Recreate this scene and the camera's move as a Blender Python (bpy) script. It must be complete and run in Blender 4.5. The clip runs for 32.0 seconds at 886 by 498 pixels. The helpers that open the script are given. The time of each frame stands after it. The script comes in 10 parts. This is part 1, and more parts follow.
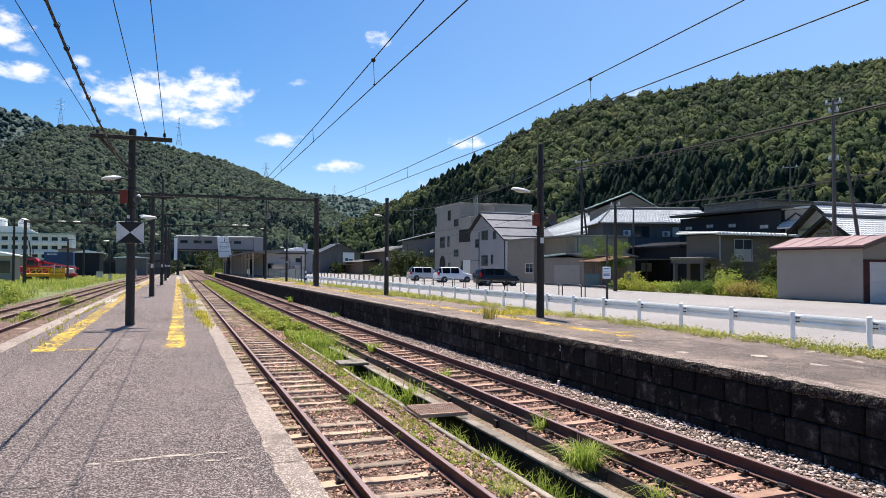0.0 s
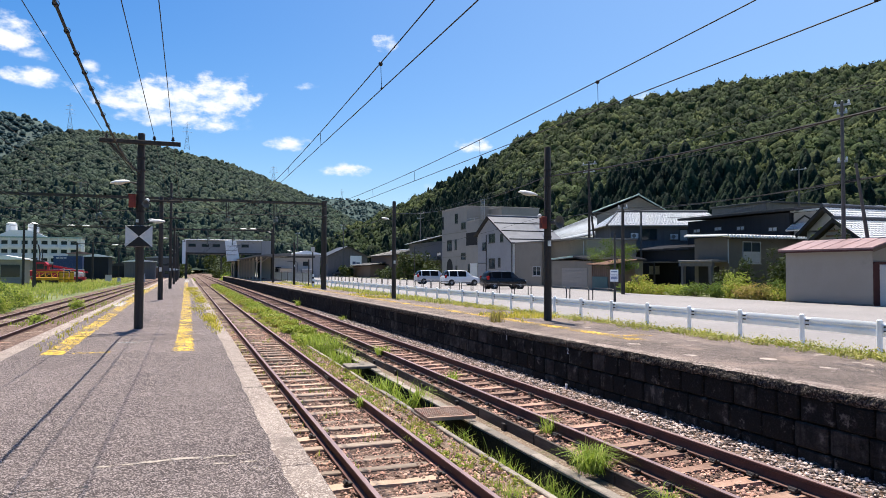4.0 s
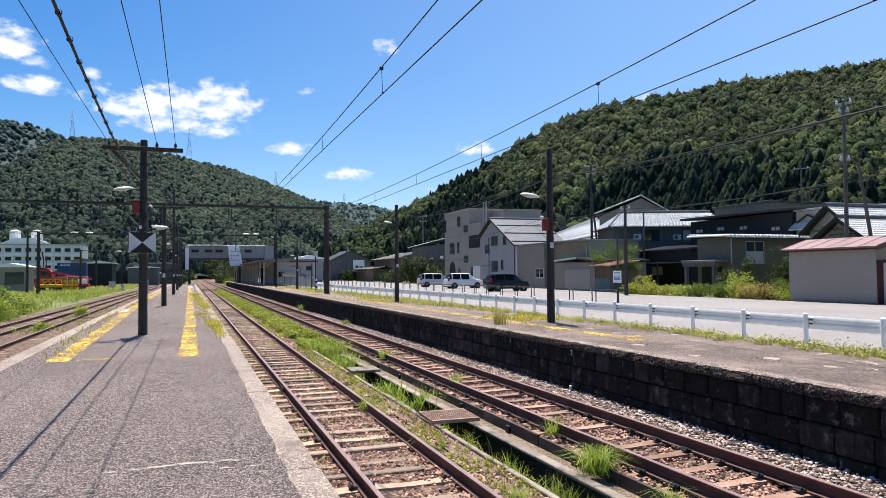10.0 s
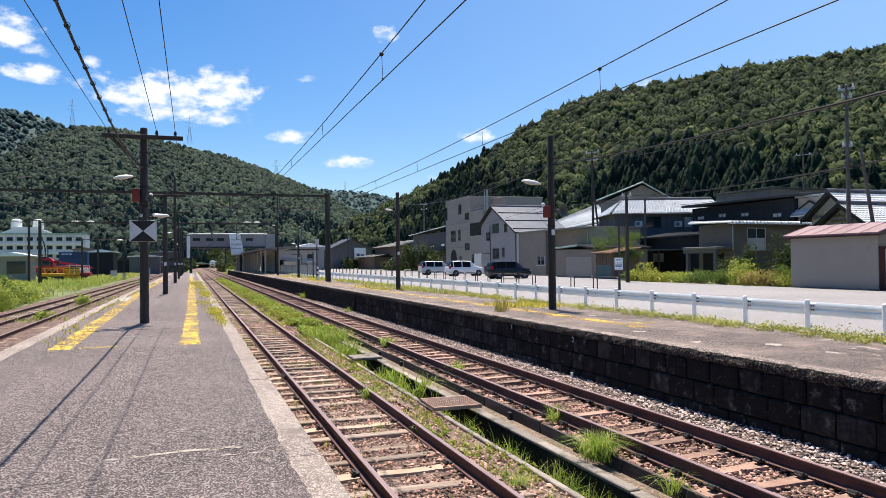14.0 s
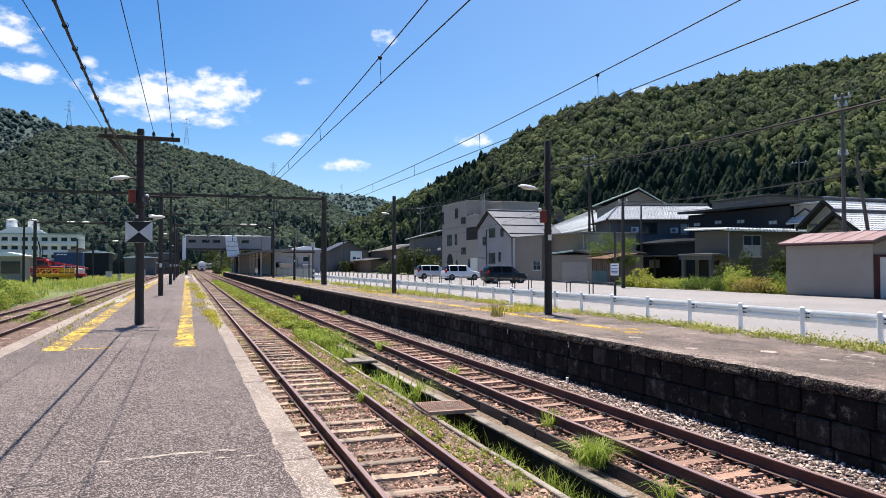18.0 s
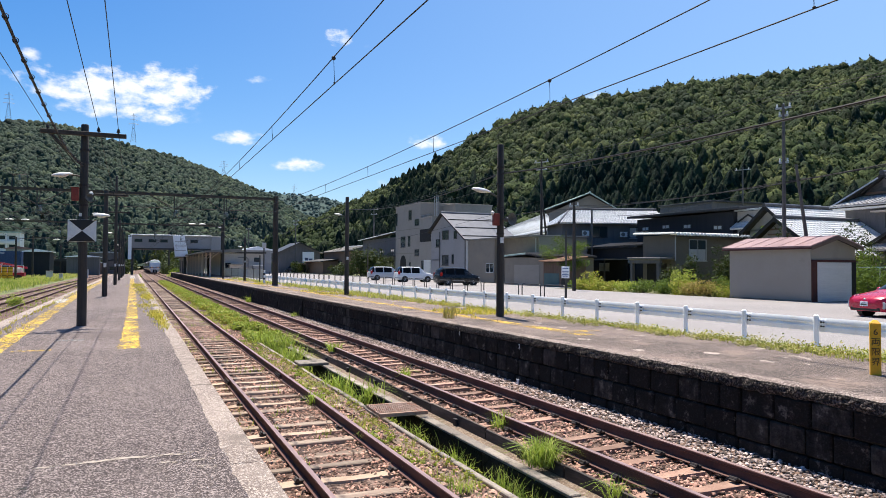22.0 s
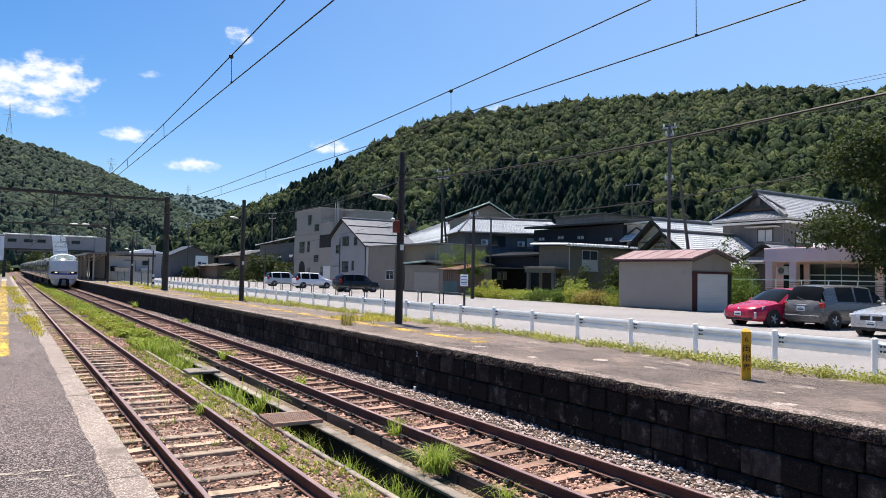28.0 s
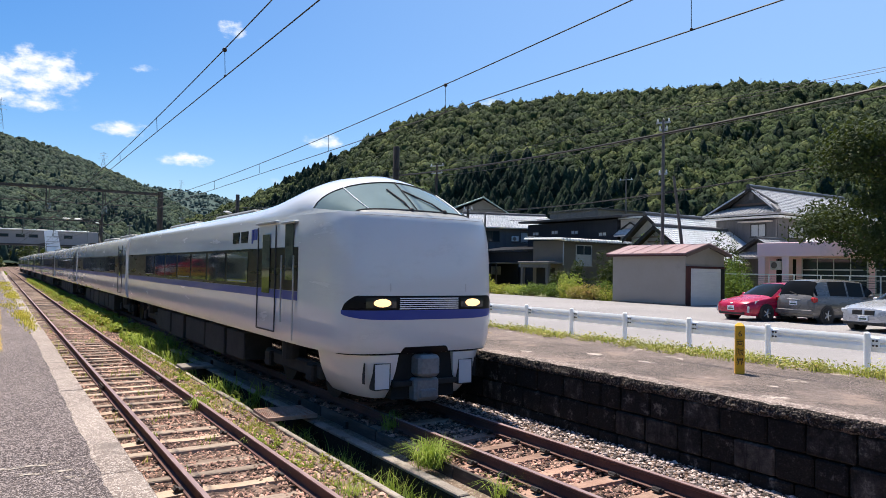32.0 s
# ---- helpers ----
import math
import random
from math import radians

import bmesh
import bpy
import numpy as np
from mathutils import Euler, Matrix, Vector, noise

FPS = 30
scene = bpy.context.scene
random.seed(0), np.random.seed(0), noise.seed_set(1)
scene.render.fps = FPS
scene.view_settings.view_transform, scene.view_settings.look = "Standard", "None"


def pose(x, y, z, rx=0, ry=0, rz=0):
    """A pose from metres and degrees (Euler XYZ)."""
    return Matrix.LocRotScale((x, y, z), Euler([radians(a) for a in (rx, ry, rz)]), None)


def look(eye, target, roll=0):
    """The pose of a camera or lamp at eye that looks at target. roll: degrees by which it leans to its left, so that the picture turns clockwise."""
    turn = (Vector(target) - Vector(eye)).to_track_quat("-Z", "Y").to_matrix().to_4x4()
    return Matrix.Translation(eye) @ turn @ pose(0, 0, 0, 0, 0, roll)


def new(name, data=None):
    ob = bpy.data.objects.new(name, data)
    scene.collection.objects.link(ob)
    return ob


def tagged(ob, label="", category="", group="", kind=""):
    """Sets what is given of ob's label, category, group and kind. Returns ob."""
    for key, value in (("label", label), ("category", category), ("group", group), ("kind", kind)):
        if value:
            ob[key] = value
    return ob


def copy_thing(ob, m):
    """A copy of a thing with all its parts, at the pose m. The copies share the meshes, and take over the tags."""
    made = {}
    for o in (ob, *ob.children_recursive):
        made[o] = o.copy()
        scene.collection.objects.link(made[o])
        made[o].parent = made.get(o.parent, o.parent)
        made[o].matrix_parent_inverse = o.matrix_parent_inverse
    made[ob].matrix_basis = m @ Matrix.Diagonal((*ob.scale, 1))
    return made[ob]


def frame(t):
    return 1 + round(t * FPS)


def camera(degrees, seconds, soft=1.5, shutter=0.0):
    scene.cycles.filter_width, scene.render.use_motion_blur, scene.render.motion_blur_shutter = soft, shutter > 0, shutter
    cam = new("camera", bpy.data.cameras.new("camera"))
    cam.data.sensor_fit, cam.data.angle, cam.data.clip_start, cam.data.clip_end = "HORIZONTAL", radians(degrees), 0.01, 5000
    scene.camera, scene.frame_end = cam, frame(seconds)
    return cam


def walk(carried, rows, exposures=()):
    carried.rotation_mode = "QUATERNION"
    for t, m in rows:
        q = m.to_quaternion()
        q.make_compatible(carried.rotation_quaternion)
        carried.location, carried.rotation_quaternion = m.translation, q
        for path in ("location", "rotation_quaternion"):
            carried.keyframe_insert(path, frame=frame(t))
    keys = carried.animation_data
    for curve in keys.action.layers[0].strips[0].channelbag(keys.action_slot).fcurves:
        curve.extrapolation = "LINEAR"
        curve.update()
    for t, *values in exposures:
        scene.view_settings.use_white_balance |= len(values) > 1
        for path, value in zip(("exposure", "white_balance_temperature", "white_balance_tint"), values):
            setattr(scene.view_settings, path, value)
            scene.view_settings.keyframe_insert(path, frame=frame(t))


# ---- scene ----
cam = camera(64.48, 32.0, soft=0.5)
ROWS = [
    (0, 0.0068, 0.0075, 2.3029, 91.471, -0.256, -20.624),
    (0.5, 0.0025, 0.0120, 2.3016, 91.434, -0.203, -20.533),
    (1, 0.0054, 0.0114, 2.3013, 91.400, -0.243, -20.402),
    (1.5, 0.0007, 0.0121, 2.3005, 91.402, -0.258, -20.341),
    (2, 0.0007, 0.0096, 2.2982, 91.467, -0.292, -20.280),
    (2.5, 0.0005, 0.0059, 2.3020, 91.537, -0.342, -20.219),
    (3, 0.0028, 0.0044, 2.3012, 91.667, -0.335, -20.136),
    (3.5, 0.0020, 0.0022, 2.3031, 91.750, -0.284, -20.073),
    (5.5, 0.0012, 0.0028, 2.2995, 91.634, 0.366, -20.059),
    (6, -0.0018, 0.0024, 2.3054, 91.563, 0.392, -20.047),
    (6.5, -0.0045, 0.0030, 2.3001, 91.569, 0.332, -20.055),
    (7, -0.0051, 0.0010, 2.3009, 91.627, 0.321, -20.051),
    (7.5, -0.0044, -0.0033, 2.2991, 91.760, 0.301, -20.035),
    (8, -0.0053, -0.0113, 2.3011, 91.907, 0.332, -20.008),
    (8.5, -0.0077, -0.0137, 2.3052, 92.000, 0.330, -19.977),
    (9, -0.0052, -0.0207, 2.3039, 92.049, 0.361, -19.920),
    (9.5, -0.0049, -0.0202, 2.3042, 92.015, 0.393, -19.865),
    (10, -0.0044, -0.0208, 2.3016, 91.977, 0.447, -19.798),
    (10.5, -0.0054, -0.0181, 2.2983, 91.927, 0.486, -19.790),
    (11, -0.0031, -0.0125, 2.3043, 91.809, 0.533, -19.811),
    (11.5, -0.0038, -0.0072, 2.3004, 91.659, 0.474, -19.835),
    (12, -0.0006, -0.0018, 2.2963, 91.422, 0.437, -19.843),
    (12.5, 0.0044, -0.0009, 2.2960, 91.143, 0.432, -19.790),
    (13, 0.0008, 0.0036, 2.2979, 90.958, 0.518, -19.763),
    (13.5, 0.0012, 0.0057, 2.2957, 90.903, 0.624, -19.716),
    (14, 0.0050, 0.0045, 2.2925, 90.979, 0.638, -19.696),
    (14.5, 0.0001, 0.0062, 2.2968, 91.123, 0.506, -19.710),
    (16.5, -0.0028, 0.0039, 2.2982, 91.369, 0.173, -19.859),
    (17, 0.0006, 0.0067, 2.2919, 91.366, 0.202, -19.907),
    (17.5, -0.0002, 0.0094, 2.2937, 91.331, 0.162, -19.966),
    (18, 0.0024, 0.0115, 2.2936, 91.306, 0.091, -20.018),
    (18.5, -0.0008, 0.0107, 2.2941, 91.271, 0.109, -20.081),
    (19, 0.0024, 0.0148, 2.2893, 91.272, 0.072, -20.089),
    (19.5, 0.0020, 0.0193, 2.2925, 91.272, 0.026, -20.117),
    (20, 0.0028, 0.0145, 2.2947, 91.288, -0.076, -20.163),
    (20.5, -0.0036, 0.0092, 2.3000, 91.318, -0.203, -20.385),
    (21, -0.0056, 0.0022, 2.2945, 91.418, -0.236, -20.921),
    (21.5, -0.0023, -0.0137, 2.2963, 91.476, -0.264, -22.079),
    (22, 0.0054, -0.0146, 2.2962, 91.465, -0.308, -23.827),
    (22.5, 0.0145, -0.0153, 2.2937, 91.403, -0.396, -25.726),
    (23, 0.0186, -0.0130, 2.2930, 91.358, -0.466, -27.398),
    (23.5, 0.0215, -0.0122, 2.2941, 91.348, -0.558, -28.728),
    (24, 0.0235, -0.0179, 2.2886, 91.390, -0.596, -29.711),
    (24.5, 0.0266, -0.0227, 2.2950, 91.419, -0.594, -30.391),
    (25, 0.0250, -0.0198, 2.2970, 91.476, -0.540, -30.829),
    (25.5, 0.0236, -0.0219, 2.2961, 91.559, -0.582, -31.082),
    (27.5, 0.0258, -0.0237, 2.2961, 92.102, -0.999, -31.808),
    (28, 0.0296, -0.0199, 2.2979, 92.139, -1.107, -31.940),
    (28.5, 0.0238, -0.0228, 2.2967, 92.112, -1.160, -32.046),
    (29, 0.0254, -0.0217, 2.2985, 92.111, -1.170, -32.109),
    (29.5, 0.0296, -0.0246, 2.2985, 92.149, -1.137, -32.223),
    (30, 0.0291, -0.0239, 2.2959, 92.102, -1.148, -32.297),
    (30.5, 0.0300, -0.0251, 2.2941, 91.938, -1.092, -32.230),
    (31, 0.0287, -0.0146, 2.2929, 91.778, -1.124, -32.198),
    (31.5, 0.0311, -0.0147, 2.2913, 91.730, -1.094, -32.243),
    (32, 0.0280, -0.0067, 2.2925, 91.730, -1.085, -32.426),
]
walk(cam, [(t, pose(*p)) for t, *p in ROWS])

# ---------------------------------------------------------------- light
SUN_AZ, SUN_EL = 8.0, 69.0            # degrees from +y towards +x, and above the horizon
scene.view_settings.exposure = 0.79
sun = new("sun", bpy.data.lights.new("sun", "SUN"))
sun.data.energy, sun.data.angle, sun.data.color = 5.0, radians(0.53), (1.0, 0.91, 0.78)
_a, _e = radians(SUN_AZ), radians(SUN_EL)
_d = Vector((math.sin(_a) * math.cos(_e), math.cos(_a) * math.cos(_e), math.sin(_e)))
sun.matrix_world = look(_d * 300, (0, 0, 0))

# Clouds: azimuth from +y, height above the horizon, half widths, all in degrees; softness.
CLOUDS = [(-1.5, 12.7, 6.2, 1.6, 1.0), (2.4, 13.3, 3.0, 1.7, 1.0), (-1.5, 11.4, 4.4, 0.9, 0.8), (1.9, 11.2, 2.2, 0.9, 0.85), (4.4, 11.4, 1.2, 0.8, 0.28),
          (-4.9, 12.6, 1.5, 1.3, 0.35), (-10.4, 13.3, 2.2, 0.85, 0.9), (-12.4, 16.0, 2.3, 1.6, 0.95), (-10.5, 14.9, 1.1, 0.6, 0.7), (-6.9, 14.6, 0.8, 0.55, 0.6),
          (8.9, 14.4, 1.1, 0.4, 0.75), (7.5, 9.9, 1.9, 0.75, 0.85), (12.1, 8.0, 2.2, 0.65, 0.85), (22.5, 10.0, 1.7, 0.75, 0.85), (15.2, 17.9, 1.1, 0.85, 1.0),
          (17.6, 17.4, 0.6, 0.25, 0.25), (35.9, 13.4, 1.1, 0.6, 0.7), (18.9, 6.8, 0.7, 0.6, 0.3), (-28.0, 15.0, 9.0, 2.0, 0.9), (-55.0, 20.0, 12.0, 3.0, 0.9), (80.0, 22.0, 8.0, 2.0, 0.8), (130.0, 18.0, 12.0, 3.0, 0.9), (-120.0, 25.0, 14.0, 4.0, 0.9)]


def make_world():
    w = bpy.data.worlds.new("sky")
    scene.world = w
    w.use_nodes = True
    t = w.node_tree
    L, N = t.links.new, t.nodes.new

    def num(op, *ins):
        k = N("ShaderNodeMath")
        k.operation = op
        for i, v in enumerate(ins):
            if hasattr(v, "is_output"):
                L(v, k.inputs[i])
            else:
                k.inputs[i].default_value = v
        return k.outputs[0]

    sky = N("ShaderNodeTexSky")
    sky.sky_type, sky.sun_disc = "NISHITA", False
    sky.sun_elevation, sky.sun_rotation = radians(SUN_EL), radians(SUN_AZ)
    sky.altitude, sky.air_density, sky.dust_density, sky.ozone_density = 100, 1.0, 0.7, 3.0
    co = N("ShaderNodeTexCoord").outputs["Generated"]
    sep = N("ShaderNodeSeparateXYZ")
    L(co, sep.inputs[0])
    x, y, z = sep.outputs
    az = num("MULTIPLY", num("ARCTAN2", x, y), 57.29578)
    el = num("MULTIPLY", num("ARCSINE", z), 57.29578)
    flat = N("ShaderNodeCombineXYZ")
    L(az, flat.inputs[0])
    L(num("MULTIPLY", el, 1.7), flat.inputs[1])
    n = N("ShaderNodeTexNoise")
    n.inputs["Scale"].default_value, n.inputs["Detail"].default_value, n.inputs["Roughness"].default_value = 0.55, 8.0, 0.6
    L(flat.outputs[0], n.inputs["Vector"])
    fluff = n.outputs[0]
    total = 0.0
    for a, e, wa, we, k in CLOUDS:
        u, v = num("DIVIDE", num("SUBTRACT", az, a), wa), num("DIVIDE", num("SUBTRACT", el, e), we)
        low = num("MULTIPLY", num("MINIMUM", v, 0.0), 0.7)
        d = num("ADD", num("POWER", num("ABSOLUTE", u), 2.0), num("ADD", num("POWER", num("ABSOLUTE", v), 2.0), num("MULTIPLY", low, low)))
        body = num("MAXIMUM", num("SUBTRACT", 1.25, d), -1.0)
        total = num("MAXIMUM", total, num("MULTIPLY", num("MULTIPLY_ADD", body, 0.55, num("MULTIPLY", num("SUBTRACT", fluff, 0.5), 2.0)), k))
    mask = N("ShaderNodeMapRange")
    mask.interpolation_type = "SMOOTHSTEP"
    for i, v in enumerate((total, 0.12, 0.75, 0.0, 0.96)):
        if hasattr(v, "is_output"):
            L(v, mask.inputs[i])
        else:
            mask.inputs[i].default_value = v
    tone = N("ShaderNodeMix")
    tone.data_type = "RGBA"
    shade = N("ShaderNodeMapRange")
    for i, v in enumerate((fluff, 0.35, 0.6, 0.0, 1.0)):
        if hasattr(v, "is_output"):
            L(v, shade.inputs[i])
        else:
            shade.inputs[i].default_value = v
    L(shade.outputs[0], tone.inputs[0])
    tone.inputs[6].default_value, tone.inputs[7].default_value = (CLOUD * 0.8, CLOUD * 0.88, CLOUD * 1.0, 1), (CLOUD, CLOUD, CLOUD, 1)
    mx = N("ShaderNodeMix")
    mx.data_type = "RGBA"
    L(mask.outputs[0], mx.inputs[0])
    hue = N("ShaderNodeHueSaturation")
    hue.inputs["Hue"].default_value, hue.inputs["Saturation"].default_value, hue.inputs["Value"].default_value = 0.505, 1.44, 1.07
    L(sky.outputs[0], hue.inputs["Color"])
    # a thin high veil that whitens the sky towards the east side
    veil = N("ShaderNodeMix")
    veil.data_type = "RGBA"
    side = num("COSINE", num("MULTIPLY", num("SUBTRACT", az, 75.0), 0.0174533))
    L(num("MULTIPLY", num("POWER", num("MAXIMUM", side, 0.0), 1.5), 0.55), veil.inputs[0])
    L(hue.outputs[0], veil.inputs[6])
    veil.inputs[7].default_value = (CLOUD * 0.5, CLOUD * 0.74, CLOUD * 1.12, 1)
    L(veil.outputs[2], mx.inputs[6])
    L(tone.outputs[2], mx.inputs[7])
    L(mx.outputs[2], t.nodes["Background"].inputs[0])
    t.nodes["Background"].inputs[1].default_value = SKY


SKY, CLOUD = 0.075, 8.8
make_world()

# ---------------------------------------------------------------- mesh tools
T1, T2, T3 = 2.43, 5.55, -5.37          # track centres
Z2 = 0.14                              # rail head of the main track
PZ, FZ, RZ = 0.85, 0.965, 0.58         # island platform, far platform, road
PE, PL, FE = 0.92, -3.05, 6.95         # platform edges
rnd = random.Random(7)


class Geo:
    """Collects vertices and faces for one mesh."""

    def __init__(self, m=None):
        self.v, self.f, self.mi, self.m = [], [], [], m

    def add(self, vs, fs, mi=0):
        k = len(self.v)
        self.v += [tuple(self.m @ Vector(p)) for p in vs] if self.m else [tuple(p) for p in vs]
        self.f += [tuple(i + k for i in q) for q in fs]
        self.mi += [mi] * len(fs)
        return self

    def box(self, x0, x1, y0, y1, z0, z1, mi=0, bev=0.0):
        c = ((x0 + x1) / 2, (y0 + y1) / 2, (z0 + z1) / 2)
        h = (abs(x1 - x0) / 2, abs(y1 - y0) / 2, abs(z1 - z0) / 2)
        b = min(bev, *(k * 0.49 for k in h))
        S = [(i, j, k) for i in (-1, 1) for j in (-1, 1) for k in (-1, 1)]
        if b <= 0:
            vs = [tuple(c[a] + s[a] * h[a] for a in range(3)) for s in S]
            return self.add(vs, [(0, 1, 3, 2), (4, 6, 7, 5), (0, 4, 5, 1), (2, 3, 7, 6), (0, 2, 6, 4), (1, 5, 7, 3)], mi)
        vs, idx = [], {}
        for s in S:
            for a in range(3):
                idx[s, a] = len(vs)
                vs.append(tuple(c[q] + s[q] * (h[q] if q == a else h[q] - b) for q in range(3)))
        fs = []
        for a in range(3):
            p, q = [k for k in range(3) if k != a]
            for e in (-1, 1):
                ring = []
                for u, w in ((-1, -1), (1, -1), (1, 1), (-1, 1)):
                    s = [0, 0, 0]
                    s[a], s[p], s[q] = e, u, w
                    ring.append(idx[tuple(s), a])
                fs.append(ring)
            for u in (-1, 1):
                for w in (-1, 1):
                    s, t = [0, 0, 0], [0, 0, 0]
                    s[a], s[p], s[q] = -1, u, w
                    t[a], t[p], t[q] = 1, u, w
                    s, t = tuple(s), tuple(t)
                    fs.append([idx[s, p], idx[t, p], idx[t, q], idx[s, q]])
        for s in S:
            fs.append([idx[s, 0], idx[s, 1], idx[s, 2]])
        cv, out = Vector(c), []
        for ring in fs:
            P = [Vector(vs[i]) for i in ring]
            n = (P[1] - P[0]).cross(P[2] - P[0])
            mid = sum(P, Vector()) / len(P) - cv
            out.append(tuple(ring if n.dot(mid) > 0 else ring[::-1]))
        return self.add(vs, out, mi)

    def cyl(self, p0, p1, r0, r1=None, n=10, mi=0, caps=True):
        p0, p1 = Vector(p0), Vector(p1)
        r1 = r0 if r1 is None else r1
        q = (p1 - p0).to_track_quat("Z", "Y")
        vs = []
        for p, r in ((p0, r0), (p1, r1)):
            vs += [p + q @ Vector((r * math.cos(2 * math.pi * i / n), r * math.sin(2 * math.pi * i / n), 0)) for i in range(n)]
        fs = [(i, (i + 1) % n, n + (i + 1) % n, n + i) for i in range(n)]
        if caps:
            fs += [tuple(range(n))[::-1], tuple(range(n, 2 * n))]
        return self.add(vs, fs, mi)

    def tube(self, pts, r, n=6, mi=0):
        pts = [Vector(p) for p in pts]
        vs, fs = [], []
        for i, p in enumerate(pts):
            d = pts[min(i + 1, len(pts) - 1)] - pts[max(i - 1, 0)]
            q = d.to_track_quat("Z", "Y")
            vs += [p + q @ Vector((r * math.cos(2 * math.pi * k / n), r * math.sin(2 * math.pi * k / n), 0)) for k in range(n)]
        for i in range(len(pts) - 1):
            fs += [(i * n + k, i * n + (k + 1) % n, (i + 1) * n + (k + 1) % n, (i + 1) * n + k) for k in range(n)]
        fs += [tuple(range(n))[::-1], tuple(range((len(pts) - 1) * n, len(pts) * n))]
        return self.add(vs, fs, mi)

    def prism(self, poly, axis, lo, hi, mi=0):
        """poly in the plane across the axis: (y, z) for x, (x, z) for y, (x, y) for z."""
        def put(a, b, t):
            return {"x": (t, a, b), "y": (a, t, b), "z": (a, b, t)}[axis]
        n = len(poly)
        area = sum(poly[i][0] * poly[(i + 1) % n][1] - poly[(i + 1) % n][0] * poly[i][1] for i in range(n))
        if (area > 0) == (axis == "y"):
            poly = poly[::-1]
        vs = [put(a, b, lo) for a, b in poly] + [put(a, b, hi) for a, b in poly]
        fs = [(i, (i + 1) % n, n + (i + 1) % n, n + i) for i in range(n)]
        return self.add(vs, fs + [tuple(range(n))[::-1], tuple(range(n, 2 * n))], mi)

    def sphere(self, c, r, nu=10, nv=7, mi=0, sc=(1, 1, 1)):
        vs, fs = [(c[0], c[1], c[2] - r * sc[2])], []
        for j in range(1, nv):
            a = -math.pi / 2 + math.pi * j / nv
            vs += [(c[0] + r * sc[0] * math.cos(a) * math.cos(2 * math.pi * i / nu), c[1] + r * sc[1] * math.cos(a) * math.sin(2 * math.pi * i / nu), c[2] + r * sc[2] * math.sin(a)) for i in range(nu)]
        vs.append((c[0], c[1], c[2] + r * sc[2]))
        for i in range(nu):
            k = (i + 1) % nu
            fs.append((0, 1 + k, 1 + i))
            for j in range(nv - 2):
                b = 1 + j * nu
                fs.append((b + i, b + k, b + nu + k, b + nu + i))
            b = 1 + (nv - 2) * nu
            fs.append((b + i, b + k, len(vs) - 1))
        return self.add(vs, fs, mi)

    def loft(self, rings, mi=0, closed=True, caps=True):
        """Skins rings of equally many points."""
        n, vs, fs = len(rings[0]), [p for r in rings for p in r], []
        for j in range(len(rings) - 1):
            for i in range(n if closed else n - 1):
                fs.append((j * n + i, j * n + (i + 1) % n, (j + 1) * n + (i + 1) % n, (j + 1) * n + i))
        if caps:
            fs += [tuple(range(n))[::-1], tuple(range((len(rings) - 1) * n, len(rings) * n))]
        return self.add(vs, fs, mi)

    def mesh(self, name, mats, smooth=False):
        me = bpy.data.meshes.new(name)
        me.from_pydata(self.v, [], self.f)
        for m in mats if isinstance(mats, (list, tuple)) else [mats]:
            me.materials.append(m)
        if any(self.mi):
            me.polygons.foreach_set("material_index", self.mi)
        if smooth:
            me.polygons.foreach_set("use_smooth", [True] * len(me.polygons))
            me.set_sharp_from_angle(angle=radians(smooth if smooth is not True else 40))
        me.update()
        return me


def thing(name, m=None, label="", category="", group="", kind=""):
    """An Empty at a thing's base."""
    ob = new(name)
    ob.empty_display_size = 0.1
    if m is not None:
        ob.matrix_basis = m
    return tagged(ob, label, category, group, kind)


def part(name, g, mats, parent=None, label="", smooth=False, m=None):
    """Links a Geo, or a mesh, as one mesh object under a thing."""
    ob = new(name, g.mesh(name, mats, smooth) if isinstance(g, Geo) else g)
    if parent is not None:
        ob.parent = parent
    if m is not None:
        ob.matrix_basis = m
    if label:
        ob["label"] = label
    return ob


def solid(name, g, mats, label="", category="", group="", kind="", smooth=False, m=None):
    """A thing that is one mesh."""
    return tagged(part(name, g, mats, None, "", smooth, m), label, category, group, kind)


def big(name, V, F, mats, label="", category="", kind="stuff", parent=None, smooth=False):
    """A mesh from numpy arrays: V (n, 3), F (m, 3 or 4)."""
    me = bpy.data.meshes.new(name)
    V, F = np.asarray(V, np.float32), np.asarray(F, np.int32)
    k = F.shape[1]
    me.vertices.add(len(V))
    me.vertices.foreach_set("co", V.ravel())
    me.loops.add(F.size)
    me.loops.foreach_set("vertex_index", F.ravel())
    me.polygons.add(len(F))
    me.polygons.foreach_set("loop_start", np.arange(0, F.size, k, dtype=np.int32))
    if smooth:
        me.polygons.foreach_set("use_smooth", np.ones(len(F), bool))
    for m in mats if isinstance(mats, (list, tuple)) else [mats]:
        me.materials.append(m)
    me.update(calc_edges=True)
    ob = new(name, me)
    if parent is not None:
        ob.parent = parent
    return tagged(ob, label, category, "", kind)


def scatter(base_v, base_f, places, sizes, turns, tilt=None):
    """Copies of one small mesh joined into arrays."""
    n, k = len(places), len(base_v)
    c, s = np.cos(turns)[:, None], np.sin(turns)[:, None]
    b = base_v[None] * np.asarray(sizes).reshape(n, 1, -1)
    x, y = b[..., 0] * c - b[..., 1] * s, b[..., 0] * s + b[..., 1] * c
    v = np.stack([x, y, b[..., 2]], -1) + np.asarray(places)[:, None]
    f = base_f[None] + (np.arange(n) * k)[:, None, None]
    return v.reshape(-1, 3), f.reshape(-1, base_f.shape[1])
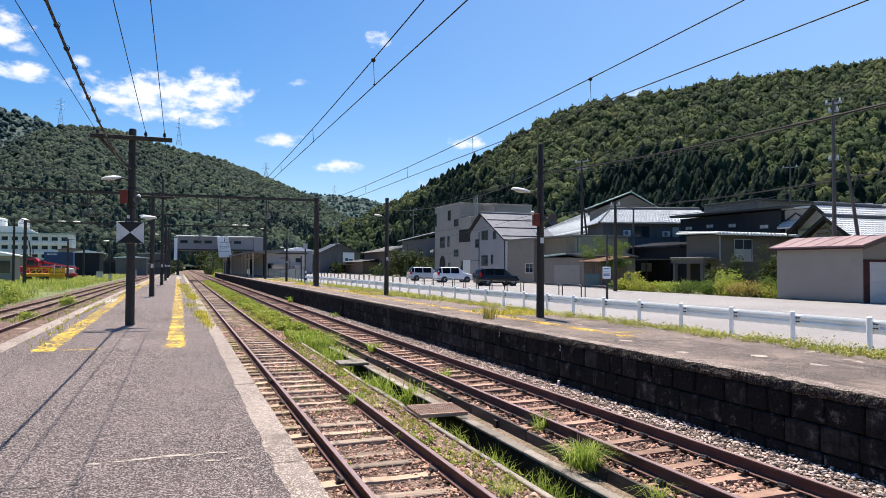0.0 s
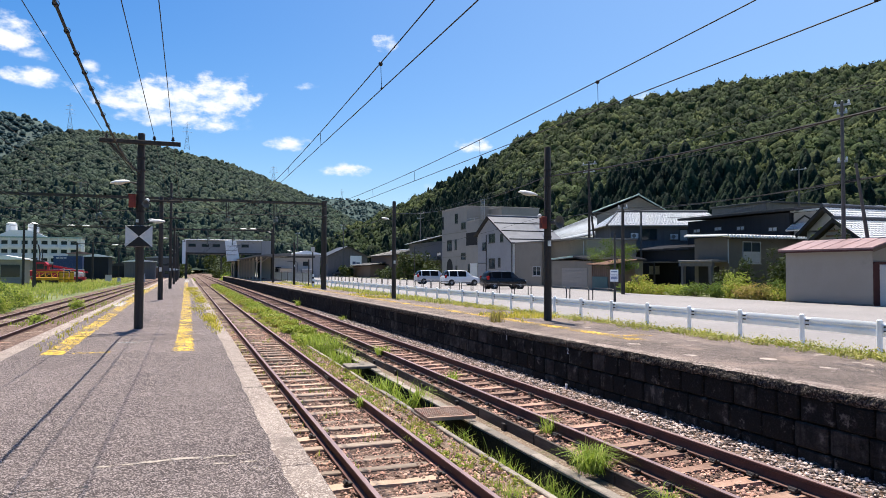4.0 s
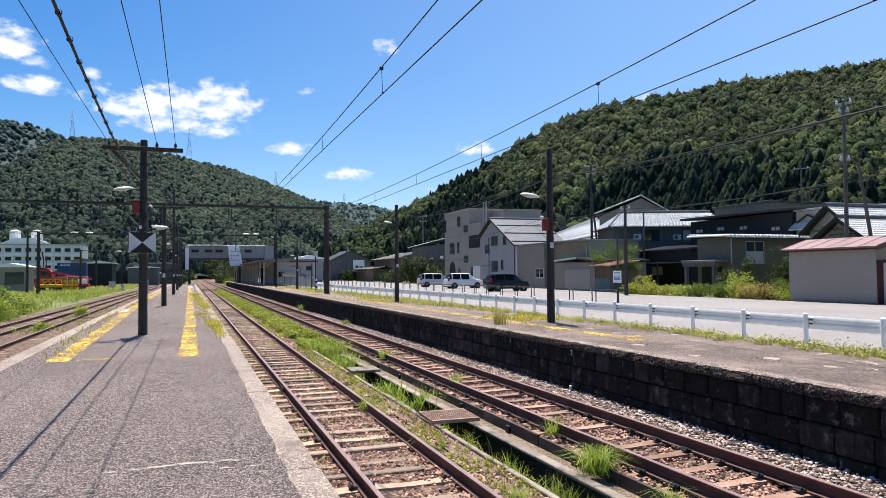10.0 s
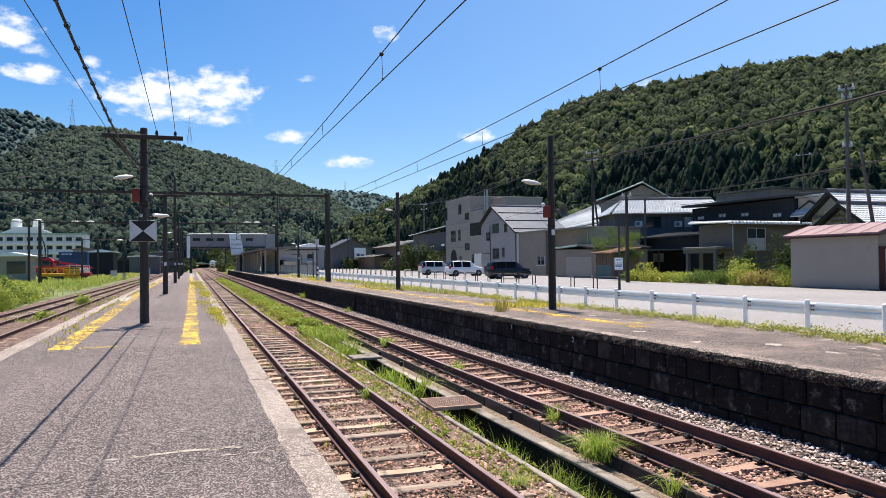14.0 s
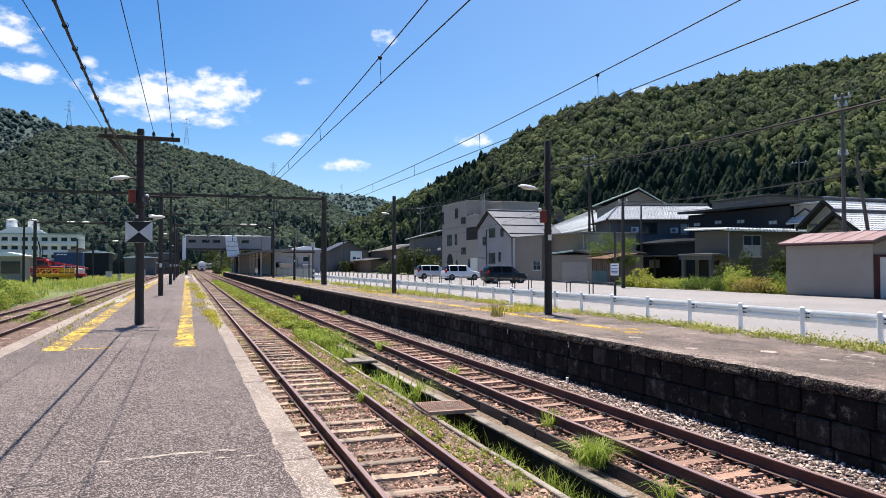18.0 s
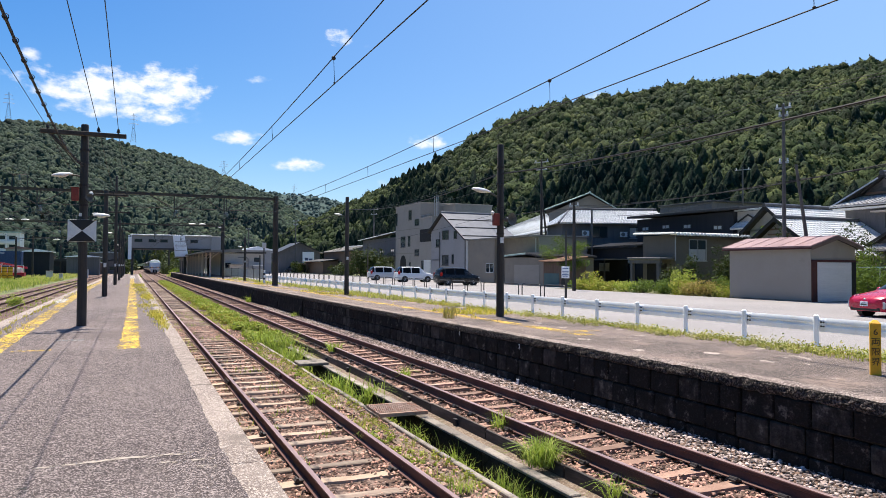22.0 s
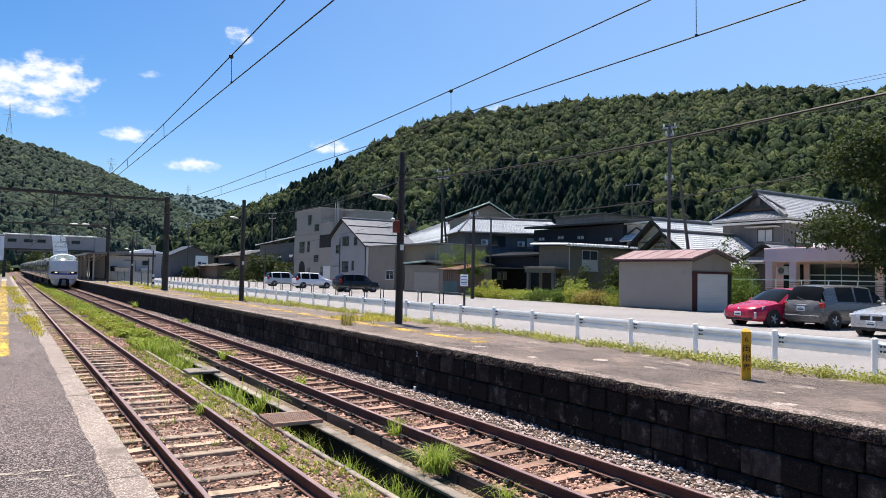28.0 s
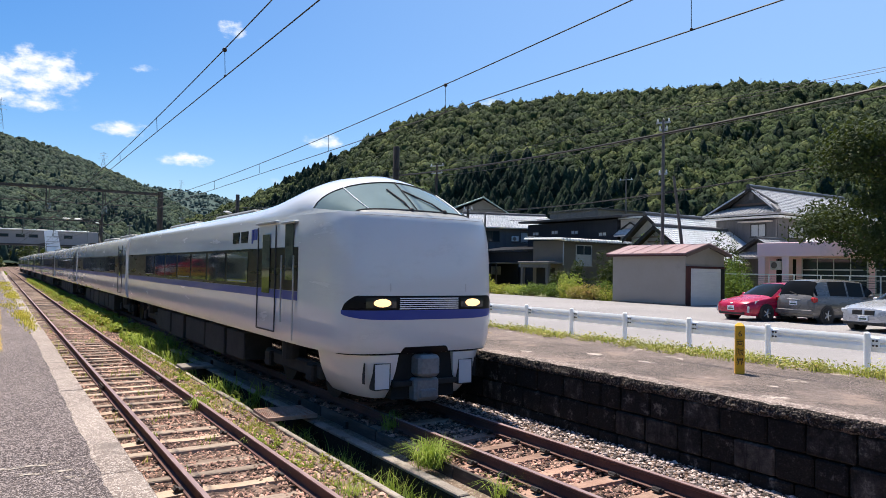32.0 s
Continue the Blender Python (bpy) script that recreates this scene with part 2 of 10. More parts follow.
# ---------------------------------------------------------------- materials
class Nodes:
    def __init__(self, name):
        self.mat = bpy.data.materials.new(name)
        self.mat.use_nodes = True
        self.t = self.mat.node_tree
        self.b = self.t.nodes["Principled BSDF"]

    def n(self, kind, **sockets):
        node = self.t.nodes.new("ShaderNode" + kind)
        for k, v in sockets.items():
            self.put(node.inputs[k.replace("_", " ")], v)
        return node

    def put(self, socket, v):
        if hasattr(v, "is_output"):
            self.t.links.new(v, socket)
        else:
            socket.default_value = v

    def math(self, op, a, b=0.0, c=0.0):
        k = self.t.nodes.new("ShaderNodeMath")
        k.operation = op
        for i, v in enumerate((a, b, c)):
            self.put(k.inputs[i], v)
        return k.outputs[0]

    def mix(self, f, a, b, mode="MIX"):
        k = self.t.nodes.new("ShaderNodeMix")
        k.data_type, k.blend_type = "RGBA", mode
        self.put(k.inputs[0], f)
        self.put(k.inputs[6], a)
        self.put(k.inputs[7], b)
        return k.outputs[2]

    def ramp(self, f, lo, hi, a=0.0, b=1.0):
        k = self.t.nodes.new("ShaderNodeMapRange")
        k.interpolation_type = "SMOOTHSTEP"
        for i, v in enumerate((f, lo, hi, a, b)):
            self.put(k.inputs[i], v)
        return k.outputs[0]

    def coords(self, jitter=True):
        tc = self.n("TexCoord").outputs["Object"]
        if not jitter:
            return tc
        k = self.t.nodes.new("ShaderNodeVectorMath")
        k.operation = "ADD"
        r = self.n("ObjectInfo").outputs["Random"]
        self.put(k.inputs[0], tc)
        self.put(k.inputs[1], self.math("MULTIPLY", r, 37.0))
        return k.outputs[0]

    def noise(self, co, scale, detail=5.0, rough=0.6, out=0):
        k = self.n("TexNoise", Vector=co, Scale=scale, Detail=detail, Roughness=rough)
        return k.outputs[out]

    def stretch(self, co, s):
        k = self.t.nodes.new("ShaderNodeVectorMath")
        k.operation = "MULTIPLY"
        self.put(k.inputs[0], co)
        self.put(k.inputs[1], s)
        return k.outputs[0]

    def bump(self, h, strength, dist=0.02):
        self.put(self.b.inputs["Normal"], self.n("Bump", Strength=strength, Distance=dist, Height=h).outputs[0])

    def base(self, color, rough, metal=0.0, spec=0.5):
        self.put(self.b.inputs["Base Color"], color)
        self.put(self.b.inputs["Roughness"], rough)
        self.put(self.b.inputs["Metallic"], metal)
        self.put(self.b.inputs["Specular IOR Level"], spec)
        return self.mat


def rgb(c):
    return (*c, 1.0)


def surf(name, a, b, s1=1.2, s2=30.0, rough=0.8, metal=0.0, bump=0.25, dist=0.01, lo=0.35, hi=0.65, vary=0.0, island=False, spec=0.4, stain=None, stain_s=0.6, stain_k=0.5, squash=None, jitter=True):
    """Colours a to b by noise at two scales, with relief, stains and a change from piece to piece."""
    k = Nodes(name)
    co = k.coords(jitter)
    if squash:
        co = k.stretch(co, squash)
    n1, n2 = k.noise(co, s1), k.noise(co, s2, 3.0)
    f = k.ramp(k.math("ADD", k.math("MULTIPLY", n1, 0.55), k.math("MULTIPLY", n2, 0.45)), lo, hi)
    col = k.mix(f, rgb(a), rgb(b))
    if stain:
        col = k.mix(k.ramp(k.noise(co, stain_s, 6.0, 0.7), 0.5, 0.68, 0.0, stain_k), col, rgb(stain))
    if vary:
        r = k.n("NewGeometry").outputs["Random Per Island"] if island else k.n("ObjectInfo").outputs["Random"]
        col = k.mix(1.0, col, k.n("CombineColor", **{"Red": (v := k.ramp(r, 0.0, 1.0, 1.0 - vary, 1.0 + vary)), "Green": v, "Blue": v}).outputs[0], "MULTIPLY")
    k.bump(k.math("ADD", n2, k.math("MULTIPLY", n1, 0.5)), bump, dist)
    return k.base(col, k.ramp(n2, 0.2, 0.8, max(rough - 0.1, 0.02), min(rough + 0.1, 1.0)), metal, spec)


def speckle(name, a, b, c, grain=90.0, s1=0.5, rough=0.9, bump=0.6, dist=0.006, patch=None, patch_s=0.25):
    """A surface of visible grains: old asphalt, concrete with washed-out stones."""
    k = Nodes(name)
    co = k.coords(False)
    vor = k.n("TexVoronoi", Vector=co, Scale=grain)
    g = k.n("SeparateColor", Color=vor.outputs["Color"]).outputs[0]
    n1, n2 = k.noise(co, s1, 7.0, 0.65), k.noise(co, 9.0, 4.0)
    col = k.mix(k.ramp(n1, 0.35, 0.65), rgb(a), rgb(b))
    col = k.mix(k.math("MULTIPLY", k.ramp(g, 0.45, 0.95), 0.75), col, rgb(c))
    col = k.mix(k.ramp(n2, 0.5, 0.75, 0.0, 0.35), col, rgb([v * 0.55 for v in a]))
    if patch:
        col = k.mix(k.ramp(k.noise(co, patch_s, 6.0, 0.75), 0.54, 0.66, 0.0, 0.7), col, rgb(patch))
    k.bump(k.math("ADD", k.math("MULTIPLY", vor.outputs["Distance"], -0.8), n2), bump, dist)
    return k.base(col, rough, 0.0, 0.3)


def leafy(name, a, b, s=0.5, bump_s=1.2, bump=1.0, dist=0.5, rough=0.75, trans=0.25, dry=None):
    k = Nodes(name)
    co = k.coords(False)
    r = k.n("NewGeometry").outputs["Random Per Island"]
    col = k.mix(r, rgb(a), rgb(b))
    col = k.mix(k.ramp(k.noise(co, s, 5.0, 0.7), 0.35, 0.7, 0.0, 0.6), col, rgb([v * 0.55 for v in a]))
    if dry:
        col = k.mix(k.ramp(k.math("FRACT", k.math("MULTIPLY", r, 7.3)), 0.65, 1.0, 0.0, 0.85), col, rgb(dry))
    if bump:
        k.bump(k.noise(co, bump_s, 6.0, 0.75), bump, dist)
    k.base(col, rough, 0.0, 0.25)
    if trans:
        tr = k.n("BsdfTranslucent", Color=k.mix(0.5, col, rgb((0.35, 0.45, 0.05)), "MIX"))
        mx = k.n("MixShader", Fac=trans)
        k.put(mx.inputs[1], k.b.outputs[0])
        k.put(mx.inputs[2], tr.outputs[0])
        k.put(k.t.nodes["Material Output"].inputs[0], mx.outputs[0])
    return k.mat


def canopy(name, dark, light, warm, rough=0.7, trans=0.12, relief=1.0, grain=0.45):
    """Tree crowns that differ from tree to tree and from clump to clump."""
    k = Nodes(name)
    co = k.coords(False)
    r = k.n("NewGeometry").outputs["Random Per Island"]
    # one tint for each crown or group of crowns
    vor = k.n("TexVoronoi", Vector=k.stretch(co, (1.0, 1.0, 0.6)), Scale=0.1)
    vor.feature = "SMOOTH_F1"
    vor.inputs["Smoothness"].default_value = 0.7
    cell = k.n("SeparateColor", Color=vor.outputs["Color"]).outputs
    col = k.mix(k.ramp(k.math("ADD", k.math("MULTIPLY", cell[0], 0.6), k.math("MULTIPLY", k.noise(co, 0.05, 3.0, 0.7), 0.5)), 0.3, 0.85), rgb(dark), rgb(light))
    col = k.mix(k.ramp(k.math("ADD", k.math("MULTIPLY", cell[1], 0.5), k.noise(k.stretch(co, (1.0, 1.0, 1.7)), 0.02, 3.0, 0.6)), 0.75, 1.1, 0.0, 0.9), col, rgb(warm))
    v = k.math("MULTIPLY", k.ramp(r, 0.0, 1.0, 0.88, 1.12), k.ramp(k.noise(co, 0.8, 4.0, 0.7), 0.32, 0.68, 1.0 - grain, 1.0 + grain))
    col = k.mix(1.0, col, k.n("CombineColor", Red=v, Green=v, Blue=v).outputs[0], "MULTIPLY")
    k.bump(k.math("ADD", k.noise(co, 0.6, 3.0, 0.7), k.math("MULTIPLY", k.noise(co, 1.8, 3.0, 0.7), 0.5)), relief * 0.85, 1.0)
    k.base(col, rough, 0.0, 0.06)
    if trans:
        tr = k.n("BsdfTranslucent", Color=col)
        mx = k.n("MixShader", Fac=trans)
        k.put(mx.inputs[1], k.b.outputs[0])
        k.put(mx.inputs[2], tr.outputs[0])
        k.put(k.t.nodes["Material Output"].inputs[0], mx.outputs[0])
    return k.mat


def worn_paint(name, colour, scale=9.0, lo=0.42, hi=0.5):
    """Paint worn away in flakes; what is bare lets the ground show."""
    k = Nodes(name)
    co = k.coords(False)
    n = k.math("ADD", k.math("MULTIPLY", k.noise(co, scale, 8.0, 0.75), 0.7), k.math("MULTIPLY", k.noise(co, 1.1, 3.0), 0.3))
    k.base(k.mix(k.noise(co, 40.0), rgb(colour), rgb([v * 0.7 for v in colour])), 0.75)
    mx = k.n("MixShader", Fac=k.ramp(n, lo, hi))
    k.put(mx.inputs[1], k.n("BsdfTransparent").outputs[0])
    k.put(mx.inputs[2], k.b.outputs[0])
    k.put(k.t.nodes["Material Output"].inputs[0], mx.outputs[0])
    return k.mat


def glass(name, tint=(0.02, 0.03, 0.035), rough=0.05, spec=0.6):
    k = Nodes(name)
    co = k.coords()
    return k.base(k.mix(k.noise(co, 2.0), rgb(tint), rgb([v * 1.6 for v in tint])), rough, 0.0, spec)


def lamp_glow(name, colour, power):
    k = Nodes(name)
    k.put(k.b.inputs["Emission Color"], rgb(colour))
    k.put(k.b.inputs["Emission Strength"], power)
    return k.base(rgb(colour), 0.3)


M = {}
M["asphalt"] = speckle("platform_asphalt", (0.054, 0.042, 0.042), (0.106, 0.085, 0.082), (0.52, 0.435, 0.415), 105.0, 0.35, bump=1.0, dist=0.014, patch=(0.15, 0.12, 0.115), patch_s=0.3)
M["edge_concrete"] = speckle("edge_concrete", (0.19, 0.15, 0.132), (0.34, 0.28, 0.245), (0.66, 0.57, 0.51), 95.0, 0.7, bump=1.0, dist=0.014, patch=(0.17, 0.14, 0.125), patch_s=1.4)
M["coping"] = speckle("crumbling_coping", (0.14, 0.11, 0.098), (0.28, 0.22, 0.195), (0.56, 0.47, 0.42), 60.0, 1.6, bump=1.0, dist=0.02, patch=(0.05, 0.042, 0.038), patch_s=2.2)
# Darker copy of the coping: shade of the rim's face painted in with the soot.
M["coping_face"] = speckle("shaded_sooty_coping_face", (0.014, 0.012, 0.011), (0.034, 0.028, 0.025), (0.2, 0.165, 0.145), 55.0, 1.6, bump=1.0, dist=0.03, patch=(0.02, 0.017, 0.015), patch_s=2.5)
M["deck_brown"] = speckle("brown_platform_asphalt", (0.055, 0.045, 0.042), (0.19, 0.148, 0.132), (0.46, 0.37, 0.33), 120.0, 0.6, bump=1.0, dist=0.014, patch=(0.34, 0.255, 0.215), patch_s=0.8)


def sooty_block():
    """Blocks black with soot, paler where it has flaked away, streaked from above."""
    k = Nodes("platform_block")
    co = k.coords()
    r = k.n("ObjectInfo").outputs["Random"]
    streak = k.noise(k.stretch(co, (3.0, 3.0, 0.25)), 3.0, 5.0, 0.7)
    flake = k.noise(co, 4.5, 8.0, 0.75)
    fine = k.noise(co, 45.0, 3.0)
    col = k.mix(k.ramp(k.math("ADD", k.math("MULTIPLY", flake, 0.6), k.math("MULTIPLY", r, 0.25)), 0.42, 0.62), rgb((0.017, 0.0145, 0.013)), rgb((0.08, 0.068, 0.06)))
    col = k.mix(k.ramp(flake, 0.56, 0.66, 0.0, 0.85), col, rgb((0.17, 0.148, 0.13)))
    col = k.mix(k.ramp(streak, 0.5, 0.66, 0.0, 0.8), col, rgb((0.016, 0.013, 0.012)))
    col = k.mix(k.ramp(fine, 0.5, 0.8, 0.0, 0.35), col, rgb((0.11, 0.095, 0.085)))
    k.bump(k.math("ADD", flake, k.math("MULTIPLY", fine, 0.4)), 1.0, 0.03)
    return k.base(col, 0.92, 0.0, 0.15)


M["block"] = sooty_block()
M["ballast"] = speckle("ballast_bed", (0.075, 0.046, 0.036), (0.14, 0.088, 0.068), (0.36, 0.25, 0.2), 22.0, 0.8, bump=1.0, dist=0.05, patch=(0.08, 0.053, 0.042), patch_s=1.2)
M["stone_brown"] = surf("rusty_ballast_stone", (0.2, 0.105, 0.08), (0.44, 0.27, 0.21), 6.0, 60.0, 0.9, bump=0.3, vary=0.85, island=True, jitter=False)
M["stone_grey"] = surf("grey_ballast_stone", (0.22, 0.17, 0.155), (0.48, 0.395, 0.37), 6.0, 60.0, 0.9, bump=0.3, vary=0.85, island=True, jitter=False)
M["rail_rust"] = surf("rusty_rail", (0.07, 0.03, 0.026), (0.13, 0.06, 0.048), 2.0, 40.0, 0.7, 0.0, bump=0.2, dist=0.003, spec=0.35, stain=(0.07, 0.036, 0.042), stain_s=0.8)
M["rail_head"] = surf("dull_rail_head", (0.19, 0.125, 0.125), (0.3, 0.21, 0.21), 1.5, 40.0, 0.5, 0.25, bump=0.1, dist=0.002, squash=(1, 0.05, 1))
M["wood_sleeper"] = surf("weathered_sleeper", (0.2, 0.145, 0.115), (0.42, 0.33, 0.26), 2.0, 18.0, 0.85, bump=0.8, dist=0.015, vary=0.35, squash=(0.15, 1.8, 1.5), stain=(0.09, 0.06, 0.045), stain_s=1.3, stain_k=0.8)
M["pc_sleeper"] = surf("rust_stained_concrete_sleeper", (0.23, 0.132, 0.098), (0.37, 0.235, 0.178), 3.0, 40.0, 0.85, bump=0.4, vary=0.3, stain=(0.13, 0.075, 0.055), stain_s=2.4, stain_k=0.8)
M["pc_sleeper_pale"] = surf("pale_concrete_sleeper", (0.34, 0.245, 0.175), (0.48, 0.36, 0.27), 3.0, 40.0, 0.85, bump=0.3, vary=0.15, stain=(0.2, 0.12, 0.08), stain_s=2.0)
M["iron"] = surf("dark_iron", (0.025, 0.02, 0.02), (0.05, 0.042, 0.04), 4.0, 50.0, 0.6, 0.3)
M["soil"] = speckle("trackside_soil", (0.13, 0.09, 0.066), (0.2, 0.145, 0.105), (0.34, 0.27, 0.21), 40.0, 0.8, bump=0.8, dist=0.03, patch=(0.1, 0.1, 0.045), patch_s=0.9)
M["ground"] = surf("valley_ground", (0.1, 0.12, 0.04), (0.2, 0.19, 0.1), 0.15, 4.0, 0.95, bump=0.5, dist=0.05, jitter=False)
M["yard_grass"] = surf("yard_grass_ground", (0.07, 0.1, 0.03), (0.17, 0.2, 0.07), 0.25, 6.0, 0.95, bump=0.9, dist=0.08, jitter=False, stain=(0.3, 0.26, 0.19), stain_s=0.12)
M["verge"] = surf("dry_verge", (0.13, 0.11, 0.075), (0.26, 0.22, 0.15), 0.8, 20.0, 0.95, bump=0.7, dist=0.03, jitter=False, stain=(0.16, 0.18, 0.06), stain_s=0.9)
M["road"] = speckle("bleached_road", (0.195, 0.183, 0.186), (0.25, 0.236, 0.238), (0.36, 0.343, 0.344), 60.0, 0.2, bump=0.3, dist=0.004, patch=(0.245, 0.232, 0.228), patch_s=0.12)
M["yellow_line"] = worn_paint("worn_yellow_paint", (0.8, 0.53, 0.05), 16.0, 0.475, 0.55)
M["yellow_faint"] = worn_paint("faded_yellow_paint", (0.76, 0.5, 0.08), 14.0, 0.46, 0.6)
M["white_line"] = worn_paint("worn_white_paint", (0.6, 0.58, 0.55), 6.0, 0.42, 0.56)
M["tar_board"] = surf("tarred_board", (0.035, 0.028, 0.025), (0.1, 0.078, 0.066), 2.0, 22.0, 0.8, bump=0.7, dist=0.01, vary=0.3, squash=(1.5, 0.2, 1.5), stain=(0.22, 0.17, 0.14), stain_s=2.0)
M["trough"] = surf("ditch_concrete", (0.2, 0.17, 0.145), (0.34, 0.295, 0.25), 1.5, 30.0, 0.9, bump=0.6, vary=0.2, stain=(0.06, 0.055, 0.04), stain_s=2.6, stain_k=0.9)
M["pole_wood"] = surf("tarred_pole", (0.03, 0.026, 0.024), (0.065, 0.056, 0.05), 2.0, 25.0, 0.8, bump=0.4, squash=(2, 2, 0.15))
M["pole_concrete"] = surf("grey_concrete_pole", (0.075, 0.075, 0.074), (0.13, 0.128, 0.125), 1.0, 30.0, 0.85, stain=(0.1, 0.095, 0.09))
M["steel_dark"] = surf("dark_weathered_steel", (0.045, 0.043, 0.042), (0.09, 0.085, 0.08), 2.0, 30.0, 0.6, 0.4)
M["steel_pale"] = surf("galvanised_steel", (0.35, 0.36, 0.37), (0.5, 0.51, 0.52), 2.0, 30.0, 0.45, 0.5)
M["white_paint"] = surf("white_painted_steel", (0.86, 0.88, 0.92), (0.9, 0.92, 0.94), 1.0, 30.0, 0.4, bump=0.05, stain=(0.6, 0.57, 0.52), stain_s=1.3, stain_k=0.3)
M["black_paint"] = surf("black_paint", (0.012, 0.012, 0.013), (0.02, 0.02, 0.021), 2.0, 30.0, 0.5, bump=0.05)
M["grey_paint"] = surf("pale_grey_paint", (0.45, 0.45, 0.46), (0.52, 0.52, 0.53), 2.0, 30.0, 0.6, bump=0.05)
M["red_paint"] = surf("red_oxide_paint", (0.16, 0.026, 0.02), (0.24, 0.045, 0.032), 2.0, 30.0, 0.6)
M["yellow_paint"] = surf("amber_paint", (0.75, 0.38, 0.015), (0.82, 0.44, 0.03), 2.0, 30.0, 0.5, bump=0.05)
M["wire"] = surf("black_cable", (0.012, 0.012, 0.013), (0.03, 0.03, 0.03), 2.0, 10.0, 0.6, jitter=False)
M["glass"] = glass("window_glass")
# ---------------------------------------------------------------- ground and platforms
def make_ground():
    xs = [(-2500, 0.2), (-300, 0.2), (-60, 0.05), (-14, -0.1), (-10.5, -0.24), (-3.2, -0.26), (0.5, -0.9), (7.2, -0.9), (12.4, 0.2), (13.2, 0.5), (34, 0.55), (60, 0.9), (120, 2.0), (300, 4.0), (2500, 6.0)]
    ys = [-400, -60, -20, 0, 20, 40, 80, 160, 320, 800, 1600, 3500]
    V = [(x, y, z) for y in ys for x, z in xs]
    n = len(xs)
    F = [(j * n + i, j * n + i + 1, (j + 1) * n + i + 1, (j + 1) * n + i) for j in range(len(ys) - 1) for i in range(n - 1)]
    solid("ground", Geo().add(V, F), M["ground"], "valley floor of grass and bare earth", "ground", kind="structure")


def sheet(x0, x1, y0, y1, z, step, amp, freq, mat, name, label, category, kind="structure", edge=0.0):
    """An uneven sheet of ground."""
    nx, ny = max(2, int((x1 - x0) / step) + 1), max(2, int((y1 - y0) / step) + 1)
    X, Y = np.meshgrid(np.linspace(x0, x1, nx), np.linspace(y0, y1, ny))
    P = np.stack([X.ravel(), Y.ravel(), np.zeros(X.size)], 1)
    for p in P:
        p[2] = (z(p[0], p[1]) if callable(z) else z) + amp * noise.noise(Vector((p[0] * freq, p[1] * freq, 0.7)))
    i = np.arange((ny - 1) * nx).reshape(ny - 1, nx)[:, :-1].ravel()
    F = np.stack([i, i + 1, i + nx + 1, i + nx], 1)
    return big(name, P, F, mat, label, category, kind)


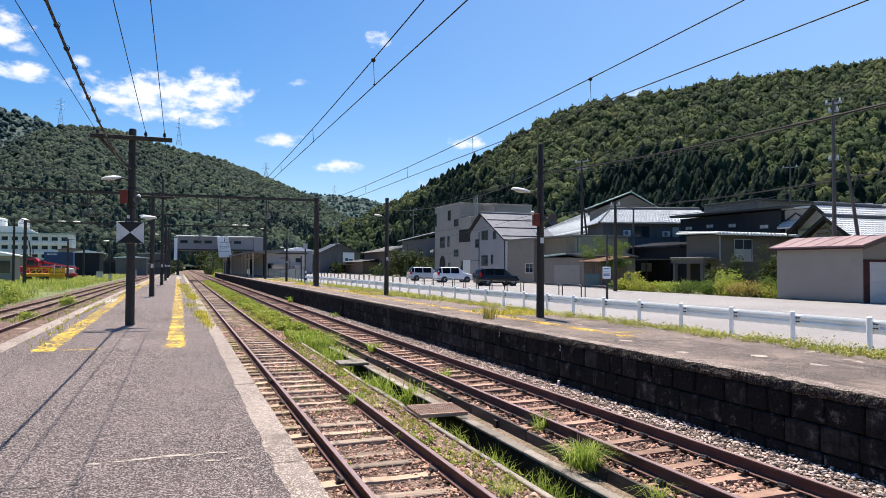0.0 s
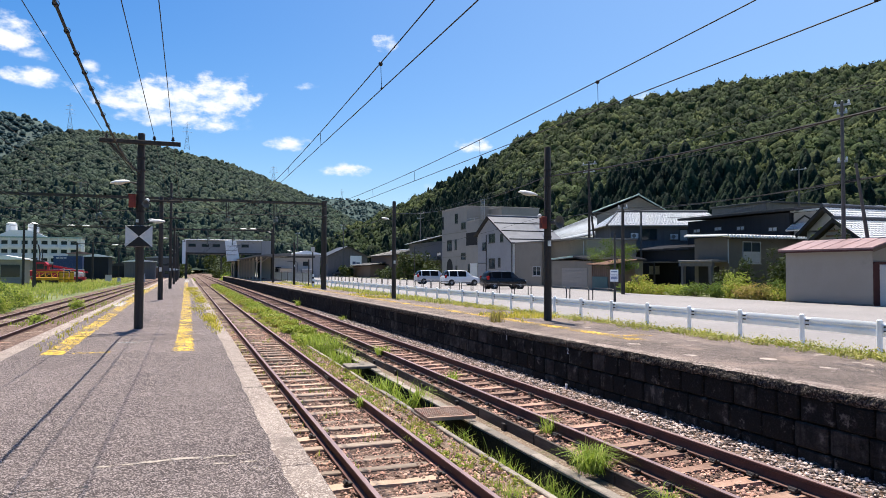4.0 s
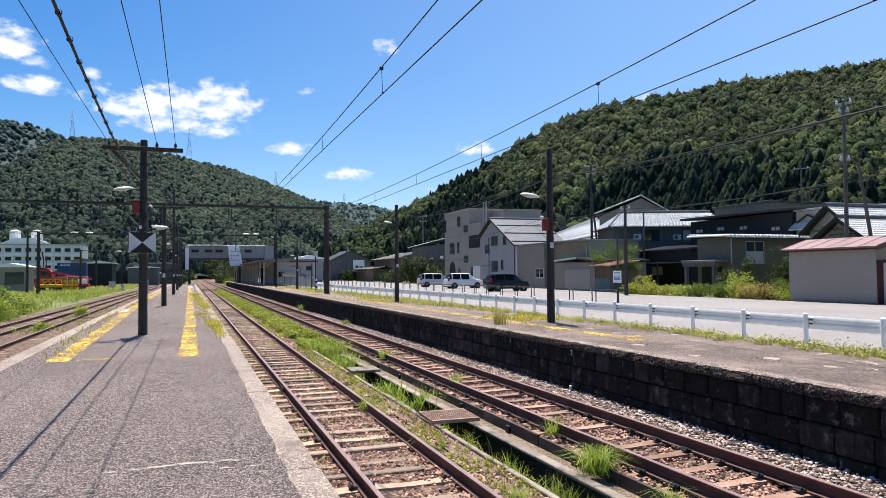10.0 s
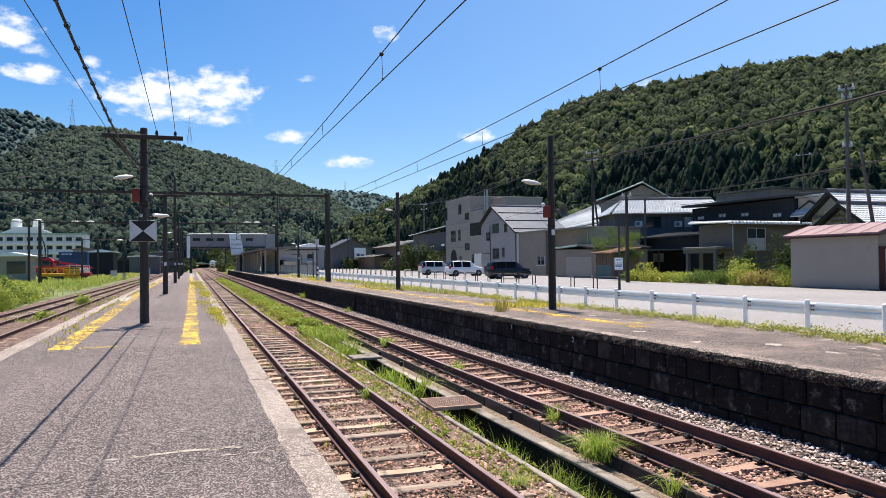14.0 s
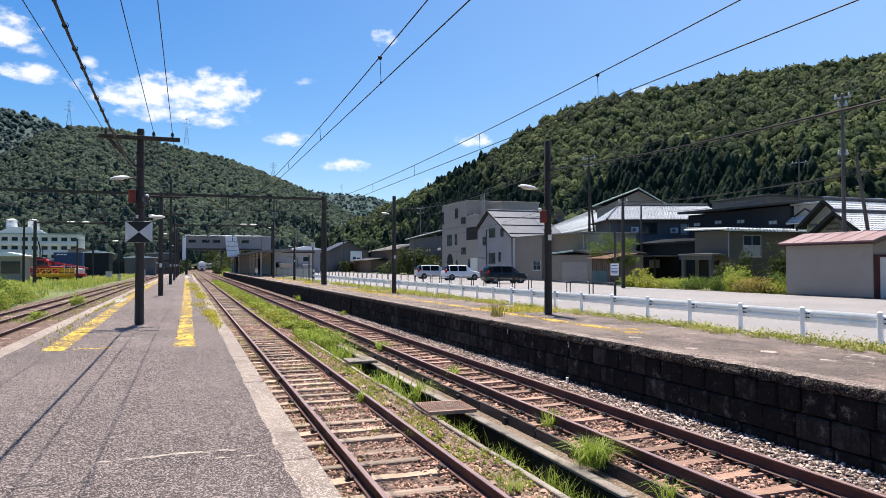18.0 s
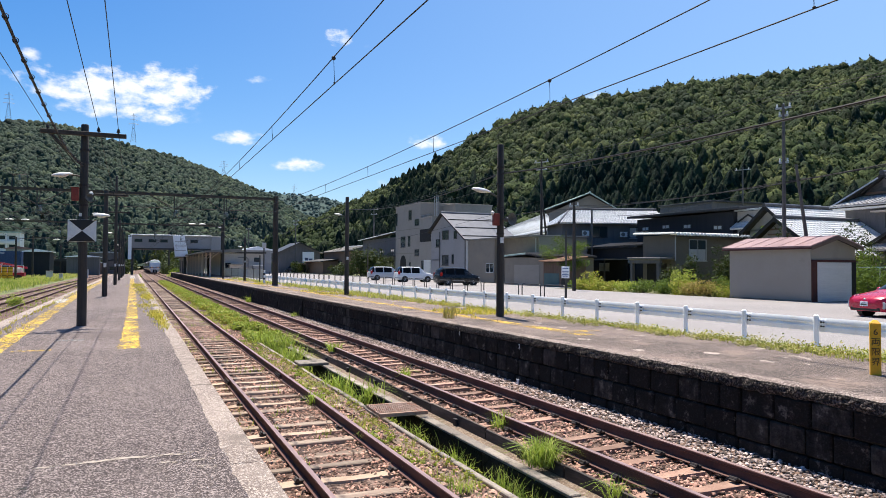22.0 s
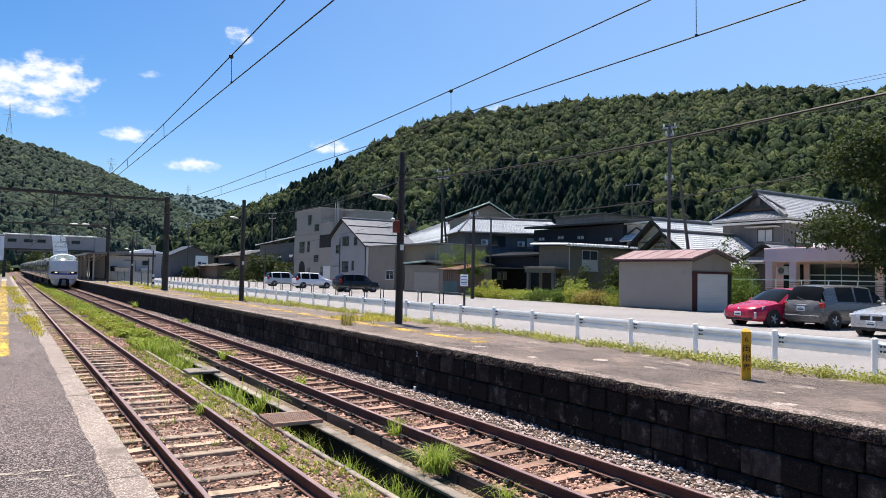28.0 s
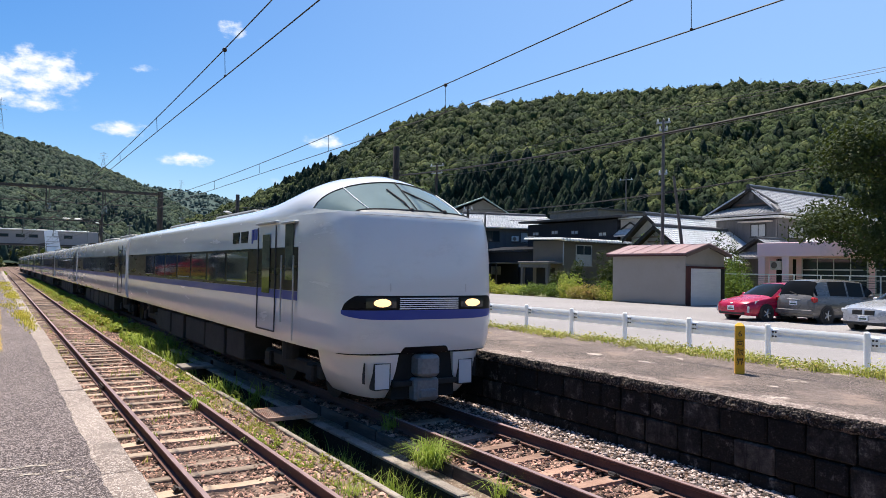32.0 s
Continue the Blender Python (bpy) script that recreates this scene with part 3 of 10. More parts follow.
def make_platforms():
    y0, y1 = -14.0, 126.0
    root = thing("platform_island", None, "low island platform with worn grey asphalt and pale concrete edges", "platform", kind="structure")
    part("deck", Geo().box(PL + 0.32, PE - 0.285, y0, y1, PZ - 0.25, PZ), M["asphalt"], root, "patched grey asphalt deck")
    part("side_wall", Geo().box(PE - 0.2, PE - 0.05, y0, y1, -0.6, PZ - 0.142), M["block"], root)
    part("side_wall", Geo().box(PL + 0.05, PL + 0.2, y0, y1, -0.6, PZ - 0.142), M["block"], root)
    part("core", Geo().box(PL + 0.2, PE - 0.2, y0 + 0.1, y1 - 0.1, -0.6, PZ - 0.25), M["block"], root)
    # edge slabs, a little uneven, each with chamfered rims
    y, k = y0, 0
    ends = [5.32]
    while y < y1:
        e = 5.32 if y < 5.32 < y + 4.6 else min(y + rnd.uniform(3.6, 4.2), y1)
        dz = rnd.uniform(-0.004, 0.006)
        part("edge_slab", Geo().box(PE - 0.285, PE + rnd.uniform(-0.012, 0.008), y + 0.006, e - 0.006, PZ - 0.14, PZ + 0.003 + dz, 0, 0.012), M["edge_concrete"], root)
        y = e
    y = y0
    while y < y1:
        e = min(y + rnd.uniform(3.6, 4.2), y1)
        part("edge_slab", Geo().box(PL, PL + 0.318, y + 0.006, e - 0.006, PZ - 0.14, PZ + 0.003 + rnd.uniform(-0.004, 0.006), 0, 0.012), M["edge_concrete"], root)
        y = e
    # the asphalt runs out in a ragged lip over the slabs
    n = 1400
    V = []
    for i in range(n + 1):
        y = y0 + (70 - y0) * (i / n) ** 1.2
        r = 0.04 + 0.035 * noise.noise(Vector((y * 0.6, 1, 0))) + 0.022 * noise.noise(Vector((y * 2.3, 2, 0))) + 0.014 * noise.noise(Vector((y * 9, 3, 0))) + 0.01 * noise.noise(Vector((y * 31, 3, 0)))
        V += [(PE - 0.36, y, PZ + 0.001), (PE - 0.3 + r, y, PZ + 0.012), (PE - 0.285 + r, y, PZ + 0.004)]
    part("asphalt_lip", Geo().add(V, [(3 * i + k, 3 * i + k + 1, 3 * i + k + 4, 3 * i + k + 3) for i in range(n) for k in (0, 1)]), M["asphalt"], root)
    # worn yellow guide lines
    z = PZ + 0.004
    def ragged(runs, step=0.05):
        """Lines with frayed edges: stretches of (x from, x to, y) joined end to end."""
        g = Geo()
        for (a0, b0, y0), (a1, b1, y1) in zip(runs, runs[1:]):
            n = max(2, int((y1 - y0) / step))
            V = []
            for i in range(n + 1):
                f, y = i / n, y0 + (y1 - y0) * i / n
                w = 0.045 * noise.noise(Vector((y * 2.3, 1, 0))) + 0.04 * noise.noise(Vector((y * 9.7, 4, 0)))
                v = 0.045 * noise.noise(Vector((y * 2.1, 7, 0))) + 0.04 * noise.noise(Vector((y * 10.3, 9, 0)))
                V += [(a0 + (a1 - a0) * f + w, y, z), (b0 + (b1 - b0) * f + v, y, z)]
            g.add(V, [(2 * i, 2 * i + 1, 2 * i + 3, 2 * i + 2) for i in range(n)])
        return g
    part("yellow_line", ragged([(-0.22, 0.15, 13.35), (-0.18, 0.14, 15.5), (-0.16, 0.15, 20.0), (-0.15, 0.17, 30.0), (-0.18, 0.17, 56.0), (-0.18, 0.15, 84.0)]), M["yellow_line"], root, "worn yellow guide line")
    part("yellow_line", ragged([(-2.3, -1.95, 13.45), (-2.38, -2.03, 21.5), (-2.6, -2.24, 36.5), (-2.75, -2.4, 84.0)]), M["yellow_line"], root, "worn yellow guide line")
    part("yellow_dash", Geo().box(-1.82, -1.24, 13.5, 13.66, z, z + 0.002), M["yellow_line"], root, "short worn yellow dash")
    part("white_mark", Geo().box(-1.28, -0.84, 15.05, 15.35, z, z + 0.002), M["white_line"], root, "faded white mark")
    part("white_mark", Geo().box(-0.25, 0.3, 84.5, 100.0, z, z + 0.002), M["white_line"], root, "faded white mark")
    part("white_mark", Geo().box(-2.8, -2.4, 30.0, 33.5, z + 0.003, z + 0.005), M["white_line"], root, "faded white mark")
    # filled cracks in the asphalt
    crack = worn_paint("crack_filler", (0.4, 0.34, 0.29), 12.0, 0.45, 0.58)
    dark = worn_paint("open_crack", (0.05, 0.046, 0.044), 9.0, 0.42, 0.55)
    for x0, x1, y, w, mat in ((-2.9, -0.6, 5.25, 0.035, dark), (-0.62, 0.6, 5.75, 0.06, crack), (0.2, 0.6, 5.5, 0.05, crack), (0.45, 0.62, 5.3, 0.12, crack), (-2.9, -1.2, 5.45, 0.018, crack), (-0.2, 0.55, 9.1, 0.02, crack), (-2.9, -1.8, 9.4, 0.03, dark)):
        n, pts = 24, []
        for i in range(n + 1):
            x = x0 + (x1 - x0) * i / n
            pts.append((x, y + 0.09 * noise.noise(Vector((x * 1.7, y, 0))) + 0.03 * noise.noise(Vector((x * 9, y, 5))), w * (0.35 + 0.65 * abs(noise.noise(Vector((x * 6, y, 3)))))))
        V = [(x, v - a, z) for x, v, a in pts] + [(x, v + a, z) for x, v, a in pts]
        part("crack", Geo().add(V, [(i, i + 1, n + 2 + i, n + 1 + i) for i in range(n)]), mat, root, "filled crack in the asphalt")

    root = thing("platform_far", None, "far platform with a dark block wall and crumbling edge", "platform", kind="structure")
    part("deck", Geo().box(FE + 0.42, 10.1, -14, 78, FZ - 0.2, FZ).box(FE + 0.42, 11.5, 78, 150, FZ - 0.2, FZ), M["deck_brown"], root, "patched brown asphalt deck")
    part("backing", Geo().box(FE + 0.12, FE + 0.4, -14, 150, -0.6, FZ - 0.16), M["block"], root)
    # crumbling rim; its face and underside have soot and shade in the colour
    ny, prof = 3400, [(0.12, -0.165), (0.02, -0.16), (0.0, -0.135), (-0.006, -0.105), (-0.004, -0.075), (0.0, -0.045), (0.012, -0.015), (0.05, 0.0), (0.2, 0.004), (0.43, 0.003)]
    V, F = [], []
    for j in range(ny + 1):
        y = -4 + 154 * (j / ny) ** 1.7
        for i, (a, b) in enumerate(prof):
            rough = 0.017 if 0 < i < 8 else 0.006
            q = Vector((y * 5.1, a * 9, b * 9))
            fine = noise.noise(Vector((y * 11, a * 50, b * 40))) + 0.8 * noise.noise(Vector((y * 23, a * 60, b * 60 + 7)))
            V.append((FE + a + rough * (noise.noise(q) + 0.8 * fine) * 1.0, y, FZ + b + (rough * 0.6 * (noise.noise(q + Vector((9, 3, 1))) + 0.8 * fine) if i else 0)))
    n = len(prof)
    for j in range(ny):
        F += [(j * n + i + 1, j * n + i, (j + 1) * n + i, (j + 1) * n + i + 1) for i in range(n - 1)]
    g = Geo().add(V, F)
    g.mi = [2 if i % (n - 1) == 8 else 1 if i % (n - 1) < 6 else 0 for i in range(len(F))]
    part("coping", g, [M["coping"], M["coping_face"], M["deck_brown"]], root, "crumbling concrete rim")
    # open cracks in the deck
    split = worn_paint("deck_crack", (0.025, 0.02, 0.018), 7.0, 0.4, 0.52)
    for i in range(60):
        x, y, L, a = rnd.uniform(7.2, 9.9), rnd.uniform(2.5, 26), rnd.uniform(0.6, 2.6), rnd.choice((0.0, 0.15, -0.2, 1.4))
        pts = [(x + math.sin(a) * L * k / 14 + 0.05 * noise.noise(Vector((k * 0.9, i, 0))), y + math.cos(a) * L * k / 14 + 0.05 * noise.noise(Vector((k * 0.9, i, 5))), 0.006 + 0.014 * abs(noise.noise(Vector((k, i, 9))))) for k in range(15)]
        V = [(u - q, v - q * 0.4, FZ + 0.004) for u, v, q in pts] + [(u + q, v + q * 0.4, FZ + 0.004) for u, v, q in pts]
        part("crack", Geo().add(V, [(k, k + 1, 16 + k, 15 + k) for k in range(14)]), split, root)
    chip = worn_paint("pale_chipped_patch", (0.5, 0.41, 0.36), 14.0, 0.4, 0.55)
    for i in range(70):
        x, y, q = rnd.uniform(7.15, 9.9), 2.5 + 40 * rnd.random() ** 1.3, rnd.uniform(0.04, 0.16)
        V = [(x + q * rnd.uniform(0.5, 1.2) * math.cos(6.2832 * k / 9), y + 1.4 * q * rnd.uniform(0.5, 1.2) * math.sin(6.2832 * k / 9), FZ + 0.0045) for k in range(9)]
        part("chipped_patch", Geo().add(V, [tuple(range(9))]), chip, root)
    z = FZ + 0.005
    part("yellow_line", Geo().box(8.05, 8.4, 11.5, 60, z, z + 0.002), M["yellow_faint"], root, "faded yellow guide line")
    part("yellow_line", Geo().box(8.05, 8.4, 60.4, 118, z, z + 0.002), M["yellow_line"], root, "faded yellow guide line")
    part("yellow_dash", Geo().box(8.1, 9.0, 12.1, 12.4, z + 0.003, z + 0.005), M["yellow_faint"], root)
    # verge, kerb and road behind it
    def slope(x, y):
        e = x - 0.35 * noise.noise(Vector((y * 0.5, 0, 0))) - 0.15 * noise.noise(Vector((y * 2.1, 4, 0)))
        k = min(max((e - 9.75) / 0.25, 0), 1)
        return FZ - 0.06 + 0.07 * k - min(max(e - 10.1, 0) * 0.36, 0.47)
    sheet(9.3, 13.15, -12, 78, slope, 0.2, 0.03, 2.0, M["verge"], "verge", "dry weedy verge behind the platform", "verge")
    solid("kerb", Geo().box(13.12, 13.3, -40, 200, 0.2, 0.6, 0, 0.02), M["trough"], "low concrete kerb along the road", "kerb", kind="structure")
    solid("road", Geo().box(13.3, 31.9, -60, 260, 0.3, RZ), M["road"], "sun-bleached station road and parking", "road", kind="structure")
    solid("forecourt", Geo().box(31.9, 47.0, 50, 200, 0.3, RZ - 0.004), M["road"], "bleached forecourt before the houses", "road", kind="structure")
    solid("car_park", Geo().box(31.9, 41.5, 4, 25.4, 0.3, RZ - 0.004), M["road"], "bleached car park surface", "road", kind="structure")
    solid("edge_marking", Geo().box(13.55, 13.68, -40, 200, RZ + 0.003, RZ + 0.006), M["white_line"], "white line along the road edge", "road marking", kind="structure")


def make_tracks():
    head = [(-0.0325, 0.0), (0.0325, 0.0)]

    def rail(x, zt, y0, y1, parent, dx=0.0):
        g = Geo()
        P = [(-0.028, 0), (0.028, 0), (0.0325, -0.008), (0.031, -0.036), (0.008, -0.048), (0.008, -0.125), (0.0625, -0.142), (0.0625, -0.153), (-0.0625, -0.153), (-0.0625, -0.142), (-0.008, -0.125), (-0.008, -0.048), (-0.031, -0.036), (-0.0325, -0.008)]
        n = len(P)
        V = [(x + a, y0, zt + b) for a, b in P] + [(x + dx * (y1 - y0) + a, y1, zt + b) for a, b in P]
        F = [((i + 1) % n, i, n + i, n + (i + 1) % n) for i in range(n)]
        g.add(V, F)
        g.mi[0] = 1
        part("rail", g, [M["rail_rust"], M["rail_head"]], parent)

    woods = [Geo().box(-1.02, 1.02, -w, w, -0.11, 0, 0, 0.012).mesh("wood_sleeper", M["wood_sleeper"]) for w in (0.1, 0.075, 0.09)]
    wood = woods[0]
    def waisted(mat, L=1.0):
        rings = []
        for x, w, z in ((-L, 0.13, -0.02), (-0.55, 0.135, 0.0), (-0.3, 0.108, -0.012), (0, 0.1, -0.02), (0.3, 0.108, -0.012), (0.55, 0.135, 0.0), (L, 0.13, -0.02)):
            rings.append([(x, -w, -0.14), (x, w, -0.14), (x, w - 0.02, z), (x, -w + 0.02, z)])
        return Geo().loft(rings).mesh("concrete_sleeper", mat)
    pc, pale = waisted(M["pc_sleeper"], 0.84), waisted(M["pc_sleeper_pale"], 0.95)
    clip = Geo().box(-0.05, 0.05, -0.05, 0.05, 0, 0.03, 0, 0.01).cyl((0.02, -0.055, 0.035), (0.02, 0.055, 0.035), 0.018, n=6).mesh("rail_clip", M["iron"])

    def track(xc, zt, y0, y1, step, kinds, label, dx=0.0, near=(0, 0), sink=0.008):
        root = thing("railway_track", None, label, "track", kind="structure")
        for s in (-0.566, 0.566):
            rail(xc + s, zt, y0, y1, root, dx)
        y, i = y0 + 0.3, 0
        while y < min(y1, 110):
            me = kinds(i)
            x = xc + dx * (y - y0) + rnd.uniform(-0.03, 0.03)
            dz = -0.154 + rnd.uniform(-sink, 0.0) * (0.4 if me is pale else 1.0) - (0.035 if sink > 0.01 and me is not pale and rnd.random() < 0.25 else 0.0)
            ob = part("sleeper", me, None, root, m=pose(x, y, zt + dz, 0, 0, rnd.uniform(-2.5, 2.5)))
            if near[0] < y < near[1] and me not in woods:
                for s in (-0.566, 0.566):
                    for e in (-1, 1):
                        part("rail_clip", clip, None, root, m=pose(xc + s + e * 0.1, y, zt - 0.15, 0, 0, 0 if e > 0 else 180))
            y += step * rnd.uniform(0.94, 1.06)
            i += 1
        return root

    pick = [pale, woods[1], wood, woods[2], pale, woods[0], woods[1], woods[2]]
    track(T1, 0.0, -12, 400, 0.62, lambda i: pick[i % 8], "rusty disused side track on mixed wooden and concrete sleepers", near=(1, 14), sink=0.022)
    track(T2, Z2, -12, 420, 0.6, lambda i: pc, "main track with brown rails on rust-stained concrete sleepers", near=(1, 22), sink=0.02)
    track(T3, 0.0, -12, 300, 0.6, lambda i: pc if i % 3 else wood, "track beside the island platform in brown ballast")
    track(-8.17, 0.0, -2, 180, 0.6, lambda i: wood, "old siding beside the platform track", dx=0.009)
    # rail joints with fishplates
    g = Geo()
    for x in (T1 - 0.566, T1 + 0.566):
        for y in (15.1 if x < T1 else 15.6,):
            for e in (-1, 1):
                g.box(x + e * 0.03, x + e * 0.05, y - 0.25, y + 0.25, -0.125, -0.045, 0, 0.005)
                for k in (-0.18, -0.06, 0.06, 0.18):
                    g.cyl((x + e * 0.04, y + k, -0.085), (x + e * 0.085, y + k, -0.085), 0.018, n=6)
    solid("fishplate", g, M["iron"], "bolted fishplates at the rail joints", "rail joint", kind="structure")
    # ballast beds
    sheet(PE - 0.1, 3.5, -12, 24, -0.205, 0.09, 0.03, 4.0, M["ballast"], "ballast", "brown gravel bed of the side track", "ballast")
    sheet(PE - 0.1, 4.7, 24, 130, -0.185, 0.4, 0.05, 1.0, M["ballast"], "ballast", "brown gravel bed of the side track", "ballast")
    def bed(x, y):
        return Z2 - 0.2 + 0.03 * math.sin(x * 2) + max(0, (x - 6.4)) * 0.1
    sheet(4.66, FE + 0.14, -12, 30, bed, 0.09, 0.035, 4.0, M["ballast"], "ballast", "brown gravel bed of the main track", "ballast")
    sheet(4.6, FE + 0.14, 30, 150, bed, 0.4, 0.05, 1.0, M["ballast"], "ballast", "brown gravel bed of the main track", "ballast")
    sheet(-0.5, 12, 126, 420, -0.1, 2.0, 0.1, 0.4, M["ballast"], "ballast", "brown gravel bed beyond the platforms", "ballast")
    sheet(-9.5, PL + 0.1, -12, 300, -0.15, 0.7, 0.06, 0.8, M["ballast"], "ballast", "brown gravel bed of the yard tracks", "ballast")
    sheet(-60, -9.2, -12, 230, lambda x, y: -0.34 + min((-9.2 - x) * 0.12, 0.26) + 0.004 * (-9.2 - x), 1.2, 0.12, 0.25, M["yard_grass"], "yard", "overgrown railway yard", "yard")


def make_ditch():
    root = thing("drain_ditch", None, "open concrete drain between the tracks, half overgrown", "ditch", kind="structure")
    x0, x1 = 3.73, 4.32
    # Near-black sides: the shade inside the drain is put into their colour.
    ditch_shade = surf("shade_dark_ditch_side", (0.012, 0.012, 0.009), (0.034, 0.032, 0.024), 2.0, 25.0, 0.95, bump=0.8, dist=0.03, spec=0.05, vary=0.2)
    for x, w, z in ((x0, 0.08, -0.13), (x1, 0.15, -0.1)):
        y = -6.0
        while y < 23.8:
            e = min(y + rnd.uniform(1.9, 2.1), 23.8)
            part("ditch_wall", Geo().box(x - w / 2, x + w / 2 + rnd.uniform(-0.01, 0.01), y + 0.006, e - 0.006, -1.0, z - 0.04, 0, 0.01), ditch_shade, root)
            part("ditch_coping", Geo().box(x - w / 2, x + w / 2 + rnd.uniform(-0.012, 0.012), y + 0.006, e - 0.006, z - 0.04, z + rnd.uniform(-0.014, 0.012), 0, 0.012), M["trough"], root)
            y = e
    part("ditch_floor", Geo().box(x0, x1, -6, 24, -1.1, -0.62), M["soil"], root, "silted earth floor of the drain")
    part("ditch_backfill", Geo().box(x1 + 0.1, 4.66, -6, 24, -0.6, -0.17), M["soil"], root)
    part("head_block", Geo().box(3.55, 4.65, 23.8, 24.1, -0.8, 0.0, 0, 0.02), M["trough"], root)
    part("shoulder", Geo().box(3.4, x0 - 0.04, -12, 24, -0.6, -0.17), M["soil"], root)
    for i in range(15):
        y = -5.0 + i * 2.0
        part("retaining_board", Geo().box(4.66, 4.7, y + 0.01, y + 1.98, -0.4, -0.015 + rnd.uniform(-0.012, 0.012), 0, 0.006), M["tar_board"], root, "weathered retaining board")
        part("stake", Geo().box(4.61, 4.66, y + 0.9, y + 1.0, -0.5, -0.06, 0, 0.006), M["iron"], root)
    grate = thing("drain_grate", pose(3.98, 10.83, -0.06, 0, 0, -2), "rusty bar grating over the drain", "drain grate")
    rust = surf("rusty_grating", (0.26, 0.17, 0.13), (0.44, 0.31, 0.25), 3.0, 40.0, 0.75, 0.15, stain=(0.32, 0.11, 0.05), stain_s=2.0, stain_k=0.8)
    for s in (-1, 1):
        part("rim", Geo().box(-0.4, 0.4, s * 0.38 - 0.02, s * 0.38 + 0.02, 0, 0.06, 0, 0.004), rust, grate)
    bar = Geo().box(-0.006, 0.006, -0.36, 0.36, 0.005, 0.055).mesh("bar", rust)
    for i in range(27):
        part("bar", bar, None, grate, m=pose(-0.39 + 0.03 * i, 0, 0))
    solid("cover_slab", Geo().box(3.68, 4.4, 16.75, 17.4, -0.1, -0.03, 0, 0.015), M["trough"], "pale concrete slab across the drain", "slab", m=pose(0, 0, 0))


def make_wall_marks():
    """White car-stop digits and a stub on the far platform's wall."""
    for body, y, z in (("2", 11.99, 0.69), ("1", 14.75, 0.7)):
        root = solid("wall_mark", Geo().box(-0.002, 0.002, -0.05, 0.05, 0.0, 0.14, 0, 0.0005), M["block"], "sooty patch with a white painted digit", "marking", m=pose(FE + 0.002, y, z - 0.02))
        text("digit", body, 0.15, pose(-0.0045, 0, 0.07, 90, 0, -90), M["white_paint"], root)
    solid("marker_stub", Geo().cyl((0, 0, -0.2), (0, 0, 0.05), 0.025, n=10).cyl((0, 0, 0.05), (0, 0, 0.065), 0.03, n=10), M["white_paint"], "short white stub at the foot of the wall", "marker", m=pose(FE - 0.06, 11.94, 0.06))


def make_blocks():
    """The far platform's wall, block by block."""
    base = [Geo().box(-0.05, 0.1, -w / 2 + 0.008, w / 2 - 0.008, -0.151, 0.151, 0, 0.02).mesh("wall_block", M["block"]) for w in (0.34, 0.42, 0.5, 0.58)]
    widths = (0.34, 0.42, 0.5, 0.58)
    root = thing("platform_wall", None, "sooty block wall under the far platform", "wall", kind="structure")
    count = 0
    for row in range(4):
        z, y = 0.655 - 0.315 * row, 2.0 + rnd.uniform(-0.3, 0)
        while y < 31:
            i = rnd.choice((0, 1, 1, 2, 2, 3))
            part("block", base[i], None, root, m=pose(FE + 0.07 + rnd.uniform(-0.01, 0.01), y + widths[i] / 2, z, 0, rnd.uniform(-2.2, 2.2), rnd.uniform(-1.6, 1.6)))
            y += widths[i]
            count += 1
    g = Geo()
    for row in range(4):
        z, y = 0.655 - 0.315 * row, 31.4
        while y < 150:
            w = rnd.uniform(0.4, 0.6) * (1 if y < 70 else 3)
            g.box(FE + 0.02 + rnd.uniform(-0.012, 0.012), FE + 0.17, y + 0.006, y + w - 0.006, z - 0.152, z + 0.152)
            y += w
        y = 1.7
        while y > -12:
            g.box(FE + 0.02, FE + 0.17, y - 0.494, y - 0.006, z - 0.152, z + 0.152)
            y -= 0.5
    tagged(part("far_blocks", g, M["block"], root, "more blocks of the same wall"), kind="stuff")


make_ground()
make_platforms()
make_tracks()
make_ditch()
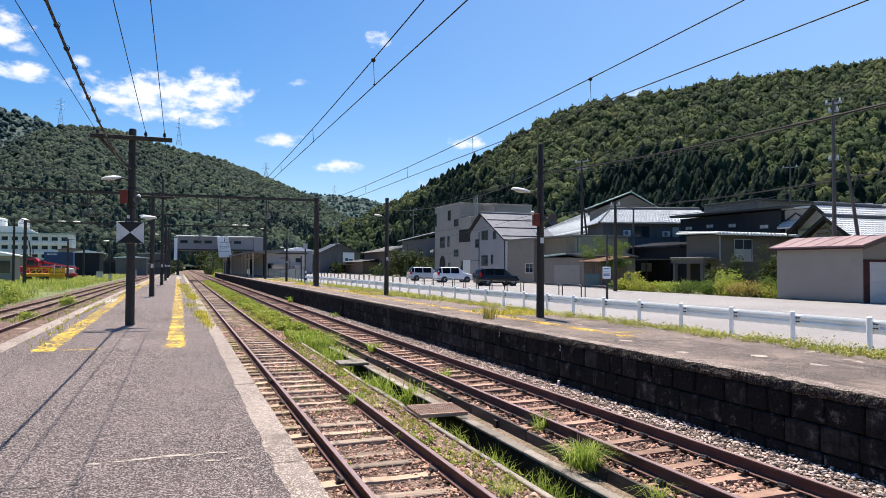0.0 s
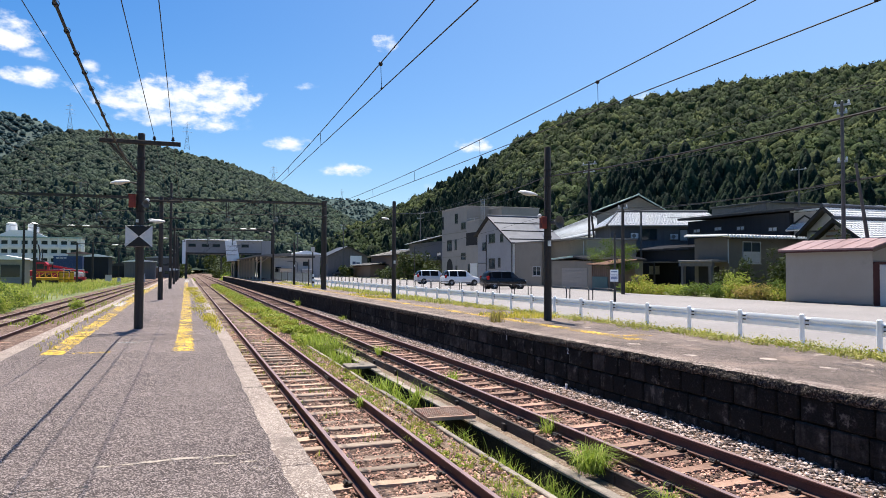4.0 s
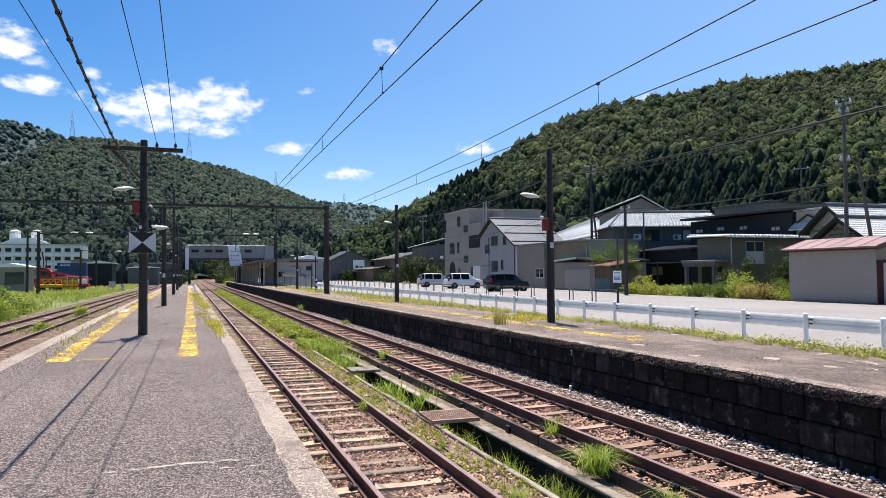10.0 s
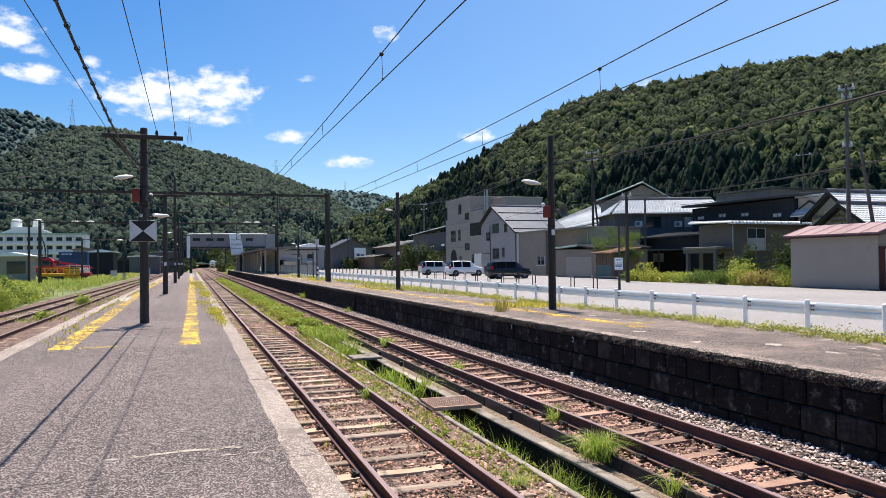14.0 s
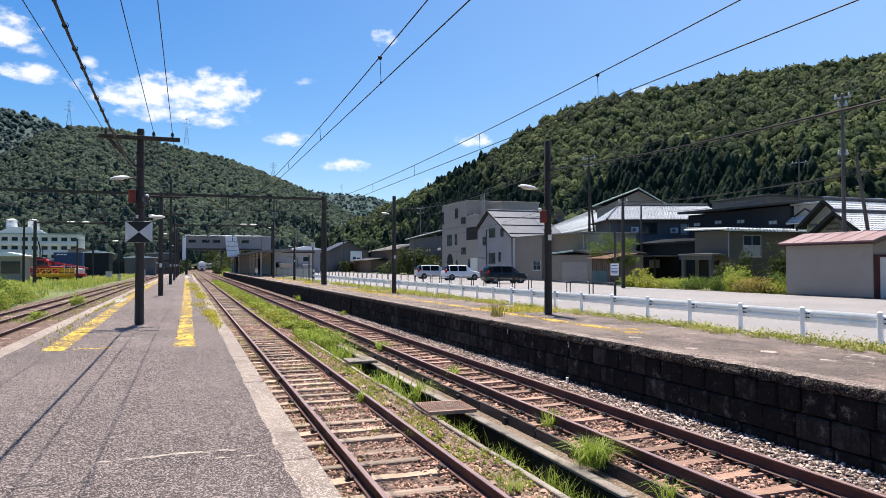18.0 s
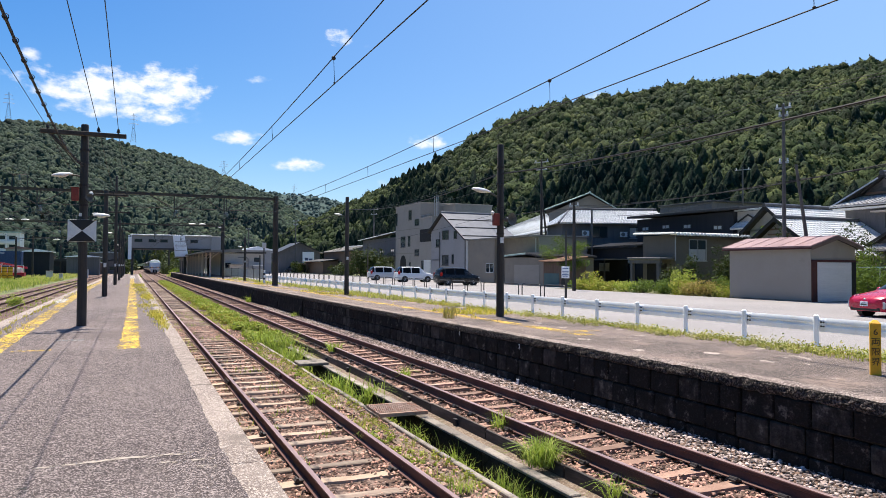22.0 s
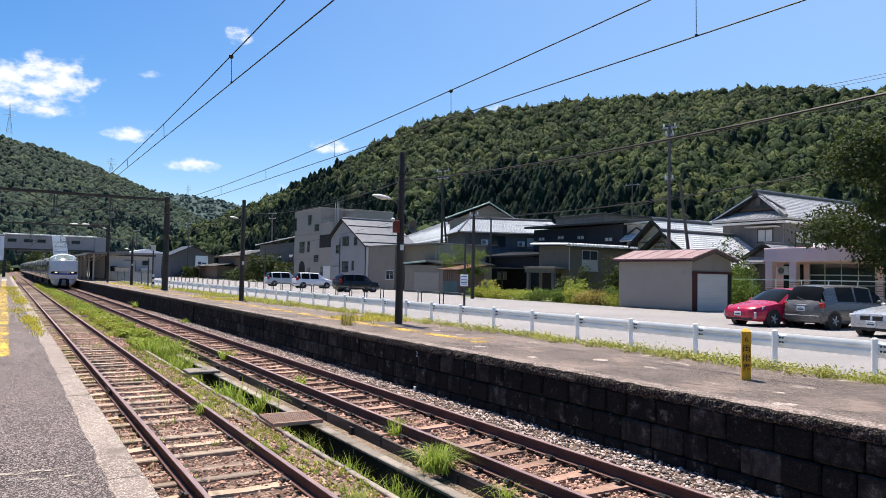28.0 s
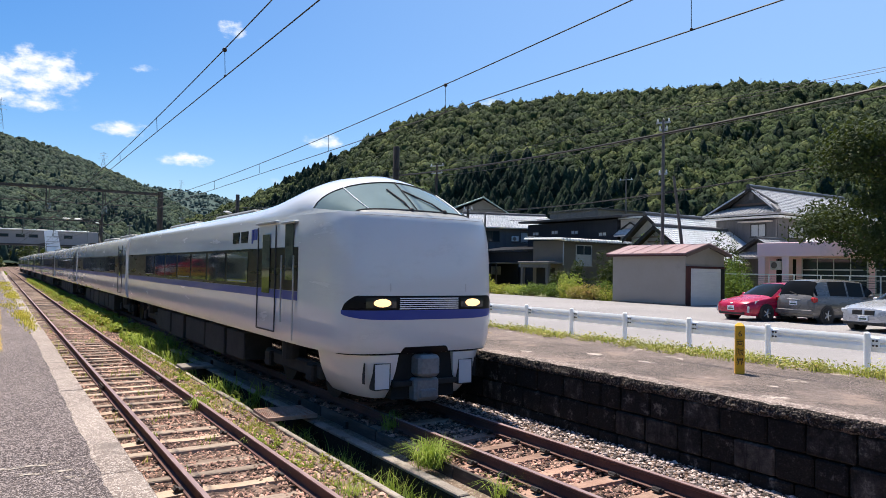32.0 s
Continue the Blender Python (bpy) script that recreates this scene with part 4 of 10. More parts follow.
# ---------------------------------------------------------------- wooded hills
def blob(seed, sub=1):
    """A crown: a dark core under many ragged sprays of leaves."""
    g = np.random.RandomState(seed * 13 + 5)
    bm = bmesh.new()
    bmesh.ops.create_icosphere(bm, subdivisions=2, radius=1.0)
    U, T = np.array([v.co[:] for v in bm.verts]), np.array([[v.index for v in f.verts] for f in bm.faces])
    bm.free()
    T = T[(U[:, 2] > (-0.05 if sub else -0.3))[T].all(1)]
    C = [np.array([0, 0, 0.3])] + [np.array([0.5 * math.cos(a), 0.5 * math.sin(a), g.uniform(-0.1, 0.25)]) for a in g.uniform(0, 6.283) + np.arange(4) * 1.57]
    W = [0.6] + list(g.uniform(0.38, 0.58, 4))
    # the core swells towards each lump
    R0 = np.full(len(U), 0.55)
    for c, w in zip(C, W):
        R0 = np.maximum(R0, np.clip(U @ c + np.sqrt(np.maximum(w * w - (c @ c - (U @ c) ** 2), 0)), 0, 1.2) * 0.92)
    V, F, n0 = [U * (R0 * g.uniform(0.9 if sub else 0.86, 1.08 if sub else 1.1, len(U)))[:, None]], [T], len(U)
    n = 46 if sub else 4
    k = g.choice(5, n, p=[0.36, 0.16, 0.16, 0.16, 0.16])
    d = g.normal(0, 1, (n, 3)) + np.array([0, 0, 0.55])
    d /= np.linalg.norm(d, axis=1)[:, None]
    P = np.array(C)[k] + d * (np.array(W)[k] * g.uniform(0.8, 1.12, n))[:, None]
    q = d + g.normal(0, 0.35, (n, 3))
    q /= np.linalg.norm(q, axis=1)[:, None]
    t = np.cross(q, g.normal(0, 1, (n, 3)))
    t /= np.linalg.norm(t, axis=1)[:, None]
    b = np.cross(q, t)
    s = ((0.13 if sub else 0.1) * g.uniform(0.6, 1.4, n))[:, None]
    V.append(np.stack([P - t * s, P + b * s * 0.75 - q * s * 0.35, P + t * s, P - b * s * 0.75 - q * s * 0.35], 1).reshape(-1, 3))
    F.append((np.array([[0, 1, 2], [0, 2, 3]])[None] + (np.arange(n) * 4)[:, None, None]).reshape(-1, 3) + n0)
    return np.concatenate(V), np.concatenate(F)


def cedar(seed, n=9, tiers=8):
    """A conifer crown: a rounded cone, lumpy with drooping sprays."""
    r, V, F = random.Random(seed), [], []
    for j in range(tiers + 1):
        f = j / tiers
        w = 0.235 * (1 - f) ** 0.62 * (0.62 + 0.38 * min(1.0, f * 4)) + 0.004
        for i in range(n):
            a = 6.283 * (i + 0.5 * (j % 2)) / n + r.uniform(-0.2, 0.2)
            e = r.uniform(1.02, 1.3) if (i + j) % 2 else r.uniform(0.68, 0.92)
            V.append((w * e * math.cos(a), w * e * math.sin(a), f + (0.035 - 0.07 * e) * (1 - f) + r.uniform(-0.02, 0.02) * (1 - f)))
    for j in range(tiers):
        for i in range(n):
            k, q = j * n + i, j * n + (i + 1) % n
            F += [(k, q, q + n), (k, q + n, k + n)]
    return np.array(V), np.array(F)


def hill(name, label, az, el, r0, r1, z0, trees, size, cedars, mats, seed, power=1.15, sub=1, view=None, share=0.8, stand=lambda a: 0 * a):
    """A slope seen from the station: ridge heights el (degrees) at the azimuths az, foot r0 and ridge r1 metres off."""
    azs = np.radians(np.linspace(az[0], az[-1], 110))
    ridge = np.interp(azs, np.radians(az), el)
    k = np.ones(5) / 5
    ridge = np.convolve(np.pad(ridge, 2, "edge"), k, "valid")
    bands = np.array([0, 0.08, 0.16, 0.25, 0.35, 0.45, 0.55, 0.65, 0.75, 0.85, 0.93, 1.0, 1.08, 1.2])

    def height(a, s):
        top = np.tan(np.radians(np.interp(a, azs, ridge))) * r1(a) + 2.3 - size * 0.7
        up = np.clip(s, 0, 1) ** power
        lump = 1 + 0.1 * np.sin(a * 31 + seed) * np.sin(s * 5 + seed) * (1 - np.clip(s, 0, 1))
        return z0 + (top - z0) * up * lump * np.where(s > 1, 1 - (s - 1) * 1.2, 1)

    A, S = np.meshgrid(azs, bands)
    R = r0(A) + (r1(A) - r0(A)) * S
    Zs = height(A, S)
    P = np.stack([np.sin(A) * R, np.cos(A) * R, Zs], -1).reshape(-1, 3)
    na = len(azs)
    i = np.arange((len(bands) - 1) * na).reshape(-1, na)[:, :-1].ravel()
    big(name, P, np.stack([i, i + 1, i + na + 1, i + na], 1), M["forest_floor"] if sub else mats["broad"], label, "hill", "structure", smooth=True)
    g = np.random.RandomState(seed)
    a = g.uniform(azs[0], azs[-1], trees)
    if view:
        m = g.uniform(0, 1, trees) < share
        a[m] = np.radians(g.uniform(*view, int(m.sum())))
    s = g.uniform(0.0, 1.06, trees) ** 0.8
    R = r0(a) + (r1(a) - r0(a)) * s
    pts = np.stack([np.sin(a) * R, np.cos(a) * R, height(a, s)], 1)
    grove = np.array([noise.noise(Vector((p[0] * 0.009 + seed, p[1] * 0.009, 0))) for p in pts])
    is_c = (grove + (cedars[2] - s) * cedars[0] + stand(a) + g.normal(0, 0.24, trees) > cedars[1])
    sets = {"broad": [], "cedar": []}
    for kind, mask in (("broad", ~is_c), ("cedar", is_c)):
        for v in range(6):
            m = mask & (np.arange(trees) % 6 == v)
            if not m.any():
                continue
            c = int(m.sum())
            if kind == "broad":
                bv, bf = blob(seed + v, sub)
                sz = size * (0.5 + 0.85 * g.uniform(0, 1, (c, 1)) ** 1.4) * g.uniform(0.85, 1.15, (c, 3)) * np.array([[1.0, 1.0, 1.35 if sub else 1.25]])
                off = np.array([0, 0, size * (0.35 if sub else 0.42)])
            else:
                bv, bf = cedar(seed + v) if sub else cedar(seed + v, 7, 4)
                hgt = size * (1.4 + 1.3 * g.uniform(0, 1, (c, 1)) ** 1.3)
                sz = hgt * np.array([[1.15, 1.15, 1.0]]) * g.uniform(0.9, 1.1, (c, 3))
                off = np.array([0, 0, -size * 0.2])
            sets[kind].append(scatter(bv, bf, pts[m] + off, sz, g.uniform(0, 6.28, c)))
    for kind, lab in (("broad", "dense broadleaf canopy covering the slope"), ("cedar", "dark cedars standing among the broadleaf trees")):
        if sets[kind]:
            vs, fs, k = [], [], 0
            for v, f in sets[kind]:
                vs.append(v), fs.append(f + k)
                k += len(v)
            big("forest" if kind == "broad" else "cedar_forest", np.concatenate(vs), np.concatenate(fs), mats[kind], lab, "forest", "stuff", smooth=True)


M["forest_floor"] = surf("forest_floor", (0.018, 0.028, 0.014), (0.035, 0.05, 0.024), 0.05, 0.6, 0.95, jitter=False)
M["broad"] = canopy("broadleaf_canopy", (0.015, 0.03, 0.013), (0.054, 0.078, 0.027), (0.108, 0.128, 0.045))
# Far canopies: aerial haze is put into the colours as bluer, paler tints.
M["broad_haze"] = canopy("hazed_far_canopy", (0.019, 0.036, 0.028), (0.037, 0.061, 0.04), (0.062, 0.084, 0.046), trans=0.0, relief=0.8, grain=0.4)
M["cedar_haze"] = canopy("hazed_far_cedar_canopy", (0.02, 0.039, 0.035), (0.032, 0.054, 0.044), (0.04, 0.062, 0.044), trans=0.0, relief=0.35, grain=0.3)
M["cedar"] = canopy("cedar_canopy", (0.01, 0.023, 0.016), (0.026, 0.045, 0.027), (0.036, 0.056, 0.028), trans=0.0)
# The farthest ridges carry a stronger painted haze.
M["haze_far"] = canopy("hazed_distant_canopy", (0.04, 0.07, 0.07), (0.05, 0.083, 0.077), (0.056, 0.09, 0.078), trans=0.0, relief=0.15, grain=0.14)


def make_hills():
    both = {"broad": M["broad"], "cedar": M["cedar"]}
    far = {"broad": M["broad_haze"], "cedar": M["cedar_haze"]}
    hill("hill_right", "steep wooded hill rising behind the houses", [10, 13, 15.9, 19.1, 23.5, 28.1, 32.7, 37.3, 41.9, 46.3, 50.6, 54.7, 58.5, 62.1, 66, 72, 80, 95, 115], [2.1, 3.5, 4.7, 6.4, 8.7, 11.5, 13.0, 13.4, 13.8, 13.9, 13.9, 14.1, 13.9, 13.1, 13.2, 13.5, 13, 12, 9],
         lambda a: 250 - 60 * np.sin(a) + 90 * np.exp(-((a - 0.25) / 0.2) ** 2), lambda a: 640 + 120 * np.exp(-((a - 0.3) / 0.25) ** 2), 3.0, 7600, 5.6, (1.7, 0.12, 0.42), both, 3, view=(10, 67), share=0.92, stand=lambda a: 0.95 * np.exp(-((a - 0.37) / 0.06) ** 2) - 0.75 * np.exp(-((a - 0.53) / 0.06) ** 2) - 0.35 * np.exp(-((a - 0.24) / 0.06) ** 2))
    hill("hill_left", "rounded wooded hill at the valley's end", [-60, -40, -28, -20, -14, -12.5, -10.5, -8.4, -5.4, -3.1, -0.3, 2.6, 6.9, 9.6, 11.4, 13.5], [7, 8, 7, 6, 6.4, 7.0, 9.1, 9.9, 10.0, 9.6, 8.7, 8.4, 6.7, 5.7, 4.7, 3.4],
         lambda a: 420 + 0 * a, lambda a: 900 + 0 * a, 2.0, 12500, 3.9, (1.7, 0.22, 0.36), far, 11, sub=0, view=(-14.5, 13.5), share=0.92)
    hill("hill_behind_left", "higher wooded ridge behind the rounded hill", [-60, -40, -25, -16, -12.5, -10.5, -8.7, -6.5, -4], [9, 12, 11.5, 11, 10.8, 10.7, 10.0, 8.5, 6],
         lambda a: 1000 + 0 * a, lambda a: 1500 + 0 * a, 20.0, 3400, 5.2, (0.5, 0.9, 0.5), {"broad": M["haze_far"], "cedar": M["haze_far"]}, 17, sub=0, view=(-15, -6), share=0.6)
    hill("hill_distant", "low ridge far down the valley, haze tint put into its colour", [3, 5.5, 7.8, 10.9, 13.2, 15.5, 18, 22], [5.5, 6.1, 6.2, 5.8, 5.7, 5.3, 4.4, 3.0],
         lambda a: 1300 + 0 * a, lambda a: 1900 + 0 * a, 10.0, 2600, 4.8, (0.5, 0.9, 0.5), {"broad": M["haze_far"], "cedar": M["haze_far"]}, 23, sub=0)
    hill("hill_side", "wooded slope closing the valley behind the station", [115, 140, 180, 220, 262, 300], [9, 7, 6, 7, 9, 7], lambda a: 500 + 0 * a, lambda a: 900 + 0 * a, 3.0, 420, 11.0, (0.5, 0.6, 0.5), far, 29, sub=0)


make_hills()
# ---------------------------------------------------------------- poles, wires, fence and signs
M["porcelain"] = surf("white_porcelain", (0.7, 0.7, 0.68), (0.8, 0.8, 0.78), 3.0, 30.0, 0.25, bump=0.02)
M["lamp_white"] = surf("white_lamp_enamel", (0.62, 0.64, 0.65), (0.74, 0.75, 0.76), 3.0, 30.0, 0.35, bump=0.03, stain=(0.4, 0.38, 0.34), stain_s=4.0)
M["lens"] = surf("frosted_lamp_lens", (0.55, 0.58, 0.58), (0.66, 0.68, 0.68), 3.0, 30.0, 0.25, bump=0.02)


def street_head(parent, m, k=1.0):
    """A long leaf-shaped lamp head on a short arm, built along +x."""
    m = m @ Matrix.Diagonal((0.62 * k, 0.62 * k, 0.72 * k, 1))
    arm = Geo(m).tube([(0, 0, 0), (0.15, 0, 0.05), (0.3, 0, 0.07)], 0.022, 8)
    part("lamp_arm", arm, M["steel_dark"], parent)
    rings = []
    for x, w, h in ((0.26, 0.03, 0.03), (0.34, 0.08, 0.06), (0.5, 0.12, 0.08), (0.68, 0.11, 0.075), (0.82, 0.06, 0.05), (0.88, 0.015, 0.02)):
        rings.append([(x, w * math.cos(a), 0.085 + (h if math.sin(a) > 0 else 0.02) * math.sin(a)) for a in [2 * math.pi * i / 12 for i in range(12)]])
    hood = part("lamp_hood", Geo(m).loft(rings), M["lamp_white"], parent, "white enamelled lamp hood", smooth=True)
    rings = []
    for x, w, h in ((0.4, 0.05, 0.02), (0.52, 0.09, 0.05), (0.68, 0.08, 0.045), (0.8, 0.03, 0.015)):
        rings.append([(x, w * math.cos(a), 0.07 + h * min(math.sin(a), 0.1)) for a in [2 * math.pi * i / 12 for i in range(12)]])
    part("lamp_lens", Geo(m).loft(rings), M["lens"], parent, "frosted lens", smooth=True)


def horn(parent, m):
    rings = []
    for x, r in ((0, 0.05), (0.1, 0.055), (0.16, 0.06), (0.24, 0.1), (0.3, 0.17), (0.3, 0.155), (0.24, 0.085), (0.18, 0.03)):
        rings.append([(x, r * math.cos(a), r * math.sin(a)) for a in [2 * math.pi * i / 16 for i in range(16)]])
    part("horn_speaker", Geo(m).loft(rings), M["pole_concrete"], parent, "grey horn loudspeaker", smooth=50)


def pole(x, y, z0, z1, r0, r1, label, mat="pole_wood", n=14):
    root = thing("platform_pole", pose(x, y, z0), label, "pole")
    h = z1 - z0
    part("shaft", Geo().loft([[(r * math.cos(6.2832 * i / n), r * math.sin(6.2832 * i / n), z) for i in range(n)] for z, r in ((-0.3, r0), (0, r0), (h * 0.5, (r0 + r1) / 2), (h - 0.02, r1), (h, r1 * 0.85))]), M[mat], root, smooth=40)
    return root


def crossarm(root, z, xa, xb, pins, y=0.0, tilt=0.0):
    part("crossarm", Geo(pose(0, y, z, 0, tilt, 0)).box(xa, xb, -0.05, 0.05, -0.05, 0.05, 0, 0.008), M["pole_wood"], root)
    for p in pins:
        zz = z - math.tan(radians(tilt)) * p
        part("insulator", Geo().cyl((p, y, zz + 0.04), (p, y, zz + 0.09), 0.015, n=8).cyl((p, y, zz + 0.08), (p, y, zz + 0.13), 0.045, 0.03, 10).cyl((p, y, zz + 0.13), (p, y, zz + 0.17), 0.038, 0.02, 10), M["iron"], root)


def make_poles():
    # the pole with the boundary board
    a = pole(-1.09, 18.78, PZ, 5.66, 0.108, 0.085, "dark wooden pole carrying a black-and-white board and lamps")
    h = -PZ
    crossarm(a, 5.42 + h, -0.93, 0.91, (-0.77, 0.3, 0.73), -0.12)
    part("brace", Geo().tube([(-0.68, -0.12, 5.36 + h), (-0.1, -0.08, 4.72 + h)], 0.028, 6), M["pole_wood"], a)
    for z in (5.05, 4.74, 4.2, 3.72):
        part("band", Geo().cyl((0, 0, z + h - 0.025), (0, 0, z + h + 0.025), 0.108, n=14), M["iron"], a)
    street_head(a, pose(-0.05, -0.02, 4.4 + h, 0, 8, 190), 1.15)
    part("red_box", Geo().box(-0.26, -0.1, -0.14, 0.02, 3.82 + h, 4.12 + h, 0, 0.01), M["red_paint"], a, "rusty red control box")
    part("box_lid", Geo().box(-0.275, -0.09, -0.155, 0.03, 4.12 + h, 4.14 + h, 0, 0.004), M["red_paint"], a)
    part("conduit", Geo().tube([(-0.18, -0.05, 3.82 + h), (-0.16, -0.1, 3.7 + h), (-0.1, -0.12, 3.66 + h)], 0.012, 6), M["wire"], a)
    horn(a, pose(0.05, -0.1, 3.9 + h, 0, 0, -60) @ Matrix.Scale(0.55, 4))
    part("bell", Geo().sphere((0.16, -0.1, 4.0 + h), 0.05, 12, 8), M["lamp_white"], a, "white bell", smooth=True)
    part("cable_coil", Geo().tube([(0.15 + 0.09 * math.cos(k), -0.11, 3.87 + h + 0.09 * math.sin(k)) for k in [6.2832 * i / 16 for i in range(17)]], 0.012, 6), M["wire"], a)
    street_head(a, pose(0.05, 0.0, 3.42 + h, 0, 0, -14))
    part("plate", Geo().box(-0.09, -0.03, -0.125, -0.11, 3.45 + h, 3.53 + h), M["lamp_white"], a, "small white number plate with grey bars")
    # the board: white with a black triangle above and below
    z0, z1, xa, xb = 2.85 + h, 3.37 + h, -0.32, 0.29
    xm, zm, yb = (xa + xb) / 2, (z0 + z1) / 2, -0.15
    board = part("marker_board", Geo().box(xa, xb, yb, yb + 0.02, z0, z1, 0, 0.004), M["lamp_white"], a, "square board, white with black triangles")
    for zz in (z0 + 0.004, z1 - 0.004):
        part("black_triangle", Geo().add([(xa + 0.01, yb - 0.004, zz), (xb - 0.01, yb - 0.004, zz), (xm, yb - 0.004, zm)], [(0, 1, 2) if zz < zm else (0, 2, 1)]), M["black_paint"], board)
    for k in (z0 + 0.1, z1 - 0.1):
        part("board_bracket", Geo().box(-0.12, 0.12, yb + 0.02, 0.0, k - 0.02, k + 0.02), M["steel_dark"], a)
    # further poles on the island platform
    for y, top, arms in ((36.1, 5.8, (5.55,)), (57.2, 8.9, (7.6, 6.2)), (74, 6.6, (6.3,)), (90, 6.6, (6.3,)), (106, 6.6, (6.3,))):
        p = pole(-1.17, y, PZ, top, 0.12, 0.09, "dark wooden pole with crossarms on the island platform")
        for z in arms:
            crossarm(p, z + h, -0.7, 0.95, (-0.6, 0.3, 0.85), -0.13)
        street_head(p, pose(-0.05, 0.05, 4.6 + h, 0, 0, 185))
        part("plate", Geo().box(-0.06, 0.06, -0.135, -0.115, 2.2 + h, 2.4 + h), M["lamp_white"], p, "small white plate")
        part("band", Geo().cyl((0, 0, 4.55 + h), (0, 0, 4.6 + h), 0.115, n=14), M["iron"], p)
    # lamps on the far platform
    for x, y, top, big_one in ((9.1, 16.75, 5.63, True), (9.1, -1.0, 5.6, False), (9.2, 32.0, 5.56, False), (8.6, 76.0, 7.1, False), (9.0, 63.4, 4.8, False)):
        p = pole(x, y, FZ, top, 0.105 if big_one else 0.11, 0.085, "dark wooden lamp pole on the far platform")
        g = -FZ
        street_head(p, pose(-0.08, 0.02, (4.2 if big_one else top - 0.95) + g, 0, -10, 165), 1.35 if big_one else 1.0)
        if big_one:
            part("red_box", Geo().box(-0.24, -0.08, -0.12, 0.02, 3.42 + g, 3.75 + g, 0, 0.01), M["red_paint"], p, "red oxide control box")
            part("bell", Geo().sphere((-0.27, -0.06, 3.76 + g), 0.055, 12, 8), M["lamp_white"], p, "white bell", smooth=True)
            horn(p, pose(0.06, -0.12, 3.58 + g, 0, 0, -75))
            for z in (5.0, 4.55, 3.9, 3.2):
                part("band", Geo().cyl((0, 0, z + g - 0.02), (0, 0, z + g + 0.02), 0.108, n=14), M["iron"], p)
            part("plate", Geo().box(-0.06, 0.04, -0.125, -0.11, 2.95 + g, 3.1 + g), M["lamp_white"], p, "small white plate")
            part("conduit", Geo().tube([(-0.06, -0.1, 4.6 + g), (-0.13, -0.1, 4.0 + g), (-0.12, -0.1, 3.75 + g)], 0.015, 6), M["wire"], p)
        elif y == 76.0:
            part("long_arm", Geo().tube([(0, 0, 6.62 + g), (-5.0, 0, 6.58 + g)], 0.035, 6), M["steel_dark"], p)
            for k in (-2.1, -3.1):
                part("lamp_head", Geo().sphere((k, 0, 6.56 + g), 0.38, 10, 6, 0, (1, 0.4, 0.2)), M["lamp_white"], p, "white lamp head", smooth=True)
        else:
            part("plate", Geo().box(-0.05, 0.05, -0.125, -0.11, 2.6 + g, 2.75 + g), M["lamp_white"], p, "small white plate")


M["insulator_green"] = surf("grey_green_porcelain", (0.12, 0.15, 0.14), (0.2, 0.24, 0.22), 3.0, 30.0, 0.3, bump=0.02)


def make_portals():
    """Steel portals over the tracks that carry the overhead line."""
    for y, xa, xb, z in ((48.9, -12.5, 8.98, 6.98), (95.0, -17.0, 10.6, 7.5), (150.0, -17.0, 10.6, 7.5), (205.0, -17.0, 9.0, 7.5)):
        root = thing("line_portal", pose(0, y, 0), "dark steel portal carrying the overhead line", "portal", "line portals")
        for x in (xa, xb):
            zb = FZ if x > 7 else -0.2
            part("mast", Geo().cyl((x, 0, zb), (x, 0, z + 0.12), 0.2, 0.17, 14), M["pole_wood"], root, smooth=40)
        part("beam", Geo().box(xa, xb, -0.09, 0.09, z - 0.16, z - 0.02, 0, 0.01), M["steel_dark"], root)
        part("flange", Geo().box(xa, xb, -0.13, 0.13, z - 0.02, z, 0), M["steel_dark"], root)
        for x in (T1, T2, T3, -7.2):
            if xa < x < xb:
                part("drop_arm", Geo().tube([(x, 0, z - 0.1), (x, 0, 5.7)], 0.035, 8), M["steel_dark"], root)
                part("steady_arm", Geo().tube([(x, 0, 5.4), (x + 0.9, 0, 5.5)], 0.02, 6).tube([(x + 0.9, 0, 5.5), (x, 0, 4.75)], 0.015, 6), M["steel_dark"], root)
                part("insulator", Geo().cyl((x, 0, 5.45), (x, 0, 5.75), 0.06, n=10).cyl((x, 0, 5.53), (x, 0, 5.57), 0.09, n=10).cyl((x, 0, 5.63), (x, 0, 5.67), 0.09, n=10), M["insulator_green"], root)
        part("lower_rod", Geo().tube([(xa, 0, z - 0.95), (xb, 0, z - 0.95)], 0.022, 6), M["steel_dark"], root)
        for x in (T1, T2, T3, -8.2):
            if xa < x < xb:
                for e in (-1, 1):
                    part("brace", Geo().tube([(x + e * 0.1, 0, z - 0.95), (x + e * 1.5, 0, z - 0.14)], 0.035, 6), M["steel_dark"], root)
                part("hanger", Geo().tube([(x + 0.15, 0, z - 0.1), (x + 0.15, 0, z - 1.05)], 0.025, 6), M["steel_dark"], root)
                for q in range(5):
                    part("insulator_disc", Geo().cyl((x + 0.15, 0, z - 1.42 + q * 0.075), (x + 0.15, 0, z - 1.37 + q * 0.075), 0.13, 0.07, 12), M["insulator_green"], root, smooth=40)
        for x in (-9.6, -6.3):
            if xa < x:
                part("top_bracket", Geo().tube([(x - 0.4, 0, z), (x - 0.4, 0, z + 0.75), (x + 0.4, 0, z + 0.75), (x + 0.4, 0, z)], 0.03, 6), M["steel_dark"], root)
                part("insulator", Geo().cyl((x, 0, z + 0.4), (x, 0, z + 0.75), 0.06, n=10), M["insulator_green"], root)


